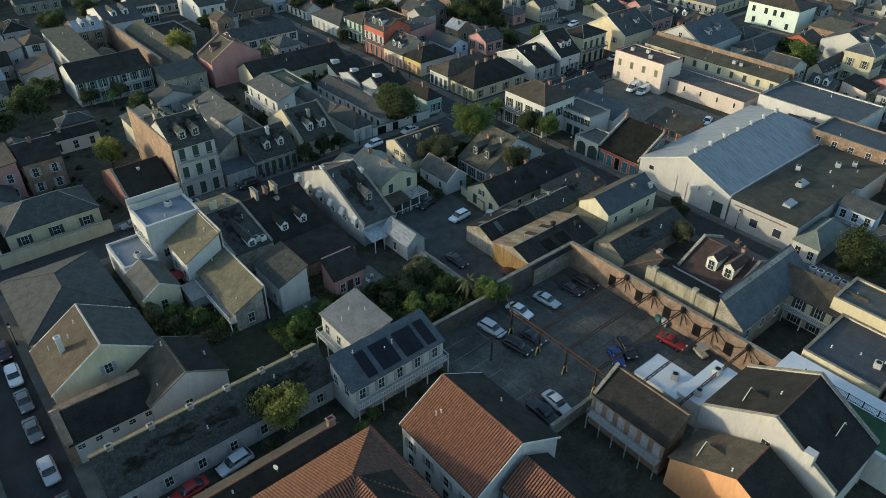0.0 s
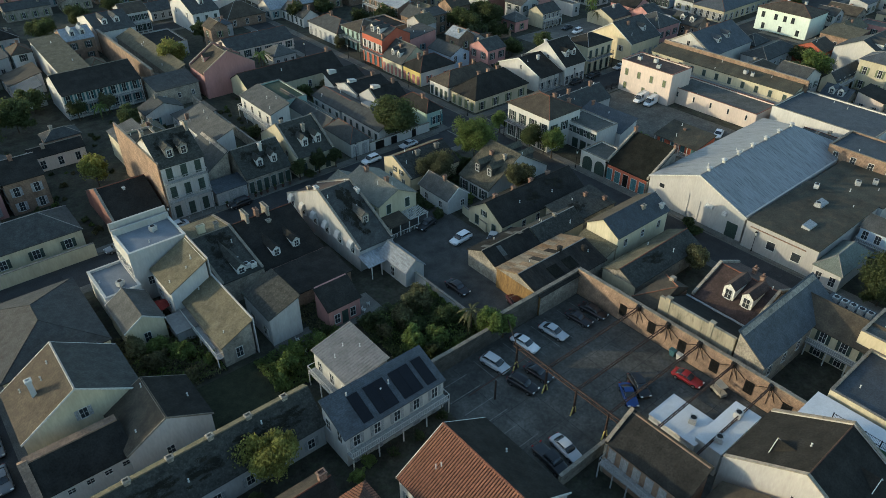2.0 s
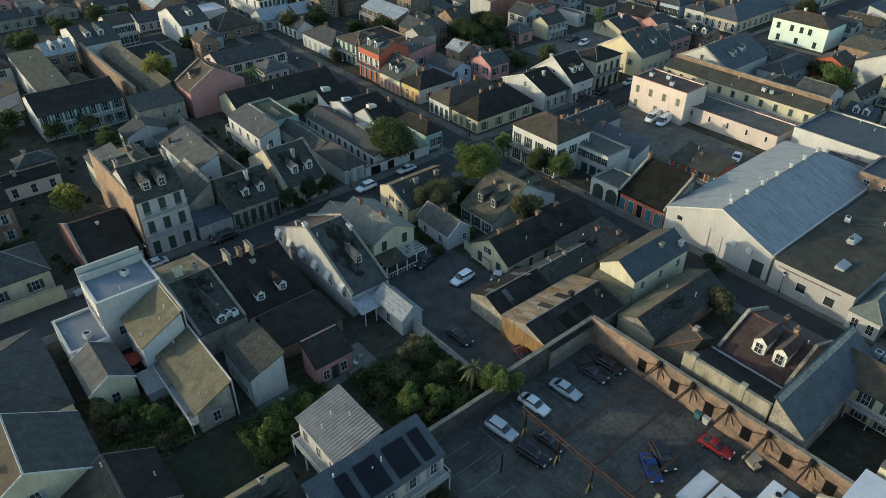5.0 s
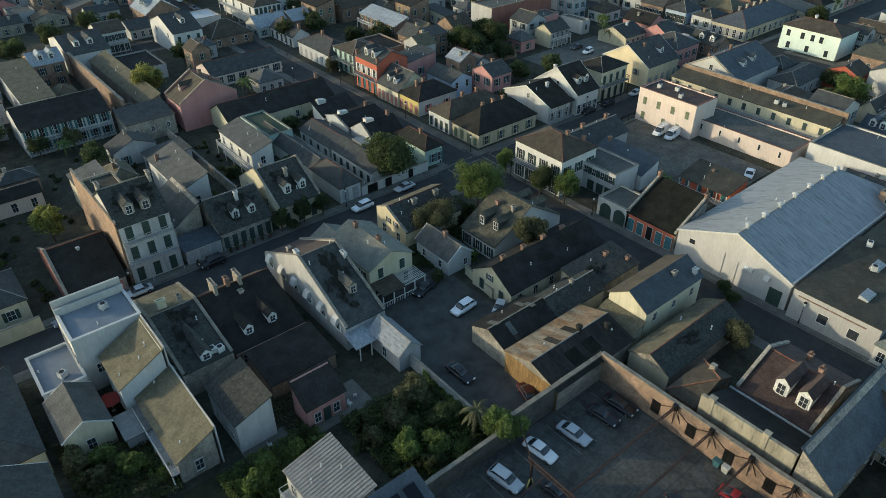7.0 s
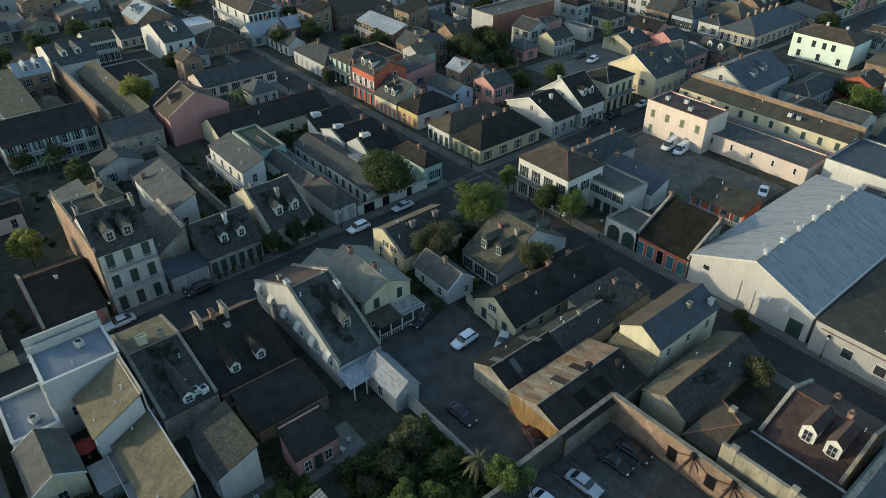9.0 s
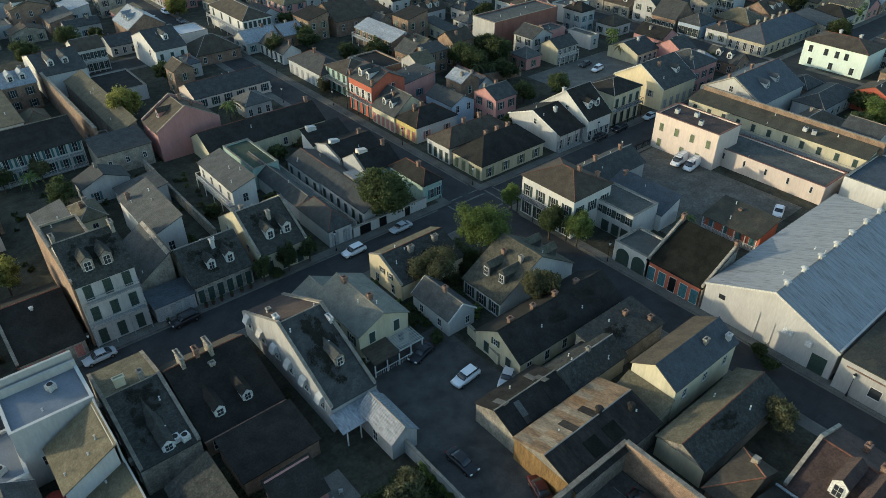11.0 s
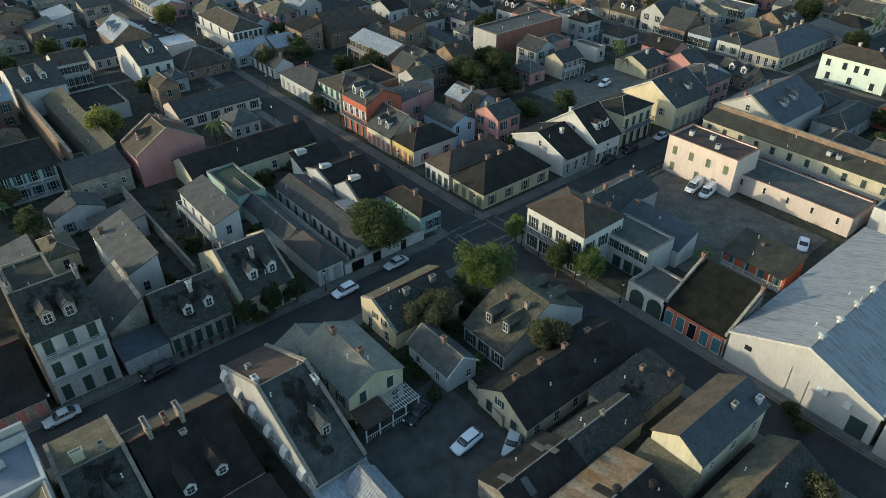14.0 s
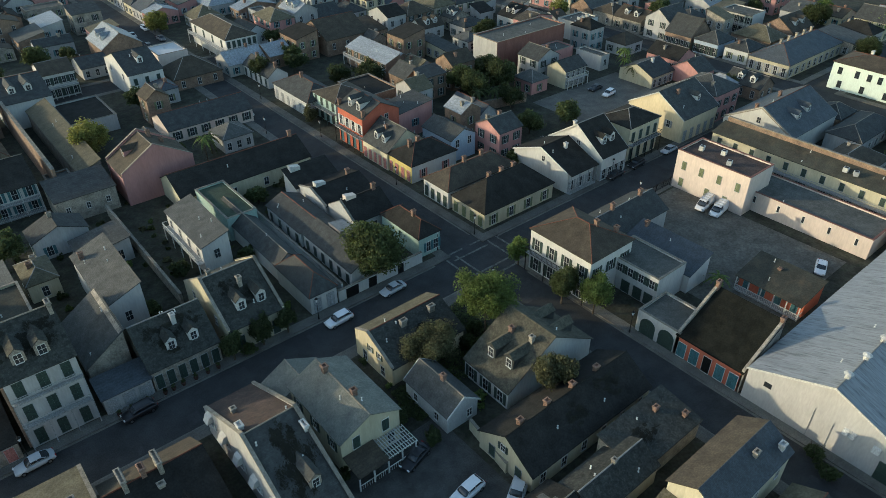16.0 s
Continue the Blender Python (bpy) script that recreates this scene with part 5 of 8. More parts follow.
h = House("pale mint two-storey house with dark windows", 235.0, 246.7, 100.5, 118.2, 7.2, 2.0, 'H', 'x', "palemint", "brown").windows('w', 4, 4.3, 1.0, 1.7, at=[-.75, -.25, .1, .4], fm=trim_dark).windows('w', 3, .8, 1.0, 1.7, fm=trim_dark).chimney(.2, .3, 1.2, .9, .6, W["white"]).chimney(.4, -.3, 1.2, .9, .6, W["white"])
House("small dark-roofed house with a dormer", 206.9, 213.6, 139.9, 149.0, 4.0, 2.6, 'G', 'x', "rose", "slate").dormer('w', 0, .3).windows('s', 2, .8)
House("low hipped house with a pale metal roof", 204.5, 209.5, 130.4, 137.3, 4.0, 2.0, 'H', 'x', "white", "metal")
House("red-walled house with a brown roof", 213.0, 220.8, 85.0, 93.6, 5.0, 2.0, 'G', 'x', "red", "brown").windows('s', 1, 2.0)
h = House("cream galleried range with a slate roof", 196.3, 210.9, 73.2, 77.3, 3.9, 2.0, 'G', 'x', "cream", "slate").gallery('s', 1.1, (2.6,), trim_white, 6, False).windows('s', 5, 2.8, .8, 1.4)
House("two-storey cream house with green shutters", 205.5, 213.2, 64.8, 72.6, 8.4, 2.0, 'H', 'x', "cream", "bluegrey").windows('w', 2, 4.6, 1.0, 2.0, shut=trim_olive).windows('w', 2, .8, 1.0, 2.0, shut=trim_olive).windows('s', 3, 4.6, 1.0, 2.0, shut=trim_olive)
House("slate-roofed house with two dormers", 216, 226, 70, 84, 6.5, 3.5, 'G', 'x', "white", "slate").dormer('s', -.3).dormer('s', .3).windows('s', 4, 1.0)
House("low dark hipped house with white shutters", 197.4, 215.0, 93.6, 101.4, 4.0, 2.0, 'H', 'x', "grey", "slate").windows('s', 5, .8, shut=trim_white)
House("large hall with a blue-grey flat roof and white coping", 163.5, 179.2, 50.4, 73.8, 6.0, 0.0, 'F', 'y', "white", "bluegrey", name="warehouse", category="warehouse")
h = House("brick warehouse with a grey roof", 149.2, 159.3, 36.4, 54.0, 8.0, 0.0, 'F', 'y', "brick", "bluegrey", name="warehouse", category="warehouse").windows('w', 5, 5.2, 1.0, 1.6)
House("low hall with a brown roof between the warehouses", 135.7, 149, 37, 50.5, 5.4, 0, 'F', 'x', "white", "flatbrown", flush=True)
House("low white range with a green hipped roof", 112.5, 123.1, 33.1, 37.7, 3.5, 2.0, 'H', 'x', "white", "slategreen").windows('w', 2, .8)
House("galleried house with a ribbed metal roof", 127.3, 130.5, 30.6, 37.1, 5.0, 1.3, 'S', 'x', "blue", "grey").gallery('w', 1.2, (2.6,), trim_white, 4, False).ribs(.5).windows('w', 3, 2.9)

# ---- round the parking lot ----
House("long house with a blue slate leaning roof", 81.3, 101.6, 29.7, 34.1, 5.1, 3.6, 'S', 'y', "oldwall", "bluegrey").windows('s', 5, 2.5)
h = House("cream courtyard house with galleries and a brown roof", 95.0, 102.1, 20.5, 32.4, 5.0, 2.4, 'G', 'y', "cream", "brown").gallery('w', 1.2, (2.6,), trim_white, 5, False).windows('w', 4, 3.0, .9, 1.7, shut=D).windows('w', 4, .4, .9, 1.8, shut=D)
House("flat-roofed service building with condensers", 100.6, 104.8, 22.6, 31.4, 5.0, 0.0, 'F', 'y', "white", "bluegrey", flush=True)
h = House("brick house with a reddish roof, white dormers and parapets", 89.4, 102.6, 35.9, 45.8, 3.7, 3.0, 'G', 'y', "brick", "darkred", east="redbrown").dormer('w', -.1, .3, 1.8, 2.1).dormer('w', .5, .3, 1.8, 2.1).chimney(.1, -.35, 1.2, .7, .6, chim_mat, 1).chimney(.6, .2, 1.2, .7, .6, chim_mat, 1)
for sg in (-1, 1):
    g = Geo()
    prof = [(-h.w - .1, 0), (h.w + .1, 0), (h.w + .1, h.e + .5), (0, h.e + h.r + .55), (-h.w - .1, h.e + .5)]
    g.hull([(x, sg * h.d - .2, z) for x, z in prof], [(x, sg * h.d + .25, z) for x, z in prof])
    part("fire_wall", g, W["oldwall"], h.root)
h = House("small half-hipped outbuilding with red ridge tiles", 82.2, 90.4, 47.4, 51.4, 3.4, 0, 'F', 'x', "brick", "brown", flush=True)
g = Geo()
g.hull([(-4.5, -2.1, 3.54), (4.5, -2.1, 3.54), (4.5, 2.4, 3.54), (-4.5, 2.4, 3.54)], [(.7, -2.1, 5.5), (.74, -2.1, 5.5), (.74, -2.06, 5.5), (.7, -2.06, 5.5)])
part("hipped_roof", g, R["brown"], h.root)
for x, y in ((-4.5, 2.4), (4.5, 2.4)):
    g = Geo()
    g.tube((x, y, 3.58), (.72, -2.08, 5.55), .1, 6)
    part("hip_tiles", g, R["tile"], h.root, "red hip tiles")
g = Geo()
g.box(2.4, 3.2, -.3, .5, 4.0, 5.2)
part("vent_box", g, coping_mat, h.root)
House("long shed with a black roof and a cream gable", 84.3, 102.4, 52.9, 59.5, 3.5, 1.7, 'G', 'x', "oldwall", "olive", east="moss", ridge=R["clay"]).face('w', W["cream"], 3.4)
House("lean-to porch with a mossy roof and white windows", 86.9, 89.8, 61.4, 68.2, 3.0, 1.4, 'S', 'x', "cream", "olive").windows('w', 3, 1.0, .8, 1.2)
# rust against dark rust: the lit and the shaded slope put into colour
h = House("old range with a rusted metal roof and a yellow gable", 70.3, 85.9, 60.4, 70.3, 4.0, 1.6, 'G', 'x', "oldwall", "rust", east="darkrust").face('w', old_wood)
House("collapsed shed with a patched dark roof", 70.8, 81.3, 70.8, 77.9, 3.5, 1.6, 'G', 'x', "oldwall", "black")
House("white membrane roofed low extension", 64.0, 69.3, 28.7, 35.3, 3.5, 0.0, 'F', 'y', "white", "white", flush=True)
House("white membrane roofed extension", 64.7, 73.7, 25.7, 29.1, 4.2, 0.0, 'F', 'y', "white", "white", flush=True)
House("low terrace building with a white membrane roof", 73.5, 82.6, 4, 22.9, 5.0, 0, 'F', 'x', "white", "white", flush=True)
House("grey flat-roofed building with a lit parapet", 83.5, 95.4, 11.7, 22.0, 5.7, 0.0, 'F', 'y', "cream", "bluegrey")
House("yellow-walled building with a grey roof", 95.5, 103, 2, 24.0, 7.6, 0, 'F', 'x', "yellow", "flat")
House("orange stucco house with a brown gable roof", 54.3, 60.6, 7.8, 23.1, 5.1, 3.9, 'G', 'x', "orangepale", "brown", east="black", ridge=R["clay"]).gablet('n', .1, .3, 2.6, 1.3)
House("house with a terracotta tile slope", 35.7, 42.9, 24.2, 32.1, 6.0, 2.4, 'G', 'y', "white", "pan", east="black").ribs(.34, R["tile"], .19, .12)
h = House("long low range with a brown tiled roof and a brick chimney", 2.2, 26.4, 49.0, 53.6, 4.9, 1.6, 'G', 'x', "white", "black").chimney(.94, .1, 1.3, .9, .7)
# brown over the black roof: sun and shade of its slopes as two colours
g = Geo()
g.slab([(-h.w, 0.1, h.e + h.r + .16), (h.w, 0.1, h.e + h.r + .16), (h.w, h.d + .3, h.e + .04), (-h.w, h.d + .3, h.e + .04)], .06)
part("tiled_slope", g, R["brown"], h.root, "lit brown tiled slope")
House("white house with a ribbed terracotta tile hipped roof", 2.0, 28.6, 33.9, 47.4, 7.6, 3.7, 'H', 'x', "white", "pan").ribs(.34, R["tile"], .19, .12)
House("white wing with a ribbed terracotta tile roof", 16.0, 28.5, 4, 40, 7.56, 3.6, 'G', 'y', "white", "pan", east="black").ribs(.34, R["tile"], .19, .12)
dish = tagged(thing("satellite_dish", 17.6, 50.2, 6.3, -60), "small white satellite dish on a dark roof", "satellite dish")
g = Geo()
g.tube((0, 0, 0), (0, -.12, .1), .12, 12, .34)
part("reflector", g, trim_white, dish, "", pose(0, 0, .45, 25, 0, 0))
g = Geo()
g.tube((0, 0, -.4), (0, 0, .45), .03, 6)
part("mast", g, ac_mat, dish)

# pale boxes for skylights on the row's dark roofs, their sunlight in the colour
for x, y, m in ((97.0, 142.5, W["pink"]), (96.4, 152.3, ac_mat), (95.6, 160.6, ac_mat)):
    q = next(v for v in HOUSES if abs(v.root.location.x - x) < v.w and abs(v.root.location.y - y) < v.d)
    z = q.top(x - q.root.location.x, y - q.root.location.y)
    g = Geo()
    g.hull([(-1.1, -.6, -.3), (1.1, -.6, -.3), (1.1, .6, -.3), (-1.1, .6, -.3)], [(-1.1, -.6, .9), (1.1, -.6, .5), (1.1, .6, .5), (-1.1, .6, .9)])
    part("roof_hatch", g, m, q.root, "pale boxed roof hatch", pose(x - q.root.location.x, y - q.root.location.y, z))

# ---- the west side ----
House("cream hipped house along the cross street", 5.5, 21.4, 126.6, 136.6, 3.9, 3.0, 'H', 'x', "cream", "slate").windows('s', 3, 1.0, 1.1, 1.7, shut=D)
House("white-grey low house beside it", -8, 4, 126, 136, 4.2, 2.4, 'H', 'x', "white", "slate")
House("black-roofed house with pink fire walls", 26.8, 35.6, 124.2, 141.5, 3.0, 4.1, 'G', 'x', "oldwall", "black").firewalls("w", W["oldred"], .2).windows('s', 4, .3, 1.1, 2.2, shut=trim_rose, closed=True).chimney(0, -.2, .5, .4, .4, ac_mat)
House("large low hall under a hipped grey shingle roof", 1.6, 15.6, 93.2, 111.6, 4.3, 2.6, 'H', 'y', "cream", "slate", ridge=R["slate"])
House("low cream house with a grey gable roof", 17.7, 23.4, 93.0, 101, 4.2, 1.8, 'G', 'y', "cream", "grey").windows('s', 1, 1.0).verge()
House("small shed with a pale metal leaning roof", 24.0, 27.0, 90.2, 94.2, 2.4, .5, 'S', 'y', "grey", "zinc")
ob = tagged(thing("parasol", 24.6, 98.6, .16), "faded red garden parasol in a narrow yard", "parasol")
g = Geo()
ring = lambda r, z: [(r * math.cos(math.pi * k / 4), r * math.sin(math.pi * k / 4), z) for k in range(8)]
g.loft([ring(1.5, 2.1), ring(1.5, 2.16), ring(.75, 2.5), ring(.06, 2.75)])
part("canopy", g, material("faded_red_canvas", (0.22, 0.035, 0.03), amount=.2), ob)
g = Geo()
g.loft([ring(.3, 0), ring(.3, .08), ring(.03, .1), ring(.03, 2.2)])
part("pole", g, trim_grey, ob)

# ---- walls and steel round the parking lot ----
lot_wall = garden_wall(79.6, 22.8, 79.6, 60.8, 5.0, W["brick"], 0.5, "long weathered brick wall of the parking lot")
for i in range(6):
    g = Geo()
    g.box(-.65, .65, -.06, .02, 0, 2.1)
    for k in (-1, 0, 1):
        g.box(k * .4 - .03, k * .4 + .03, -.1, -.06, 0, 2.1)
    part("window", g, trim_black, lot_wall, "dark barred window in the brick", pose(2.0 + 5.3 * i, .25, 1.3, 0, 0, 180))
pale_wall = garden_wall(81.6, 34.4, 81.6, 46.8, 6.9, W["streaked"], 0.5, "tall pale plaster wall with dark rain streaks", False)
for y, w, hh in ((3.8, .7, 7.3), (11.0, .8, 7.3)):
    g = Geo(); g.box(y - w / 2, y + w / 2, -.34, .34, 0, hh); g.box(y - w / 2 - .06, y + w / 2 + .06, -.4, .4, hh, hh + .12)
    part("pier", g, W["streaked"], pale_wall)
h = House("low range with a black roof leaning from a tall plaster wall", 81.9, 88.9, 34.5, 46.6, 3.1, 0, 'F', 'y', "oldwall", "black", flush=True)
g = Geo()
g.hull([(-h.w, -h.d, 3.23), (h.w, -h.d, 3.23), (h.w, h.d, 3.23), (-h.w, h.d, 3.23)], [(-h.w, -h.d, 6.5), (h.w, -h.d, 3.4), (h.w, h.d, 3.4), (-h.w, h.d, 6.5)])
part("leaning_roof", g, R["black"], h.root)
g = Geo(); g.box(h.w - .15, h.w + .2, -h.d, h.d, 3.42, 3.6); part("gutter", g, trim_grey, h.root)
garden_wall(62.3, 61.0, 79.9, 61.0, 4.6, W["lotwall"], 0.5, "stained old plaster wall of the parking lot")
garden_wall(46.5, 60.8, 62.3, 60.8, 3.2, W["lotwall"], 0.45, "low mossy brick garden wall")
garden_wall(60.6, 61.2, 60.6, 80.0, 2.4, W["grey"], 0.3, "grey garden wall beside a parking yard")
garden_wall(57.4, 36.8, 49.0, 36.8, 2.2, W["oldwall"], 0.4, "low dark wall at the lot's edge")
garden_wall(80.3, 83.5, 81.5, 91.5, 2.0, W["cream"], 0.3, "low cream yard wall")
iron_fence = tagged(thing("iron_fence", 128, 113.3, .15), "black iron picket fence along a car park", "fence")
for z in (.25, 1.6):
    g = Geo(); g.box(0, 28.4, -.03, .03, z, z + .06); part("rail", g, trim_black, iron_fence)
for i in range(13):
    g = Geo(); g.box(i * 2.36 - .06, i * 2.36 + .06, -.06, .06, 0, 1.95); part("post", g, trim_black, iron_fence)
g = Geo()
for i in range(190):
    g.box(i * .149, i * .149 + .03, -.015, .015, .1, 1.75)
tagged(part("pickets", g, trim_black, iron_fence), kind="stuff")
gate_wall = garden_wall(82.8, 124.9, 99.9, 124.9, 2.3, W["white"], 0.3, "white street wall with dark gates")
for x, w in ((2.6, 2.4), (6.6, 1.6), (12.4, 1.2)):
    g = Geo()
    g.relief([-w / 2, -w / 2 + .1, -.04, .04, w / 2 - .1, w / 2], [.15, .3, 1.0, 1.1, 1.9, 2.05], lambda i, j: .06 if i in (0, 2, 4) or j in (0, 2, 4) else .03)
    part("gate", g, trim_black, gate_wall, "dark boarded double gate", pose(x, -.15, 0))
garden_wall(22, 122.6, 3, 122.6, 2.6, W["cream"], 0.3, "cream street wall with a flat top")
garden_wall(165, 163.5, 146, 168, 2.6, W["brick"], 0.35, "brick garden wall of a yard")
garden_wall(146, 140.5, 186, 140.5, 2.6, W["cream"], 0.35, "pale garden wall behind the houses")
garden_wall(63, 140, 63, 176, 2.6, W["oldwall"], 0.35, "old garden wall between two yards")
garden_wall(84.3, 126, 84.3, 160, 2.4, W["white"], 0.3, "white garden wall between two yards")


def bar(g, a, b, w=0.09):
    g.tube(a, b, w * .8, 4)


def truss(xa, xb, y, z):
    ob = tagged(new("roof_truss"), "rusted steel roof truss still standing over the lot", "truss", "trusses over the lot")
    g = Geo()
    bar(g, (xa, y, z + 0.6), (xb, y, z + 0.6), .1)
    part("top_chord", g, rust_steel, ob)
    g = Geo()
    bar(g, (xa, y, z), (xb, y, z), .1)
    part("bottom_chord", g, rust_steel, ob)
    n = int((xb - xa) / 1.1)
    for i in range(n):
        g = Geo()
        x = xa + (xb - xa) * i / n
        q = xa + (xb - xa) * (i + 1) / n
        bar(g, (x, y, z if i % 2 else z + .6), (q, y, z + .6 if i % 2 else z), .055)
        part("web_bar", g, rust_steel, ob)
    # fan of braces at the wall
    for k in range(5):
        g = Geo()
        bar(g, (xb - .2, y, z + .2), (xb + .05, y - 2.0 + k, 1.4 + abs(k - 2) * .9), .07)
        part("brace", g, rust_steel, ob)
    g = Geo()
    g.box(xb - .45, xb + .1, y - .3, y + .3, z - .1, z + .7)
    part("bearing_box", g, trim_black, ob)


LOT_Y = (54.3, 48.6, 43.4, 38.1, 32.8, 27.4)
for y in LOT_Y[1:]:
    truss(59.1, 79.3, y, 4.4)
girder = tagged(new("girder"), "rusted steel lattice girder on posts over the lot", "girder")
for z in (4.3, 5.0):
    g = Geo()
    bar(g, (59.1, 55, z), (59.1, 34, z), .14)
    part("chord", g, rust_steel, girder)
for i in range(20):
    g = Geo()
    bar(g, (59.1, 55 - i, 4.3 if i % 2 else 5.0), (59.1, 54 - i, 5.0 if i % 2 else 4.3), .07)
    part("lattice_bar", g, rust_steel, girder)
for y in (54.3, 48.6, 43.4, 38.1):
    ob = tagged(thing("steel_post", 59.1, y, .18), "rusted steel post with a yellow painted base", "post", "steel posts of the lot")
    for dx, dy in ((-.16, 0), (.16, 0)):
        g = Geo()
        bar(g, (dx, dy, 0), (dx * .5, dy, 4.4), .12)
        part("upright", g, rust_steel, ob)
    for a in (-1, 1):
        g = Geo()
        bar(g, (a * .55, 0, 0), (a * .12, 0, 1.5), .13)
        part("base_strut", g, W["ochre"], ob, "yellow painted strut")
for y in (52.0,):
    ob = tagged(thing("steel_post", 52.8, y, .18), "rusted steel post with a yellow painted base", "post", "steel posts of the lot")
    g = Geo()
    bar(g, (0, 0, 0), (0, 0, 3.6), .16)
    part("upright", g, rust_steel, ob)
ob = tagged(new("steel_beam"), "thin rusted steel tie beams over the lot", "beam")
for a, b in (((59.1, 52, 4.6), (48, 52, 4.2)), ((59.1, 54.3, 4.6), (63, 60.6, 4.2))):
    g = Geo()
    bar(g, a, b, .1)
    part("tie", g, rust_steel, ob)
# painted bay lines
bays = Geo()
for i in range(8):
    x = 55.5 + i * 3.0
    bays.box(x, x + .12, 53.5, 59.5, .17, .185)
for i in range(6):
    bays.box(47.5, 53, 44 + i * 2.8, 44.12 + i * 2.8, .17, .185)
tagged(new("bay_lines", bays.mesh("bay_lines", material("worn_white_line", (0.15, 0.15, 0.135), amount=0.6, scale=2.0))), "worn white parking bay lines", "road marking", kind="structure")

# turf terrace with an iron fence on the low white roof
g = Geo()
g.box(-2.6, 2.6, -6.2, 6.2, 0, .05)
ob = new("artificial_turf", g.mesh("artificial_turf", material("green_turf", (0.035, 0.075, 0.035), rough=1.0, amount=0.25, fine_amount=0.4)))
ob.matrix_basis = pose(76.6, 12.6, 5.13)
tagged(ob, "green artificial turf laid on a roof terrace", "turf")
ob = tagged(thing("iron_fence", 79.4, 6.4, 5.13, 90), "black iron terrace fence on a white roof", "fence")
for z in (.12, .95):
    g = Geo(); g.box(0, 13.4, -.025, .025, z, z + .05); part("rail", g, trim_black, ob)
for i in range(8):
    g = Geo(); g.box(i * 1.9 - .06, i * 1.9 + .06, -.06, .06, 0, 1.1); part("post", g, trim_black, ob)
for i in range(84):
    if i % 12:
        part("picket", shared("picket_terrace", lambda: (lambda q: (q.box(0, .025, -.012, .012, .15, .95), q.mesh("picket", trim_black))[1])(Geo())), None, ob, "", pose(i * .16, 0, 0))

# ---- solar panels on the slate range ----
SOLAR = PLANS[0]
slope = math.degrees(math.atan2(2.2, SOLAR[3] - SOLAR[2]))
for i, dx in enumerate((3.7, 6.1, 7.6, 10.0, 11.5, 13.7)):
    g = Geo()
    g.box(-.74, .74, -2.0, 2.0, 0, .05)
    ob = thing("solar_panel", SOLAR[0] + dx, SOLAR[2] + 2.2, 5.2 + 2.2 * 2.2 / (SOLAR[3] - SOLAR[2]) + .18)
    ob.matrix_basis = ob.matrix_basis @ pose(0, 0, 0, slope, 0, 0)
    tagged(ob, "black solar panel laid on a slate roof", "solar panel", "solar panels on the slate roof")
    part("dark_glass", g, panel_mat, ob)
    f = Geo()
    for q in ((-.77, -.74, -2.03, 2.03), (.74, .77, -2.03, 2.03), (-.74, .74, -2.03, -2.0), (-.74, .74, 2.0, 2.03)):
        f.box(*q, 0, .07)
    part("frame", f, trim_black, ob)


# ---- cars ----
def rounded(me):
    """The mesh after one step of subdivision, for moulded bodies."""
    ob = new("body_form", me)
    ob.modifiers.new("round", 'SUBSURF').levels = 1
    out = bpy.data.meshes.new_from_object(ob.evaluated_get(bpy.context.evaluated_depsgraph_get()))
    bpy.data.objects.remove(ob)
    out.polygons.foreach_set("use_smooth", [True] * len(out.polygons))
    return out


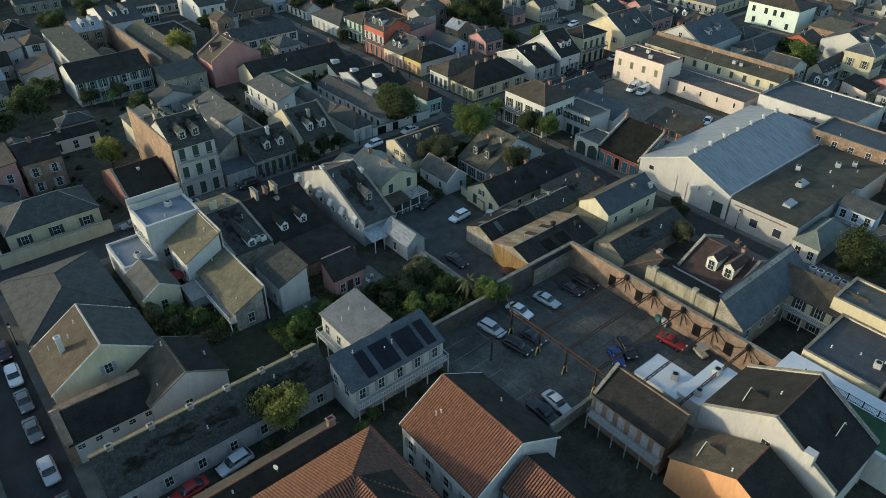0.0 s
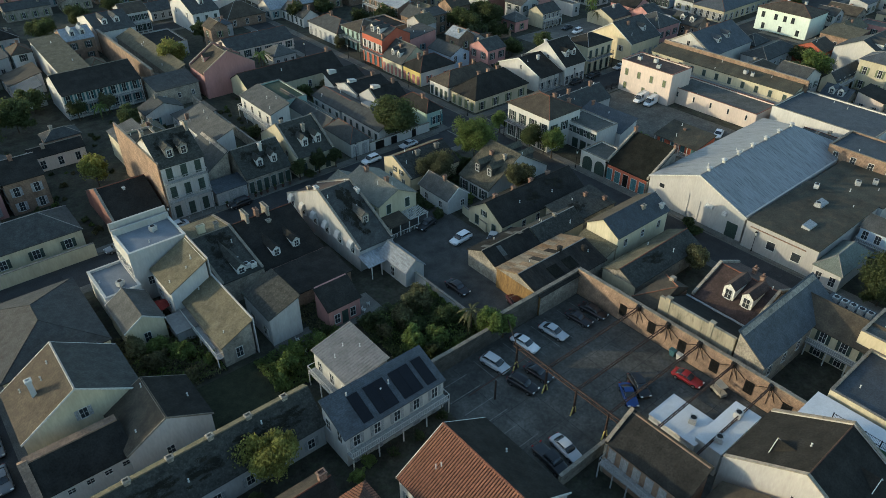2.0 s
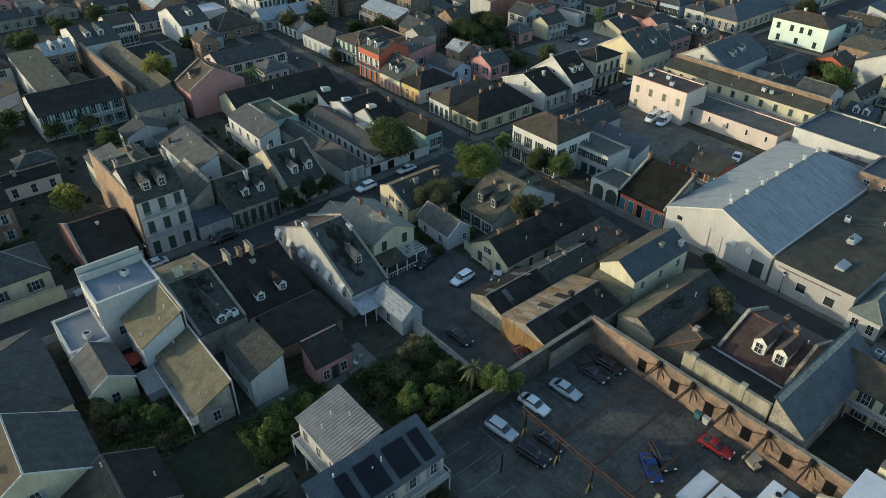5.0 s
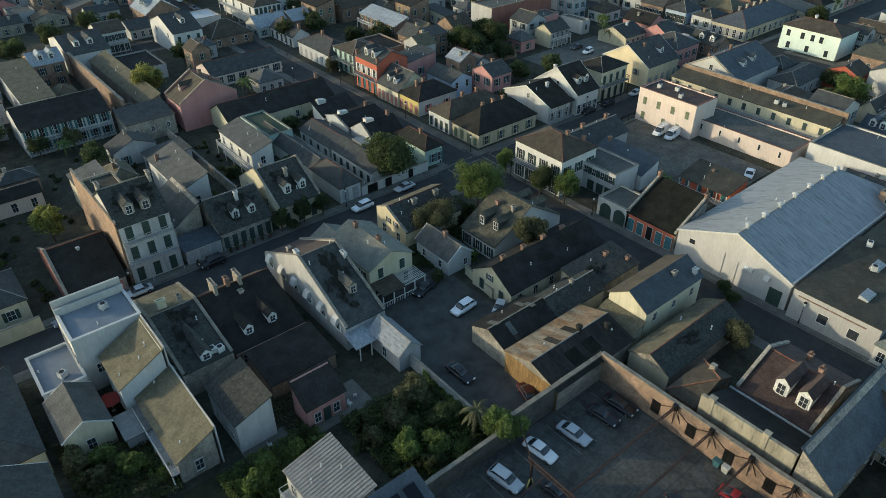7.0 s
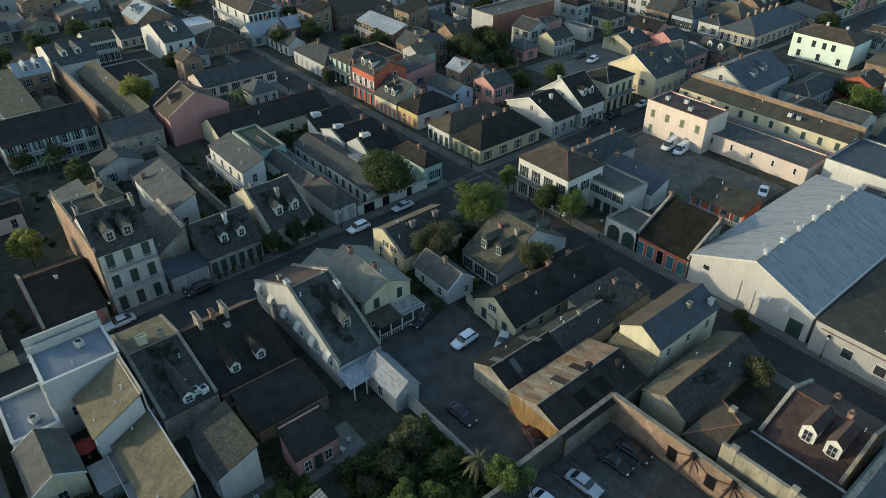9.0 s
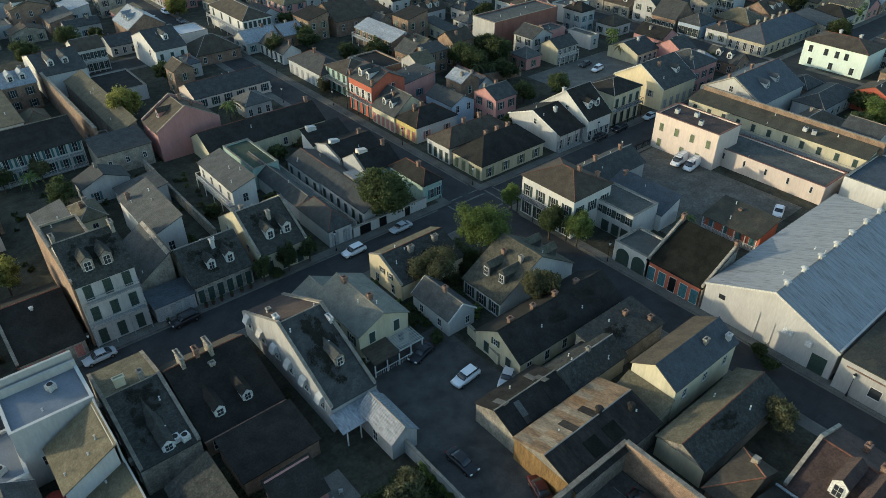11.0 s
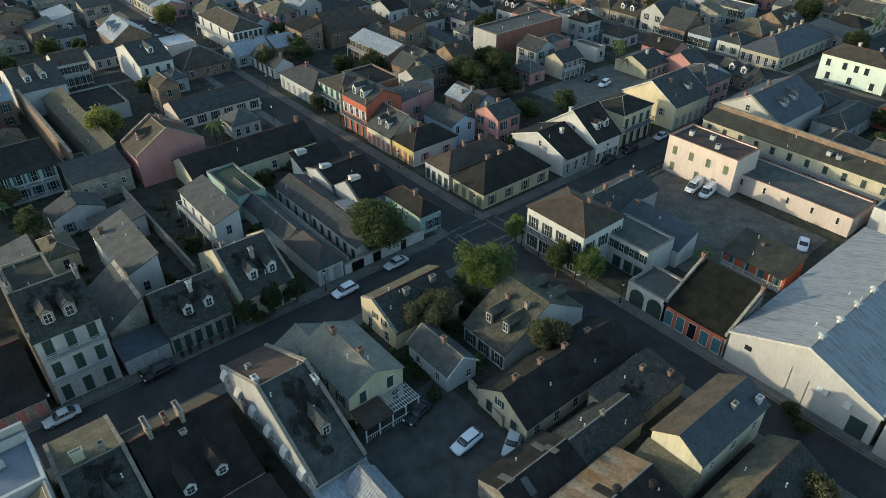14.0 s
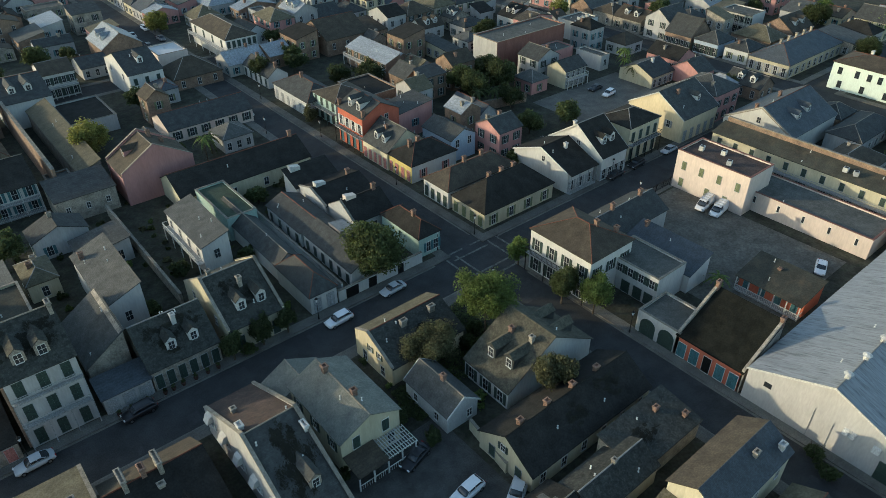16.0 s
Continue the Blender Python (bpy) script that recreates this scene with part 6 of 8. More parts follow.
def car(x, y, rz, kind, paint, state="parked"):
    L, wd, hgt = dict(sedan=(4.7, 1.84, 1.45), suv=(4.6, 1.88, 1.66), van=(5.6, 2.0, 2.15), pickup=(5.5, 1.95, 1.8), coupe=(4.4, 1.82, 1.3))[kind]
    ob = thing("van" if kind == "van" else "pickup_truck" if kind == "pickup" else "car", x, y, .18 if state == "parked" else .02, rz)
    tagged(ob, f"{paint} {dict(sedan='four-door car', suv='sport utility car', van='panel van with a roof rack', pickup='pickup truck', coupe='low two-door car')[kind]} with dark windows, parked", "van" if kind == "van" else "pickup truck" if kind == "pickup" else "car")
    P = PAINT[paint]
    a, b, hw = -L / 2, L / 2, wd / 2
    belt = hgt * .63 if kind != "van" else 1.15
    f0, f1, r1, r0 = dict(sedan=(.27, .42, .68, .88), suv=(.25, .40, .84, .97), van=(.12, .22, .96, .985), pickup=(.24, .34, .58, .63), coupe=(.32, .48, .66, .90))[kind]
    def body():
        g = Geo()
        rear = belt * (1.0 if kind in ("suv", "van") else .72 if kind == "pickup" else .96)
        st = ((0, .80, .40, belt * .62), (.02, .90, .30, belt * .74), (.08, .97, .24, belt * .84), (f0, 1.0, .22, belt * .98), ((f0 + r0) / 2, 1.0, .22, belt), (min(r0, .93), 1.0, .22, max(rear, belt * .9)), (.96, .96, .26, rear * .98), (.99, .90, .32, rear * .92), (1, .82, .42, rear * .80))
        rings = []
        for t, k, lo, hi in st:
            x, q, mid = a + L * t, hw * k, lo + (hi - lo) * .5
            rings.append([(x, -q * .9, lo), (x, -q, lo + .14), (x, -q, mid + .05), (x, -q * .96, hi - .08), (x, -q * .84, hi), (x, q * .84, hi), (x, q * .96, hi - .08), (x, q, mid + .05), (x, q, lo + .14), (x, q * .9, lo)])
        g.loft(rings)
        return rounded(g.mesh("body", P))
    part("body", shared(("body", kind, paint), body), None, ob)
    X = lambda t: a + L * t
    top = hgt - .05
    def cabin():
        g = Geo()
        ring = lambda t, z, q, c: [(X(t), -q, z), (X(t), -q * .6, z + c), (X(t), q * .6, z + c), (X(t), q, z)]
        lo, hi = belt - .1, hw - .09
        rings = [(f0, belt - .03, hi), (f0 * .6 + f1 * .4, belt + (top - belt) * .52, hi - .09), (f1, top, hi - .19), (r1, top, hi - .19), (r0 * .5 + r1 * .5, belt + (top - belt) * .6, hi - .1), (r0, belt - .03, hi)]
        base = [(f0, lo), (f0 * .6 + f1 * .4, lo), (f1, lo), (r1, lo), (r0 * .5 + r1 * .5, lo), (r0, lo)]
        g.loft([[(X(t), -hi, l)] + ring(u, z, q, .02) + [(X(t), hi, l)] for (u, z, q), (t, l) in zip(rings, base)])
        return rounded(g.mesh("glazing", glass))
    part("glazing", shared(("cab", kind), cabin), None, ob, "dark car glazing")
    def roof():
        g = Geo()
        q = hw - .27
        ring = lambda t, o, c: [(X(t), -q - o, top - .03), (X(t), -q - o, top + .015), (X(t), -q * .5, top + c), (X(t), q * .5, top + c), (X(t), q + o, top + .015), (X(t), q + o, top - .03)]
        g.loft([ring(f1 - .012, -.03, .03), ring(f1 + .05, .0, .05), ring((f1 + r1) / 2, .01, .06), ring(r1 - .03, .0, .05), ring(r1 + .01, -.03, .03)])
        for s in (-1, 1):
            for ta, tb, o in ((f0, f1 + .05, 0), (r0, r1 - .03, 0), ((f0 + r0) / 2, (f1 + r1) / 2, .01)):
                u, v, y, z = X(ta), X(tb), s * (hw - .085), belt - .05
                g.hull([(u - .04, y, z), (u + .05, y, z), (u, y - s * .06, z)], [(v, s * (q + o), top - .03), (v, s * (q + o), top + .015), (v + .06, s * (q - .04), top - .01)])
        if kind == "van":
            for s in (-1, 1):
                y = s * (hw - .09)
                g.hull([(X(.42), y - .05, belt - .1), (X(.97), y - .05, belt - .1), (X(.97), y + .05, belt - .1), (X(.42), y + .05, belt - .1)], [(X(.42), y - .05 - s * .15, top - .05), (X(.96), y - .05 - s * .15, top - .05), (X(.96), y + .05 - s * .15, top - .05), (X(.42), y + .05 - s * .15, top - .05)])
        return g.weld().mesh("roof", P)
    part("roof", shared(("roof", kind, paint), roof), None, ob, "painted roof panel with its pillars")
    def tyre():
        g = Geo()
        g.tube((0, -.11, 0), (0, .11, 0), .33, 14)
        return g.mesh("tyre", tyre_mat)
    def rim():
        g = Geo()
        g.tube((0, -.125, 0), (0, .125, 0), .2, 10)
        return g.mesh("rim", rim_mat)
    for wx in (a + .85, b - .85):
        for s in (-1, 1):
            t = part("wheel", shared("tyre", tyre), None, ob, "", pose(wx, s * (hw - .1), .33))
            part("rim", shared("rim", rim), None, t)
    for s in (-1, 1):
        g = shared(("hl",), lambda: (lambda q: (q.box(-.04, .12, -.17, .17, -.07, .07), q.mesh("headlight", lamp_clear))[1])(Geo()))
        part("headlight", g, None, ob, "", pose(a + .03, s * (hw - .3), belt * .72))
        g = shared(("tl",), lambda: (lambda q: (q.box(-.1, .03, -.15, .15, -.08, .08), q.mesh("tail_light", lamp_red))[1])(Geo()))
        part("tail_light", g, None, ob, "", pose(b - .01, s * (hw - .28), belt * .78))
    if kind == "van":
        g = Geo()
        for i in range(4):
            g.box(X(.3) + i * 1.0, X(.3) + i * 1.0 + .06, -hw + .15, hw - .15, hgt + .05, hgt + .14)
        for s in (-1, 1):
            g.box(X(.28), X(.9), s * .7 - .03, s * .7 + .03, hgt, hgt + .1)
        part("roof_rack", g, ac_mat, ob)
    return ob


S = "street"
for x, y, rz, kind, paint, st in (
        (-1.8, 92.6, 88, "suv", "white", S), (-1.9, 86.6, 90, "sedan", "grey", S), (-2.3, 80.4, 90, "sedan", "grey", S), (-2.5, 72.2, 90, "suv", "silver", S), (-2.2, 65.4, 90, "sedan", "black", S), (-1.8, 99.2, 90, "sedan", "maroon", S),
        (63.6, 56.9, 96, "sedan", "white", "parked"), (68.9, 56.0, 96, "sedan", "silver", "parked"), (74.3, 55.6, 96, "coupe", "black", "parked"), (77.4, 55.3, 96, "sedan", "black", "parked"),
        (57.2, 56.6, 98, "suv", "silver", "parked"), (57.4, 51.2, 100, "suv", "black", "parked"), (60.8, 51.4, 96, "coupe", "black", "parked"),
        (67.2, 40.5, 55, "coupe", "blue", "parked"), (69.6, 40.6, 62, "suv", "black", "parked"), (76.2, 37.2, 95, "coupe", "red", "parked"),
        (53.7, 39.9, 85, "sedan", "silver", "parked"), (50.9, 39.9, 85, "pickup", "black", "parked"),
        (74.7, 84.3, 5, "suv", "white", "parked"), (73.0, 92.2, 15, "sedan", "black", "parked"), (64.8, 73.7, 92, "sedan", "black", "parked"), (79.4, 80.6, 30, "pickup", "silver", "parked"), (69.2, 64.4, 70, "sedan", "maroon", "parked"),
        (80.1, 120.7, 3, "suv", "white", S), (91.2, 121.6, 3, "sedan", "silver", S), (49.4, 122.0, 3, "suv", "black", S), (36.4, 122.0, 2, "sedan", "silver", S), (25.5, 122.0, 2, "sedan", "grey", S),
        (154.0, 103.6, 8, "van", "white", "parked"), (154.2, 100.6, 8, "van", "white", "parked"), (150.5, 123.0, 2, "sedan", "black", S), (157.9, 123.0, 2, "suv", "black", S), (169.2, 122.6, 2, "sedan", "silver", S),
        (150.7, 78.9, 20, "sedan", "white", "parked"), (141.6, 107.8, 60, "sedan", "silver", "parked"), (144.6, 111.0, 10, "pickup", "maroon", "parked"),
        (15.6, 58.6, 5, "suv", "silver", "parked"), (9.6, 58.4, 4, "sedan", "red", "parked"),
        (106.0, 203.2, 88, "sedan", "white", S), (184.7, 152.3, 10, "suv", "white", "parked"), (185.2, 157.2, 5, "sedan", "black", "parked"), (106.0, 262, 90, "sedan", "grey", S), (106.0, 270, 90, "suv", "black", S), (106, 285, 90, "sedan", "silver", S), (112, 276, 90, "sedan", "grey", S), (112, 290, 90, "suv", "white", S)):
    car(x, y, rz, kind, paint, st)
ob = tagged(thing("golf_cart", 77.4, 33.0, .18, 70), "small golf cart with a beige roof beside a brick wall", "golf cart")
g = Geo(); g.box(-1.1, 1.1, -.55, .55, .3, .75); part("body", g, PAINT["tan"], ob)
g = Geo(); g.box(-.9, .8, -.6, .6, 1.75, 1.82); part("roof", g, PAINT["tan"], ob)
for px, py in ((-.8, -.5), (-.8, .5), (.7, -.5), (.7, .5)):
    g = Geo(); g.tube((px, py, .7), (px, py, 1.76), .03, 5); part("post", g, trim_black, ob)
    g = Geo(); g.tube((px, py - .08, .25), (px, py + .08, .25), .25, 12); part("wheel", g, tyre_mat, ob)
for x, y, mat, lab in ((79.0, 41.6, trim_blue, "blue-green plastic bin against a brick wall"), (79.0, 40.4, ac_mat, "grey metal bin against a brick wall")):
    ob = tagged(thing("bin", x, y, .18), lab, "bin")
    g = Geo(); g.hull([(-.3, -.35, 0), (.3, -.35, 0), (.3, .35, 0), (-.3, .35, 0)], [(-.4, -.45, 1.0), (.4, -.45, 1.0), (.4, .45, 1.0), (-.4, .45, 1.0)]); part("body", g, mat, ob)
    g = Geo(); g.box(-.45, .45, -.5, .5, 1.0, 1.1); part("lid", g, mat, ob)


# ---- plants ----
def leaf_mesh(name, seed, lumps, n, size, mat, spread=1.0, squash=0.8):
    """A crown of unit radius: leaf clumps scattered over uneven lobes, with gaps between."""
    rng = np.random.default_rng(seed)
    c = rng.normal(size=(lumps, 3))
    c /= np.linalg.norm(c, axis=1)[:, None]
    a = np.arctan2(c[:, 1], c[:, 0])
    uneven = .78 + .2 * np.sin(2 * a + seed) + .14 * np.sin(3 * a + 2 * seed) + .1 * np.sin(5 * a + 3 * seed)
    c *= ((.25 + .75 * rng.random(lumps)) ** .6 * .8 * spread * uneven)[:, None]
    c[:, 2] *= squash
    rad = .13 + .2 * rng.random(lumps) ** 1.5
    k = rng.integers(0, lumps, n)
    d = rng.normal(size=(n, 3))
    d /= np.linalg.norm(d, axis=1)[:, None]
    p = c[k] + d * (rad[k] * (.45 + .75 * rng.random(n) ** 1.4))[:, None]
    u = rng.normal(size=(n, 3))
    nrm = d + .9 * rng.normal(size=(n, 3))
    u -= nrm * (np.sum(u * nrm, 1) / np.sum(nrm * nrm, 1))[:, None]
    u /= np.linalg.norm(u, axis=1)[:, None]
    v = np.cross(nrm, u)
    v /= np.linalg.norm(v, axis=1)[:, None]
    s = size * (.6 + .8 * rng.random(n))[:, None]
    V = np.stack([p - u * s, p - v * s * .55, p + u * s, p + v * s * .55], 1).reshape(-1, 3)
    me = bpy.data.meshes.new(name)
    me.from_pydata(V.tolist(), [], [(4 * i, 4 * i + 1, 4 * i + 2, 4 * i + 3) for i in range(n)])
    me.materials.append(mat)
    return me


def trunk_mesh(seed, h):
    rng = random.Random(seed)
    g = Geo()
    g.tube((0, 0, -.2), (.05, 0, h), .16, 8, .11)
    for i in range(6):
        a = i * 1.05 + rng.random()
        q = (math.cos(a) * (.7 + .5 * rng.random()), math.sin(a) * (.7 + .5 * rng.random()), h + .8 + rng.random())
        g.tube((.05, 0, h - .1 - .1 * i), q, .08, 6, .03)
    return g


LEAVES = dict(a=leaf_a, b=leaf_b, c=leaf_c, d=leaf_d)
def thicket(x0, x1, y0, y1, height, leaf, n, seed, name="undergrowth", label="dense dark undergrowth filling a walled garden"):
    """Overgrown ground: leaves heaped to an uneven height."""
    rng = np.random.default_rng(seed)
    x, y = rng.uniform(x0, x1, n), rng.uniform(y0, y1, n)
    hill = .5 + .3 * np.sin(x * 1.1 + seed) * np.sin(y * .9 + 2 * seed) + .25 * np.sin(x * 2.3 + y * 1.7 + seed) * np.sin(y * 2.1 - x)
    z = .2 + height * np.clip(hill, .04, 1) * rng.random(n) ** .4
    p = np.stack([x, y, z], 1)
    u, v = rng.normal(size=(n, 3)), rng.normal(size=(n, 3))
    v[:, 2] *= .4
    u, v = [q / np.linalg.norm(q, axis=1)[:, None] for q in (u, v)]
    s = (.1 + .14 * rng.random(n))[:, None]
    V = np.stack([p - u * s, p - v * s * .6, p + u * s, p + v * s * .6], 1).reshape(-1, 3)
    me = bpy.data.meshes.new(name)
    me.from_pydata(V.tolist(), [], [(4 * i, 4 * i + 1, 4 * i + 2, 4 * i + 3) for i in range(n)])
    me.materials.append(LEAVES[leaf])
    return tagged(new(name, me), label, name, kind="stuff")


SIZES = (1.6, 2.4, 3.2, 4.2)


def tree(x, y, zc, r, leaf, seed=0, tall=1.0, name="tree", label="", lobes=1.0):
    """zc is the height of the crown's middle, r its radius."""
    ob = thing(name, x, y, .15, (seed * 77) % 360)
    words = dict(a="dark green", b="yellow-green", c="fresh green", d="brownish green")[leaf]
    tagged(ob, label or (f"{words} leafy {'shrub in a yard' if name == 'shrub' else 'tree with a dense uneven crown'}"), name)
    q = min(SIZES, key=lambda v: abs(v - r))
    near = math.hypot(x - 60, y - 70) < 75
    n = int({1.6: 3600, 2.4: 6800, 3.2: 11000, 4.2: 16000}[q] * (2 if lobes < .8 else 1) * (1.7 if near else .6))
    me = shared(("crown", q, leaf, seed % 3, lobes, near), lambda: leaf_mesh("crown", 11 + seed % 3, 34 + 10 * int(q), n, (.125 if near else .2) / q, LEAVES[leaf], lobes))
    m = pose(0, 0, zc) @ Matrix.Diagonal((r * 1.22, r * 1.22, r * tall * 1.22, 1))
    part("crown", me, None, ob, "", m)
    part("trunk", trunk_mesh(seed, max(.5, zc - r * .55)), bark, ob)
    return ob


def palm(x, y, h, r, seed=0, leaf="c"):
    rng = random.Random(seed)
    ob = tagged(thing("palm", x, y, .15, seed * 50), "palm with arching green fronds above a thin trunk", "palm")
    g = Geo()
    g.tube((0, 0, -.2), (.1, .05, h), .17, 8, .13)
    part("trunk", g, bark, ob)
    for i in range(13):
        g = Geo()
        a = i * 2.4 + rng.random() * .3
        lift = .9 - 1.1 * (i / 13)
        prev = Vector((.1, .05, h))
        d = Vector((math.cos(a), math.sin(a), 0))
        side = Vector((-d.y, d.x, 0))
        for k in range(1, 9):
            t = k / 8
            c = Vector((.1, .05, h)) + d * r * t + Vector((0, 0, r * (lift * t - 1.05 * t * t)))
            wd = .42 * r * .35 * math.sin(math.pi * min(.97, t * .85 + .12))
            for s in (-1, 1):
                g.poly([prev, c, c + side * s * wd + d * .1 + Vector((0, 0, -wd * .5)), prev + side * s * wd * .35 + Vector((0, 0, -wd * .1))])
            prev = c
        part("frond", g, LEAVES[leaf], ob)
    return ob


for i, (x, y, zc, r, leaf, tall) in enumerate((
        (91.0, 126.4, 6.0, 6.7, 'a', .9), (95.0, 103.4, 8.3, 4.6, 'c', 1.0), (85.5, 103.8, 4.6, 4.1, 'd', .75), (92.8, 88.2, 6.2, 2.8, 'd', 1.05), (110.1, 101.5, 4.5, 2.5, 'a', 1.1), (112.0, 96.5, 4.5, 3.2, 'c', .95), (112.4, 113.6, 3.5, 2.1, 'c', 1.1),
        (68.1, 201.0, 6.0, 5.0, 'b', .95), (154.5, 171.9, 5.5, 4.2, 'a', .9), (163.1, 171.6, 6.0, 4.6, 'a', 1.0), (159.4, 163.5, 3.6, 3.2, 'a', .8), (23.4, 59.2, 4.9, 3.5, 'b', 1.05), (30.0, 145.8, 5.5, 3.3, 'b', 1.0),
        (23.9, 186.0, 5.0, 5.0, 'a', .9), (14, 176, 5.0, 4.5, 'a', .9), (30, 196, 4.0, 3.5, 'a', .9), (69.9, 206.4, 4.0, 3.4, 'a', .9), (99.7, 52.3, 3.0, 2.6, 'd', 1.0), (114.0, 27.3, 5.0, 5.2, 'a', .95), (206.5, 84.2, 4.0, 4.6, 'c', .8), (212, 90, 3.5, 3.4, 'a', .8), (200, 86, 3.0, 3, 'a', .8),
        (114.0, 281.5, 4.5, 4.0, 'b', .95), (130.3, 222.1, 3.2, 3.4, 'a', .8), (141.7, 200.5, 3.0, 4.2, 'a', .8), (136, 207, 2.8, 3.2, 'a', .8), (162.8, 147.4, 3.4, 3.6, 'a', .85), (153.1, 152.1, 2.4, 2.4, 'a', .8), (210.7, 133.5, 3.0, 2.6, 'a', .8),
        (282.7, 144.9, 5.0, 4.6, 'a', .9), (287.7, 128.2, 5.0, 4.8, 'c', .9), (155.4, 178, 5.0, 4.2, 'a', .9), (166, 178, 5.2, 4.2, 'a', .9), (44.5, 184.4, 3.4, 2.4, 'd', .9), (37.3, 184.5, 3.4, 2.2, 'a', .9), (76.5, 144.1, 2.2, 1.8, 'a', .9), (60, 100.2, 2.0, 1.4, 'a', 1), (63.8, 123.4, 3.2, 1.9, 'a', 1), (68.6, 123.5, 3.4, 2.3, 'a', 1), (72.8, 123.6, 3.0, 1.8, 'a', 1),
        (120, 222, 4.2, 3.6, 'a', .9), (86, 222, 4, 3.5, 'a', .9), (45, 170, 4, 3.2, 'a', .9), (60, 262, 4.5, 4.2, 'a', .9), (48, 254, 4.5, 4.4, 'a', .9), (74, 270, 4.5, 4.0, 'a', .9), (250, 184, 4.5, 4, 'a', .9), (262, 120, 4.5, 4.4, 'a', .9), (190, 206, 4.5, 4, 'a', .9), (224, 206, 4.5, 4, 'b', .9))):
    tree(x, y, zc, r, leaf, i, tall * (1.1 if i == 0 else 1), lobes=.7 if i == 0 else 1.0)
for i, (x, y, zc, r, leaf) in enumerate((
        (18.0, 91.4, 2.4, 1.7, 'd'), (23.2, 86.7, 2.0, 1.7, 'c'), (19.6, 87.6, 1.6, 1.9, 'd'), (21.0, 90.4, 1.8, 1.7, 'c'), (26, 83.5, 1.2, 1.3, 'c'), (22.5, 82, 1.2, 1.3, 'd'),
        (56.4, 73.6, 3.0, 2.5, 'd'), (52.2, 72.2, 2.2, 2.0, 'd'), (48.3, 71.5, 2.0, 1.3, 'd'), (50.2, 67.0, 2.2, 2.1, 'c'), (53.4, 65.2, 2.4, 1.8, 'c'), (51.6, 63.6, 1.8, 1.5, 'a'), (48.4, 74.6, 1.8, 2.0, 'a'), (57.6, 68.6, 1.8, 2.1, 'a'), (55.4, 62.8, 1.5, 1.4, 'c'), (53.0, 69.6, 1.5, 1.8, 'a'),
        (33.5, 74.4, 2.0, 1.9, 'c'), (36.0, 76.6, 1.8, 1.6, 'c'), (39.7, 76.4, 1.4, 1.3, 'c'), (31.3, 72.0, 1.6, 1.5, 'c'), (42, 78, 1.2, 1.1, 'a'), (61.0, 61.8, 3.7, 2.3, 'c'), (62.4, 60.4, 3.2, 1.9, 'c'),
        (94.4, 105.5, 1.2, 1.4, 'a'), (91.5, 103.4, 1.2, 1.3, 'a'), (83.0, 110.5, 1.3, 1.6, 'd'), (76.6, 93.0, 1.2, 1.3, 'a'), (75.5, 98.2, 1.3, 1.4, 'a'), (64.8, 95.6, .9, .9, 'a'), (109.4, 58, 1.2, 1.3, 'a'), (111.2, 60.5, 1.1, 1.3, 'a'),
        (70, 128.5, 1.2, 1.3, 'a'), (66, 123.2, 1.0, 1.2, 'a'), (58, 141, 1.6, 1.8, 'a'), (66, 148, 1.6, 1.8, 'a'), (88, 156, 1.6, 1.6, 'a'), (95, 163.5, 1.6, 1.7, 'd'), (87, 163, 1.6, 1.6, 'a'), (47, 160, 1.6, 1.8, 'a'), (28, 62, 1.2, 1.2, 'c'), (20, 57.8, 1.0, 1.1, 'a'), (36.5, 53.3, .9, .8, 'a'), (40.5, 53.2, .9, .8, 'a'), (33.2, 54.0, 1.0, 1.0, 'c'), (31, 53.0, 1.0, 1.1, 'c'), (45, 54, .8, .8, 'a'))):
    tree(x, y, zc, r, leaf, i, .95, "shrub")
for i, (x, y, hh, r, leaf) in enumerate(((59.6, 64.6, 4.2, 2.5, 'd'), (89.7, 188.2, 4.2, 3.0, 'a'), (204.7, 163.5, 5.0, 2.8, 'c'), (197.6, 155.0, 4.0, 2.4, 'd'), (193.1, 59.7, 3.2, 2.6, 'c'), (131.8, 87.4, 3.0, 2.4, 'c'), (152, 168, 5, 3, 'a'), (157, 167, 4.5, 3, 'a'), (42, 182, 3.5, 2.5, 'c'), (201, 160, 4.2, 2.4, 'c'))):
    palm(x, y, hh, r, i, leaf)
def creeper(q, x, y, rx, ry, seed):
    """A mat of dead creeper on a roof slope; x, y as fractions of the half-widths."""
    px, py = x * q.w, y * q.d
    e = .3
    tilt = math.degrees(math.atan2(q.top(px, py + e) - q.top(px, py - e), 2 * e))
    roll = math.degrees(math.atan2(q.top(px + e, py) - q.top(px - e, py), 2 * e))
    ob = tagged(thing("creeper", q.root.location.x + px, q.root.location.y + py, q.top(px, py)), "dark mat of moss and creeper on a slate roof", "creeper")
    me = shared(("mat", seed), lambda: leaf_mesh("foliage", 90 + seed, 34, 3200, .05, leaf_dead, 1.6))
    part("foliage", me, None, ob, "", pose(0, 0, .03, tilt, -roll, 0) @ Matrix.Diagonal((rx, ry, .16, 1)))


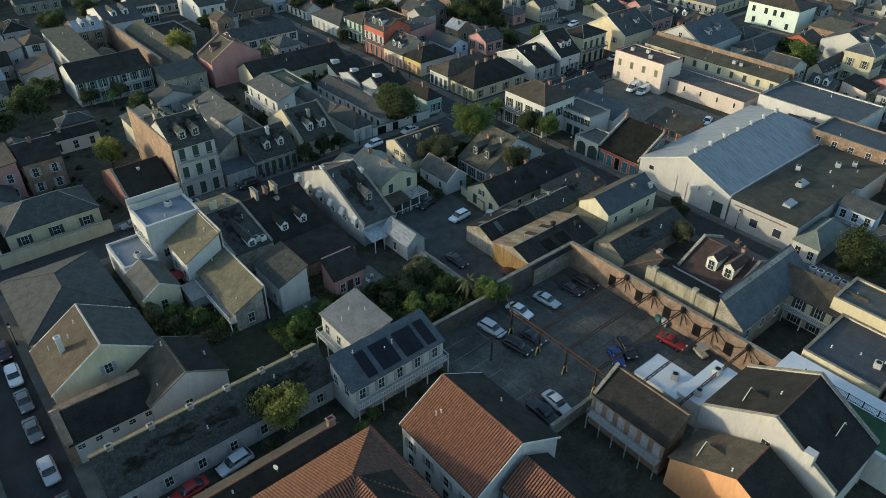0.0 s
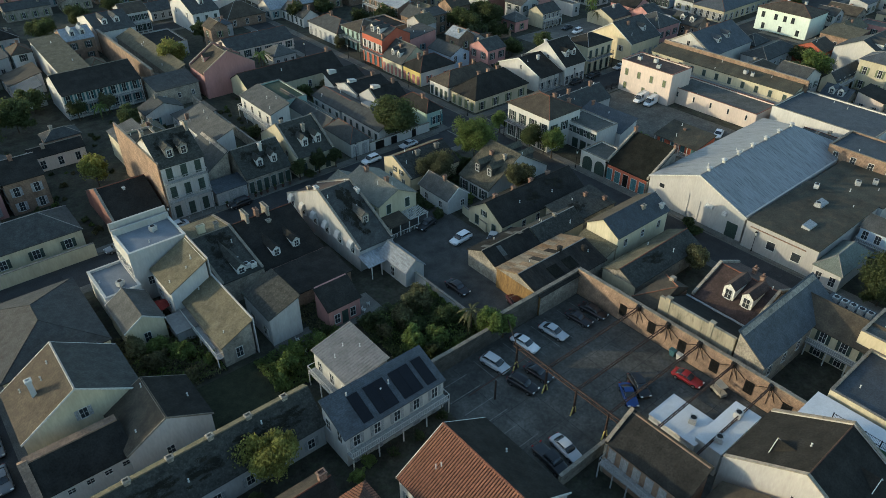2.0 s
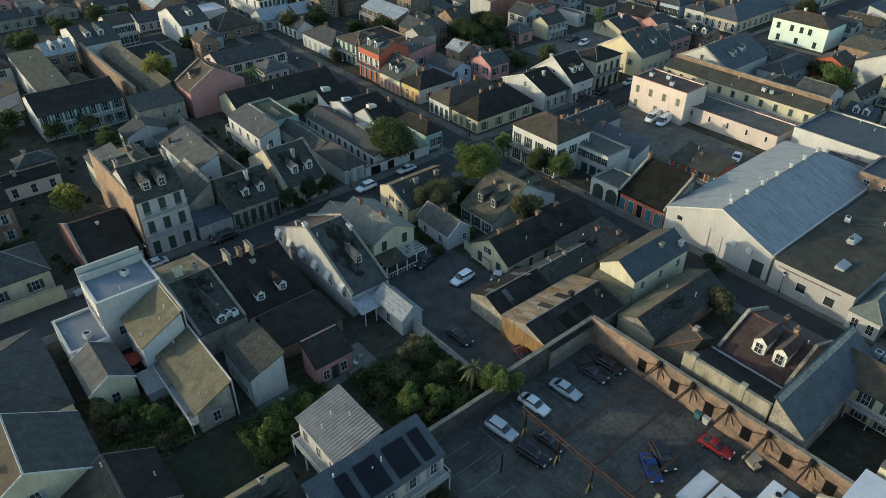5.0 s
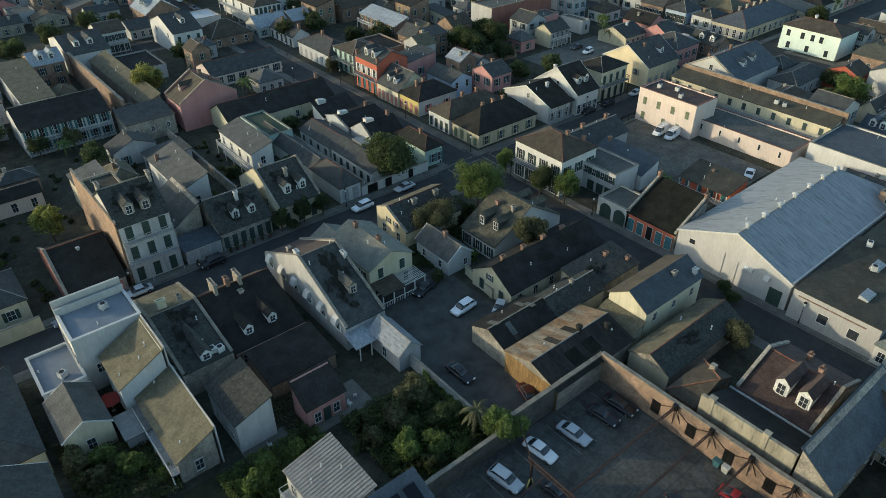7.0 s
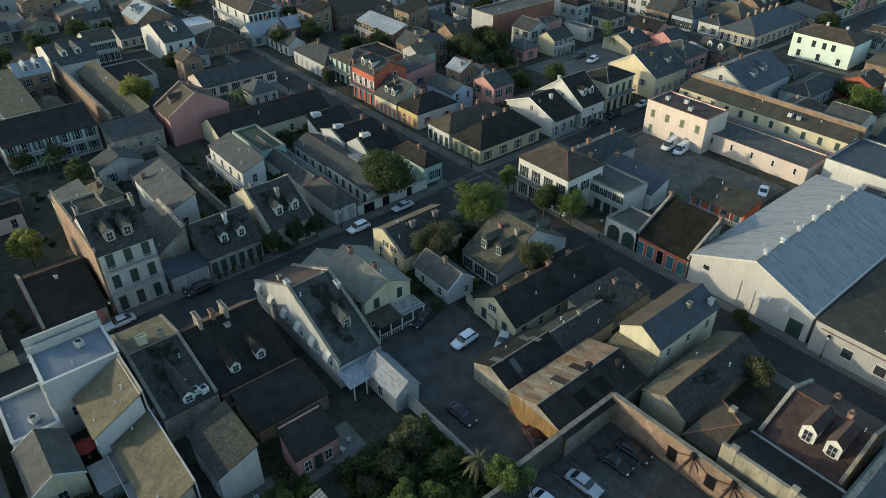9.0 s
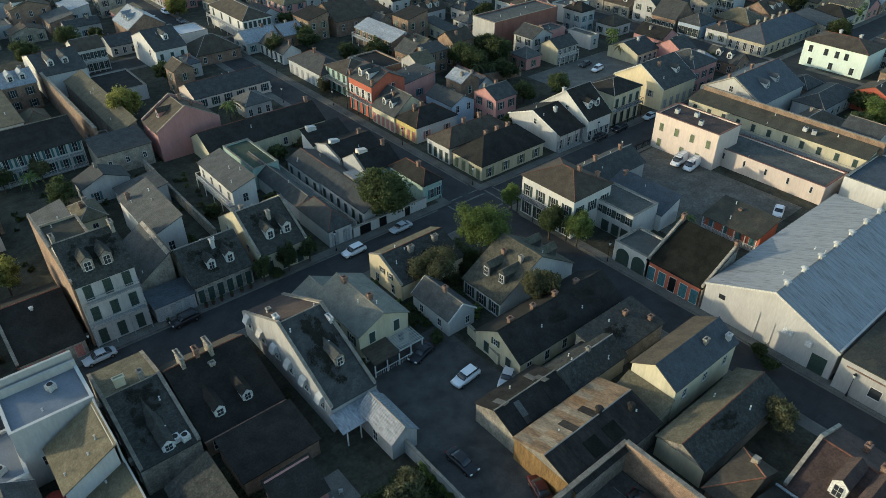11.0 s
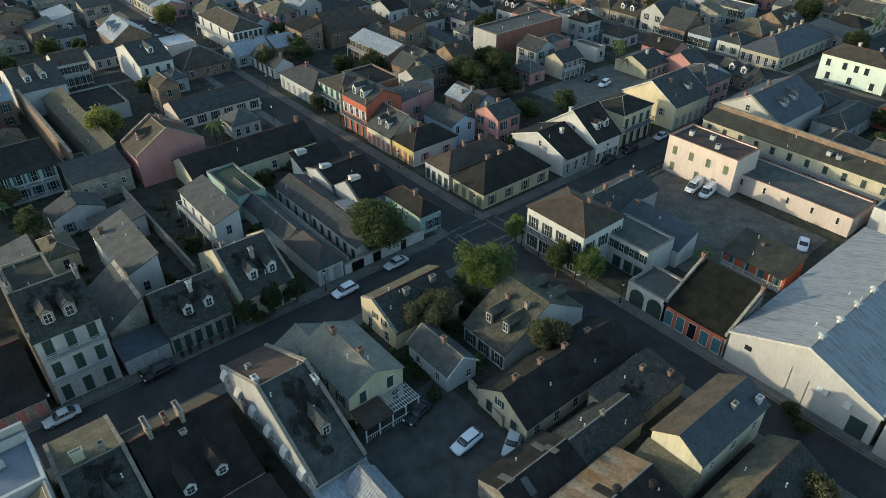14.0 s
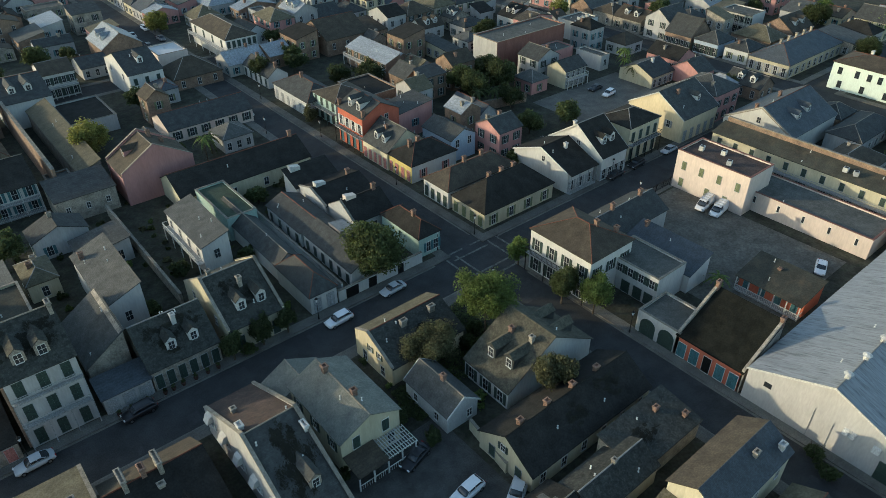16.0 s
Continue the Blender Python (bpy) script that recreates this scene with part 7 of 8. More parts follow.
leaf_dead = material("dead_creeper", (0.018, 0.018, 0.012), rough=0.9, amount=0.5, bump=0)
named = lambda words: next(q for q in HOUSES if q.root["label"].startswith(words))
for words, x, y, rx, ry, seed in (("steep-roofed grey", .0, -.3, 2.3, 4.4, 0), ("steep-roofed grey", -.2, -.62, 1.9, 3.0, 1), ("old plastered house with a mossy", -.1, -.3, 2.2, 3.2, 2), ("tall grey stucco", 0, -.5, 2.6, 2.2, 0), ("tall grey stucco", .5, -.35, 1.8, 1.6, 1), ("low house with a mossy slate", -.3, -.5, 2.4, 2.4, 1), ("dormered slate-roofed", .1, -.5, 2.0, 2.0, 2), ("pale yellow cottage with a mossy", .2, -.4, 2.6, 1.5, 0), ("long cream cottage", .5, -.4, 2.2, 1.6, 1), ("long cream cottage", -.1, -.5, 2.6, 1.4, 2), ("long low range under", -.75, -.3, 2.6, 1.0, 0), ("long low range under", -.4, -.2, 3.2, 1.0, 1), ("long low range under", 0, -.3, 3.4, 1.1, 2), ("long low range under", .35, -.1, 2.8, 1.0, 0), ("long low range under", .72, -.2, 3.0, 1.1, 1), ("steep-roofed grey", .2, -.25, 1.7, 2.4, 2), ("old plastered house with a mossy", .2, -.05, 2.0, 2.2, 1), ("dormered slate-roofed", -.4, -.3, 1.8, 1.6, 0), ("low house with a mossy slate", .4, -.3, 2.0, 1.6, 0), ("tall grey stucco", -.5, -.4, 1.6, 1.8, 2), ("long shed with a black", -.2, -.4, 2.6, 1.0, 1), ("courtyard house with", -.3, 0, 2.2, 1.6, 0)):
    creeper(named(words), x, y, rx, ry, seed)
thicket(46.8, 60.3, 61.4, 77.2, 1.7, 'a', 20000, 1)
thicket(48, 59, 63, 76, 1.9, 'c', 2500, 2)
thicket(59.85, 60.42, 62, 76, 3.2, 'c', 5000, 9, "creeper", "green creeper climbing a grey garden wall")
thicket(16.5, 27, 80.5, 97, 1.3, 'd', 9000, 3)
thicket(17, 27, 81, 92, 1.0, 'c', 4000, 8)
thicket(30.5, 44, 70.9, 79.5, 1.5, 'c', 11000, 4)
thicket(83.5, 97, 98.5, 112, 1.2, 'a', 9000, 5, label="low dark plants in a shaded yard")
thicket(40.6, 45.8, 80, 92, .8, 'd', 3000, 6, label="sparse weeds in a narrow yard")
thicket(77, 83, 96.5, 103, .9, 'a', 4000, 7, label="low dark plants in a shaded yard")
# the paved yards of the small cottages
sheet("patio", 43.6, 52.6, 77.4, 83.0, 0.0, 0.185, paving, "pale flagstones of a small cottage yard", "patio")
sheet("patio", 34.6, 41.0, 75.6, 81.6, 0.0, 0.185, paving, "pale flagstones of a narrow garden yard", "patio")


def garden_chair(x, y, rz):
    ob = tagged(thing("garden_chair", x, y, .185, rz), "white slatted garden chair on a paved yard", "chair", "garden chairs")
    for a in (-.22, .22):
        for b in (-.22, .22):
            g = Geo(); g.box(a - .03, a + .03, b - .03, b + .03, 0, .44); part("leg", g, trim_white, ob)
    g = Geo()
    for k in range(4):
        g.box(-.27, .27, -.27 + .14 * k, -.16 + .14 * k, .44, .48)
    part("seat", g, trim_white, ob)
    g = Geo()
    for k in range(3):
        g.box(-.27, .27, .24, .28, .56 + .15 * k, .67 + .15 * k)
    for a in (-.26, .22):
        g.box(a, a + .04, .245, .275, .44, .98)
    part("backrest", g, trim_white, ob)


for x, y, rz in ((35.6, 77.2, 20), (36.4, 78.6, 110), (37.4, 76.6, 200), (37.9, 79.6, 80), (49.6, 79.0, 30), (51.0, 79.8, 150)):
    garden_chair(x, y, rz)
# two metal porch roofs behind the steep house
ob = tagged(thing("porch", 58.6, 86.7, .15), "open porch with a pale corrugated metal roof", "porch")
g = Geo(); g.slab([(-3.7, -1.7, 2.7), (3.7, -1.7, 2.7), (3.7, 1.55, 3.4), (-3.7, 1.55, 3.4)], .08); part("porch_roof", g, R["metal"], ob)
for i in range(4):
    g = Geo(); g.box(-3.0 + 2 * i - .07, -3.0 + 2 * i + .07, -1.6, -1.46, 0, 2.66); part("post", g, trim_white, ob)
h = House("small white outbuilding with a corrugated metal gable roof", 58.6, 62.4, 79.7, 87.0, 3.3, 1.6, 'G', 'y', "grey", "metal").ribs(.4).windows('w', 1, .6, .9, 1.8)
# pergola and porch of the cream house
ob = tagged(thing("porch", 69.4, 94.4, .15), "white timber porch with a trellis roof", "porch")
for i in range(5):
    g = Geo(); x = -4.2 + 2.1 * i; g.box(x - .08, x + .08, -1.7, -1.54, 0, 2.6); part("post", g, trim_white, ob)
g = Geo(); g.slab([(-4.4, -1.9, 2.65), (0, -1.9, 2.65), (0, 1.6, 3.2), (-4.4, 1.6, 3.2)], .1); part("porch_roof", g, R["brown"], ob)
for i in range(12):
    g = Geo(); x = .2 + .37 * i; g.box(x, x + .07, -1.9, 1.6, 2.7, 2.82); part("trellis_bar", g, trim_white, ob)
for i in range(5):
    g = Geo(); y = -1.7 + .75 * i; g.box(0.05, 4.4, y, y + .07, 2.6, 2.695); part("trellis_beam", g, trim_white, ob)
g = Geo()
for i in range(26):
    g.box(-4.2 + .33 * i, -4.16 + .33 * i, -1.66, -1.62, .1, .9)
g.box(-4.2, 4.2, -1.68, -1.6, .9, .98); part("railing", g, trim_white, ob)


rust_house = next(q for q in HOUSES if q.east == "darkrust")
for a in (-.25, .2):
    g = Geo()
    x, half = a * rust_house.w, rust_house.d
    zr = lambda y: rust_house.e + rust_house.r * (1 - abs(y) / half)
    g.slab([(x - 1.1, -half * .72, zr(half * .72) + .22), (x + 1.1, -half * .72, zr(half * .72) + .22), (x + 1.1, -half * .3, zr(half * .3) + .22), (x - 1.1, -half * .3, zr(half * .3) + .22)], .12)
    part("skylight", g, R["tar"], rust_house.root, "dark skylight in the rusted roof")
for a, b in ((.25, .05), (.75, -.35)):
    x, y = a * rust_house.w, b * rust_house.d
    z = rust_house.top(x, y)
    g = Geo(); g.tube((x, y, z - .2), (x, y, z + .75), .42, 12); g.tube((x, y, z + .75), (x, y, z + .95), .55, 12, .3)
    part("drum_vent", g, R["darkrust"], rust_house.root, "rusted drum-shaped roof vent")
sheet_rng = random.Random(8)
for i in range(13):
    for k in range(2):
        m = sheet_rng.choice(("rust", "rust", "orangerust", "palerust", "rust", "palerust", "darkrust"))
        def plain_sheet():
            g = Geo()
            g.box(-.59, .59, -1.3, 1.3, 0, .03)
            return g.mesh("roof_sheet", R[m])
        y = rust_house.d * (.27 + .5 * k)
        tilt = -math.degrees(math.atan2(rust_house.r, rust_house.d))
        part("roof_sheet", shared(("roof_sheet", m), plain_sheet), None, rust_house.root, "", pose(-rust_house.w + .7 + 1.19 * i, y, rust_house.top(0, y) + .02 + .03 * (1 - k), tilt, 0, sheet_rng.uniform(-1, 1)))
joints = Geo()
for i in range(6):
    joints.box(47 if i > 1 else 59.3, 79, 26 + i * 5.8, 26.07 + i * 5.8, .17, .184)
for i in range(5):
    joints.box(52 + i * 5.6, 52.07 + i * 5.6, 37.2 if i < 2 else 25, 60, .17, .184)
tagged(new("slab_joints", joints.mesh("slab_joints", asphalt)), "dark joints between concrete lot slabs", "joint", kind="structure")
srng = random.Random(4)
shed = next(q for q in HOUSES if q.root["label"].startswith("collapsed shed"))
for i in range(10):
    a, b = srng.uniform(-.85, .85), srng.uniform(-.85, .85)
    g = Geo()
    g.box(-1.1, 1.1, -.45, .45, 0, .04)
    ob = thing("roofing_sheet", shed.root.location.x + a * shed.w, shed.root.location.y + b * shed.d, shed.top(a * shed.w, b * shed.d) + .03, 90 + srng.uniform(-12, 12))
    ob.matrix_basis = ob.matrix_basis @ pose(0, 0, 0, 0, (-22 if b < 0 else 22), 0)
    tagged(ob, "loose corrugated roofing sheet on a collapsed roof", "roofing sheet", "loose roofing sheets")
    part("sheet", g, srng.choice((R["rust"], R["darkrust"], R["black"], R["redbrown"], R["grey"])), ob)


# ---- things on the flat roofs ----
def condenser(x, y, z, rz=0, s=1.0):
    ob = tagged(thing("air_conditioner", x, y, z, rz), "pale grey air conditioning unit on a roof", "air conditioner", "rooftop air conditioners")
    g = Geo(); g.box(-.5 * s, .5 * s, -.45 * s, .45 * s, .1, .95 * s); part("casing", g, ac_mat, ob)
    g = Geo(); g.tube((0, 0, .95 * s), (0, 0, .99 * s), .36 * s, 12); part("fan_grille", g, trim_black, ob)
    for a in (-.4, .4):
        g = Geo(); g.box(a * s - .05, a * s + .05, -.45 * s, .45 * s, 0, .1); part("skid", g, trim_grey, ob)


for i in range(6):
    condenser(102.8, 24.0 + i * 1.25, 5.1)
for x, y, z in ((67, 31, 3.6), (66.2, 27.0, 4.3), (71.5, 27.6, 4.3), (160, 110, 8.12), (161.5, 106, 8.12), (158.5, 103, 8.12), (175, 86, 7.0), (175.2, 88, 7.0), (141, 44, 5.52), (144, 42, 5.52), (133.5, 48.5, 5.6), (88, 14, 5.4), (90, 13.2, 5.4), (216, 190.5, 5.72), (218, 190.5, 5.72), (220, 190.5, 5.72), (38.2, 95.4, 4.95), (39.2, 95.0, 4.9), (29, 108.5, 9.4), (21, 104, 4.7), (127, 45, 5.6)):
    condenser(x, y, z, (x * 37) % 30)


def pipe_vent(x, y, z, h=.5):
    def make():
        g = Geo()
        ring = lambda r, zz: [(r * math.cos(i * .8976), r * math.sin(i * .8976), zz) for i in range(7)]
        g.loft([ring(.13, -.3), ring(.13, .05), ring(.065, .08), ring(.065, h), ring(.13, h), ring(.05, h + .08)])
        return g.mesh("vent_pipe", trim_white)
    h = round(h, 1)
    ob = new("vent_pipe", shared(("vent_pipe", h), make))
    ob.matrix_basis = pose(x, y, z)
    tagged(ob, "short white vent pipe standing on a roof", "vent pipe", "roof vent pipes")


def flower_pot(x, y, k):
    ob = tagged(thing("flower_pot", x, y, .15, 40 * k), "small dark plant pot standing on the pavement", "plant pot", "plant pots on the pavement")
    ring = lambda r, z: [(r * math.cos(math.pi * i / 4), r * math.sin(math.pi * i / 4), z) for i in range(8)]
    part("pot", shared("pot", lambda: (lambda g: (g.loft([ring(.2, 0), ring(.3, .42), ring(.34, .42), ring(.34, .5), ring(.28, .5), ring(.26, .4)]), g.mesh("pot", R["pan"]))[1])(Geo())), None, ob)
    part("foliage", shared(("potplant", k % 2), lambda: leaf_mesh("foliage", 70 + k % 2, 16, 500, .14, leaf_a)), None, ob, "", pose(0, 0, .85) @ Matrix.Diagonal((.45, .45, .5, 1)))


for k, x in enumerate((47.2, 48.9, 51.0, 53.4, 54.6, 56.0, 57.8, 59.6, 61.2)):
    flower_pot(x, 123.15, k)

# ---- street furniture and road marks ----
def street_lamp(x, y):
    ob = tagged(thing("street_lamp", x, y, .15), "dark iron street lamp with a lantern head", "street lamp", "street lamps")
    g = Geo(); g.tube((0, 0, 0), (0, 0, .7), .16, 8, .08); part("base", g, trim_black, ob)
    g = Geo(); g.tube((0, 0, .7), (0, 0, 3.4), .055, 8, .045); part("post", g, trim_black, ob)
    g = Geo(); g.tube((0, 0, 3.4), (0, 0, 3.95), .13, 6, .24); part("lantern", g, lamp_clear, ob)
    g = Geo(); g.tube((0, 0, 3.95), (0, 0, 4.3), .3, 6, .04); part("cap", g, trim_black, ob)


for x, y in ((112.8, 48.5), (104.2, 68), (112.8, 90), (104.4, 111.6), (112.9, 125.6), (146.6, 113.9), (104.4, 126), (62.8, 111.8), (36, 123.4), (78, 123.3), (113, 150), (113.2, 180), (104.2, 190), (150, 123.4), (190, 113.6), (0.2, 75), (0.2, 100), (113.2, 210)):
    street_lamp(x, y)
marks = Geo()
for x0, x1, y0, y1 in ((104.6, 112.6, 113.9, 114.3), (104.6, 112.6, 116.0, 116.4), (105.6, 106.0, 114.8, 122.6), (103.4, 103.8, 114.8, 122.6), (104.6, 112.6, 121.4, 121.8), (104.6, 112.6, 123.4, 123.8), (113.2, 113.6, 114.8, 122.6), (115.4, 115.8, 114.8, 122.6)):
    marks.box(x0, x1, y0, y1, 0, .008)
tagged(new("crossing_lines", marks.mesh("crossing_lines", material("worn_road_paint", (0.11, 0.11, 0.10), amount=0.7, scale=1.5))), "worn white crossing lines on the asphalt", "road marking", kind="structure")
gut = Geo()
for x0, x1, y0, y1 in ((104.81, 105.2, -70, 111.1), (112.0, 112.39, -70, 111.1), (104.81, 105.2, 126.1, 238), (112.0, 112.39, 126.1, 238), (0, 101, 114.42, 114.8), (0, 101, 122.4, 122.78), (116, 220, 114.42, 114.8), (116, 220, 122.4, 122.78)):
    gut.box(x0, x1, y0, y1, 0, .012)
tagged(new("gutter", gut.mesh("gutter", paving)), "pale concrete gutters beside the kerbs", "gutter", kind="structure")
patches = Geo()
prng = random.Random(9)
for i in range(60):
    if i % 2:
        x, y = prng.uniform(105.6, 110), prng.uniform(30, 235)
    else:
        x, y = prng.uniform(4, 215), prng.uniform(115.2, 120.4)
    patches.box(x, x + prng.uniform(.6, 2.0), y, y + prng.uniform(.6, 2.0), 0, .006 + .0001 * i)
tagged(new("road_patches", patches.mesh("road_patches", material("fresh_asphalt", (0.045, 0.045, 0.046), rough=0.95, amount=0.3))), "dark square repairs in the asphalt", "road patch", kind="structure")
vrng = random.Random(3)
for q in HOUSES:
    if q.kind in 'GSF' and q.w * q.d > 12 and vrng.random() < .8:
        for _ in range(vrng.choice((1, 2, 3))):
            a, b = vrng.uniform(-.8, .8), vrng.uniform(-.8, .8)
            pipe_vent(q.root.location.x + a * q.w, q.root.location.y + b * q.d, q.top(a * q.w, b * q.d), vrng.uniform(.25, .6))

# ---- houses filling the rest of the blocks ----
KEEP = [(46, 80, 22, 62), (60.5, 80, 61, 97), (127, 157, 76, 113), (166, 201, 140, 163), (20, 33, 69, 82), (46, 62, 62, 80), (16, 27, 80, 97), (103.2, 114.0, -200, 500), (-9, 1.5, -200, 500), (222, 233, -200, 500), (-300, 500, 112.8, 124.4), (-300, 500, 240, 251), (30, 47, 46, 55), (63, 77, 88, 97), (83, 97, 97, 112), (84, 102, 100, 112), (80, 92, 117, 126), (5, 31, 53, 60), (20, 28, 57, 63), (80, 90, 20, 30), (83, 95, 22, 30), (103, 116, 20, 34), (150, 168, 160, 180), (26, 34, 141, 151), (12, 32, 178, 196), (33, 62, 70.7, 93), (60, 76, 195, 214), (86, 94, 183, 194), (36, 50, 180, 187), (63, 77, 137, 150), (96, 103, 86, 94), (96, 103, 48, 56), (40, 60, 79, 92), (198, 214, 78, 96), (146, 168, 140, 158), (126, 146, 196, 226), (188, 206, 150, 168), (40, 80, 250, 274), (112, 120, 275, 290)]


def free(x0, x1, y0, y1, m=.3):
    return all(x1 + m < a or x0 - m > b or y1 + m < c or y0 - m > d for a, b, c, d in PLANS) and all(x1 < a or x0 > b or y1 < c or y0 > d for a, b, c, d in KEEP)


rng = random.Random(5)
WALLS = ["greywhite", "cream", "grey", "pink", "board", "rose", "brick", "grey", "oldwall", "brick", "oldwall", "grey"]
ROOFS = ["slate", "slate", "grey", "brown", "black", "bluegrey", "slate", "black", "flat", "olive", "brown", "metal"]
WORDS = dict(greywhite="pale grey stucco", cream="cream stucco", grey="grey stucco", pink="pale pink", board="white clapboard", rose="rose stucco", brick="brick", yellow="yellow", oldwall="stained plaster", blue="pale blue")
TOPS = dict(slate="dark slate", grey="grey shingle", brown="brown shingle", black="black shingle", bluegrey="blue-grey slate", flat="flat tarred", olive="mossy felt", metal="pale metal")


def cottage(x0, x1, y0, y1, two=False):
    w, t = rng.choice(WALLS), rng.choice(ROOFS)
    e = rng.uniform(6.0, 7.4) if two else rng.uniform(3.4, 4.3)
    kind = 'F' if t == "flat" else rng.choice("GGGHGS")
    axis = rng.choice("xy")
    r = 0 if kind == 'F' else rng.uniform(1.2, 2.0) if kind == 'S' else min(x1 - x0, y1 - y0) * rng.uniform(.26, .36)
    if kind == 'H':
        axis = 'x' if x1 - x0 > y1 - y0 else 'y'
    h = House(f"{'two-storey' if two else 'low'} {WORDS[w]} house with a {TOPS[t]} roof", x0, x1, y0, y1, e, r, kind, axis, w, t)
    sh = rng.choice([trim_dark, trim_grey, trim_blue, None, trim_olive])
    for side, ln in (('s', x1 - x0), ('w', y1 - y0)):
        n = max(1, int(ln / 3.2))
        h.plain_windows(side, n, .8, .95, 1.8, sh)
        if two:
            h.plain_windows(side, n, 4.0, .95, 1.8, sh)
    if kind in "GH":
        for _ in range(rng.choice((0, 1, 1, 2))):
            h.chimney(rng.uniform(-.6, .6), rng.uniform(-.6, .6), 1.0, .7, .6, rng.choice((chim_mat, stucco_chim)))
        if kind == 'G' and rng.random() < .35 and r > 2:
            h.dormer('s' if axis == 'x' else 'w', -.3, .3)
            h.dormer('s' if axis == 'x' else 'w', .4, .3)
    FILLED.append(h)
    return h


FILLED, FAR_KEEP = [], 165


def fill(x0, x1, y0, y1, tries, small):
    for _ in range(tries):
        w, d = rng.uniform(*small), rng.uniform(*small) * rng.uniform(.9, 1.7)
        if rng.random() < .5:
            w, d = d, w
        x, y = rng.uniform(x0, x1 - w), rng.uniform(y0, y1 - d)
        if free(x, x + w, y, y + d):
            cottage(x, x + w, y, y + d, rng.random() < .3)


def street_row(x0, x1, y0, y1, along):
    """Houses side by side along a street front."""
    p = (y0 if along == 'y' else x0)
    end = (y1 if along == 'y' else x1)
    while p < end - 5:
        w = rng.uniform(6.5, 11)
        q = (x0, x1 - rng.uniform(0, 3), p, p + w) if along == 'y' else (p, p + w, y0, y1 - rng.uniform(0, 3))
        if free(*q, m=.1):
            cottage(*q, rng.random() < .4)
            p += w + rng.choice((.4, .4, 1.6))
        else:
            p += 1.5


for bx0, bx1 in XS[1:]:
    for by0, by1 in ((124.6, 239.8), (251.2, 350)):
        if bx0 > 230 and by0 > 250:
            continue
        street_row(bx0 + .2, bx0 + 12, by0, by1, 'y')
        street_row(bx0, bx1, by0, by0 + 12, 'x')
        street_row(bx0, bx1, by1 - 12, by1, 'x')
street_row(233.2, 245, 30, 112, 'y')
street_row(91, 103, -10, 24, 'y')
street_row(91, 103, 24, 112, 'y')
street_row(114.2, 126, 0, 112, 'y')
street_row(2, 102, 100, 112.6, 'x')
street_row(2, 14, 0, 112, 'y')
street_row(-21, -9.2, 20, 230, 'y')
fill(3, 102, 0, 112, 260, (4, 8))
fill(2, 102, 126, 238, 420, (4.5, 9))
fill(115, 221, 20, 112, 300, (5, 10))
fill(115, 221, 126, 238, 420, (4.5, 9))
fill(2, 102, 252, 345, 200, (5, 11))
fill(116, 221, 252, 345, 200, (5, 11))
fill(234, 300, 126, 238, 200, (5, 11))
fill(234, 300, 40, 112, 120, (5, 11))
fill(-60, -10, 60, 240, 160, (6, 12))

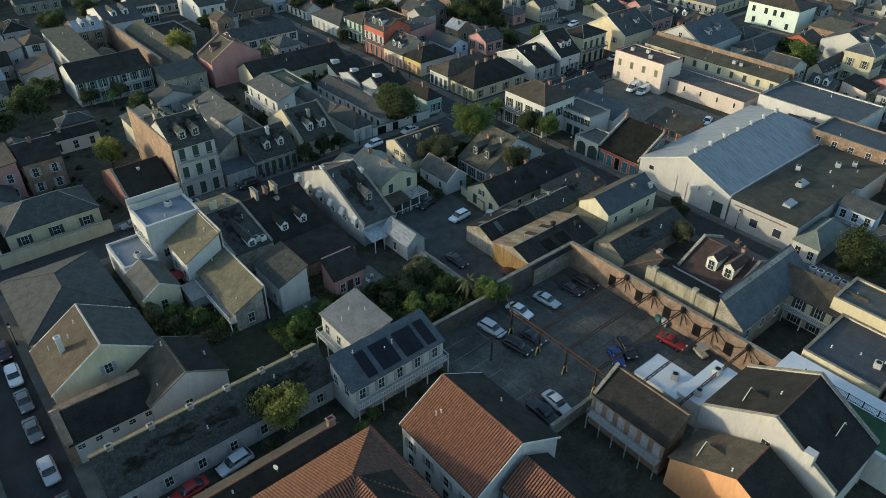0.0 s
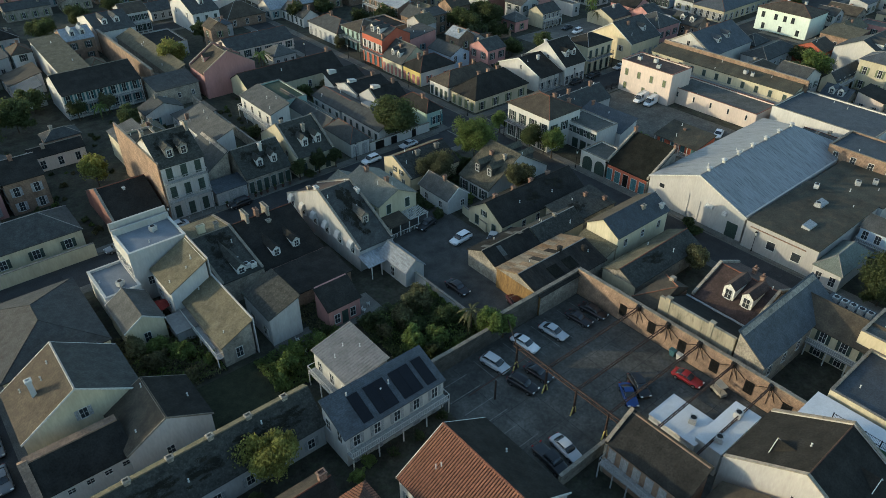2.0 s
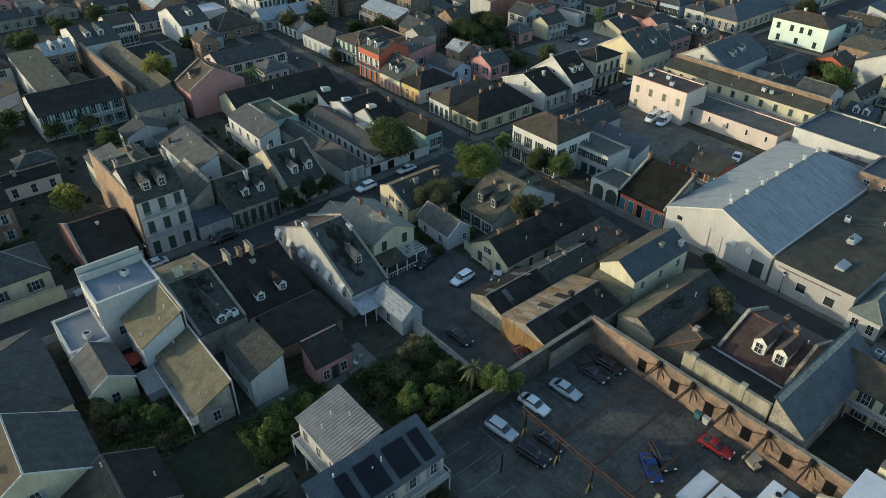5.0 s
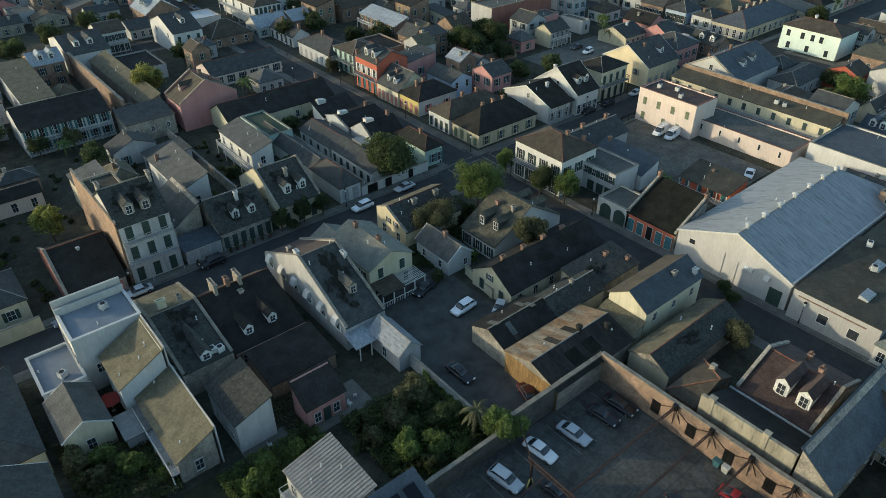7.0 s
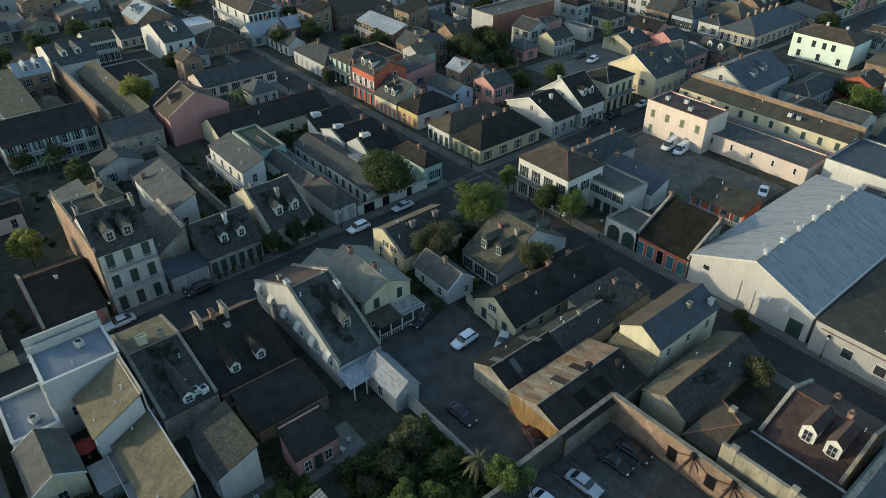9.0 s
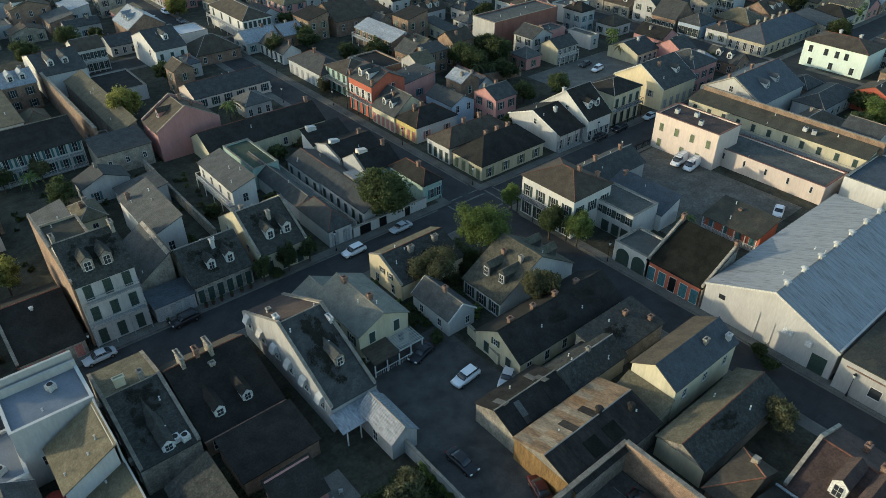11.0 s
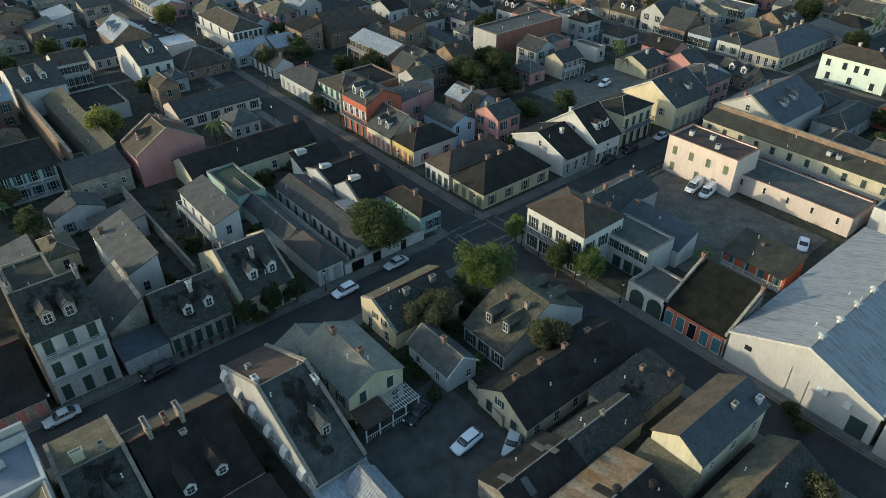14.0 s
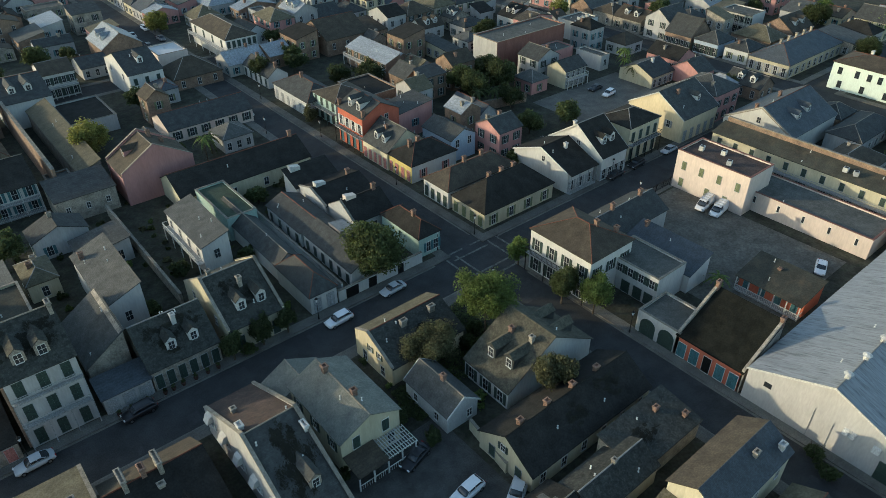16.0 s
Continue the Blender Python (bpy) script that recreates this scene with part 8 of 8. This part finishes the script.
# the farthest of them become one mass of roofs and walls
far = sorted(FILLED, key=lambda q: -math.hypot(q.root.location.x - 85, q.root.location.y - 105))[:max(0, len(FILLED) - FAR_KEEP)]
far_pieces = []
for q in far:
    for o in q.root.children_recursive:
        if o.type == 'MESH':
            m = q.root.matrix_basis @ (o.matrix_basis if o.parent == q.root else o.parent.matrix_basis @ o.matrix_basis)
            far_pieces.append((o.data, m))
tagged(new("far_houses", joined("far_houses", far_pieces)), "crowd of far plastered houses with dark roofs", "houses", kind="stuff")
gone = []
for q in far:
    gone += list(q.root.children_recursive) + [q.root]
bpy.data.batch_remove(gone)
for i in range(90):
    x, y = rng.uniform(5, 300), rng.uniform(20, 340)
    r = rng.uniform(1.3, 2.6)
    if free(x - r * .7, x + r * .7, y - r * .7, y + r * .7, 0):
        tree(x, y, r * 1.1, r, rng.choice("aaacd"), i, .9, "tree" if r > 1.9 else "shrub")

# low planting in the yards, each one clump
crng = random.Random(21)
for i in range(420):
    x, y = crng.uniform(5, 102), crng.uniform(56, 185)
    q = crng.uniform(.5, 1.15)
    if free(x - q * .8, x + q * .8, y - q * .8, y + q * .8, 0) or (46 < x < 62 and 62 < y < 80):
        leaf = crng.choice("aaacd")
        ob = new("shrub", shared(("clump", leaf, i % 2), lambda: leaf_mesh("clump", 50 + i % 2, 22, 1500, .09, LEAVES[leaf])))
        ob.matrix_basis = pose(x, y, q * .6, 0, 0, crng.uniform(0, 360)) @ Matrix.Diagonal((q * 1.2, q * 1.2, q, 1))
        tagged(ob, "small leafy shrub growing in a yard", "shrub", "yard shrubs")

# trees standing among the farther houses
for i, (x, y, zc, r, leaf) in enumerate(((166.2, 180.7, 4.6, 4.2, 'a'), (168.3, 174.7, 4.2, 3.8, 'a'), (156.5, 174.5, 3.7, 3.4, 'a'), (151.7, 149.3, 3.5, 3.2, 'a'), (194.4, 198.9, 2.9, 2.6, 'c'), (113.5, 285.1, 3.3, 3.0, 'b'), (132.7, 227.5, 3.5, 3.2, 'a'), (83.2, 272.3, 2.9, 2.6, 'a'), (145.5, 205.7, 3.1, 2.8, 'a'), (136.2, 246.1, 3.3, 3.0, 'a'), (87.5, 161.4, 2.2, 2.0, 'a'), (297.4, 149.7, 3.7, 3.4, 'c'), (281.9, 167.0, 3.3, 3.0, 'a'), (136.9, 140.2, 2.2, 2.0, 'a'))):
    tree(x, y, zc, r, leaf, i + 5, .95)
for i, (x, y, hh) in enumerate(((201.8, 160.8, 6.5), (87.3, 184.9, 6.0))):
    palm(x, y, hh, 2.6, i + 3, "c")
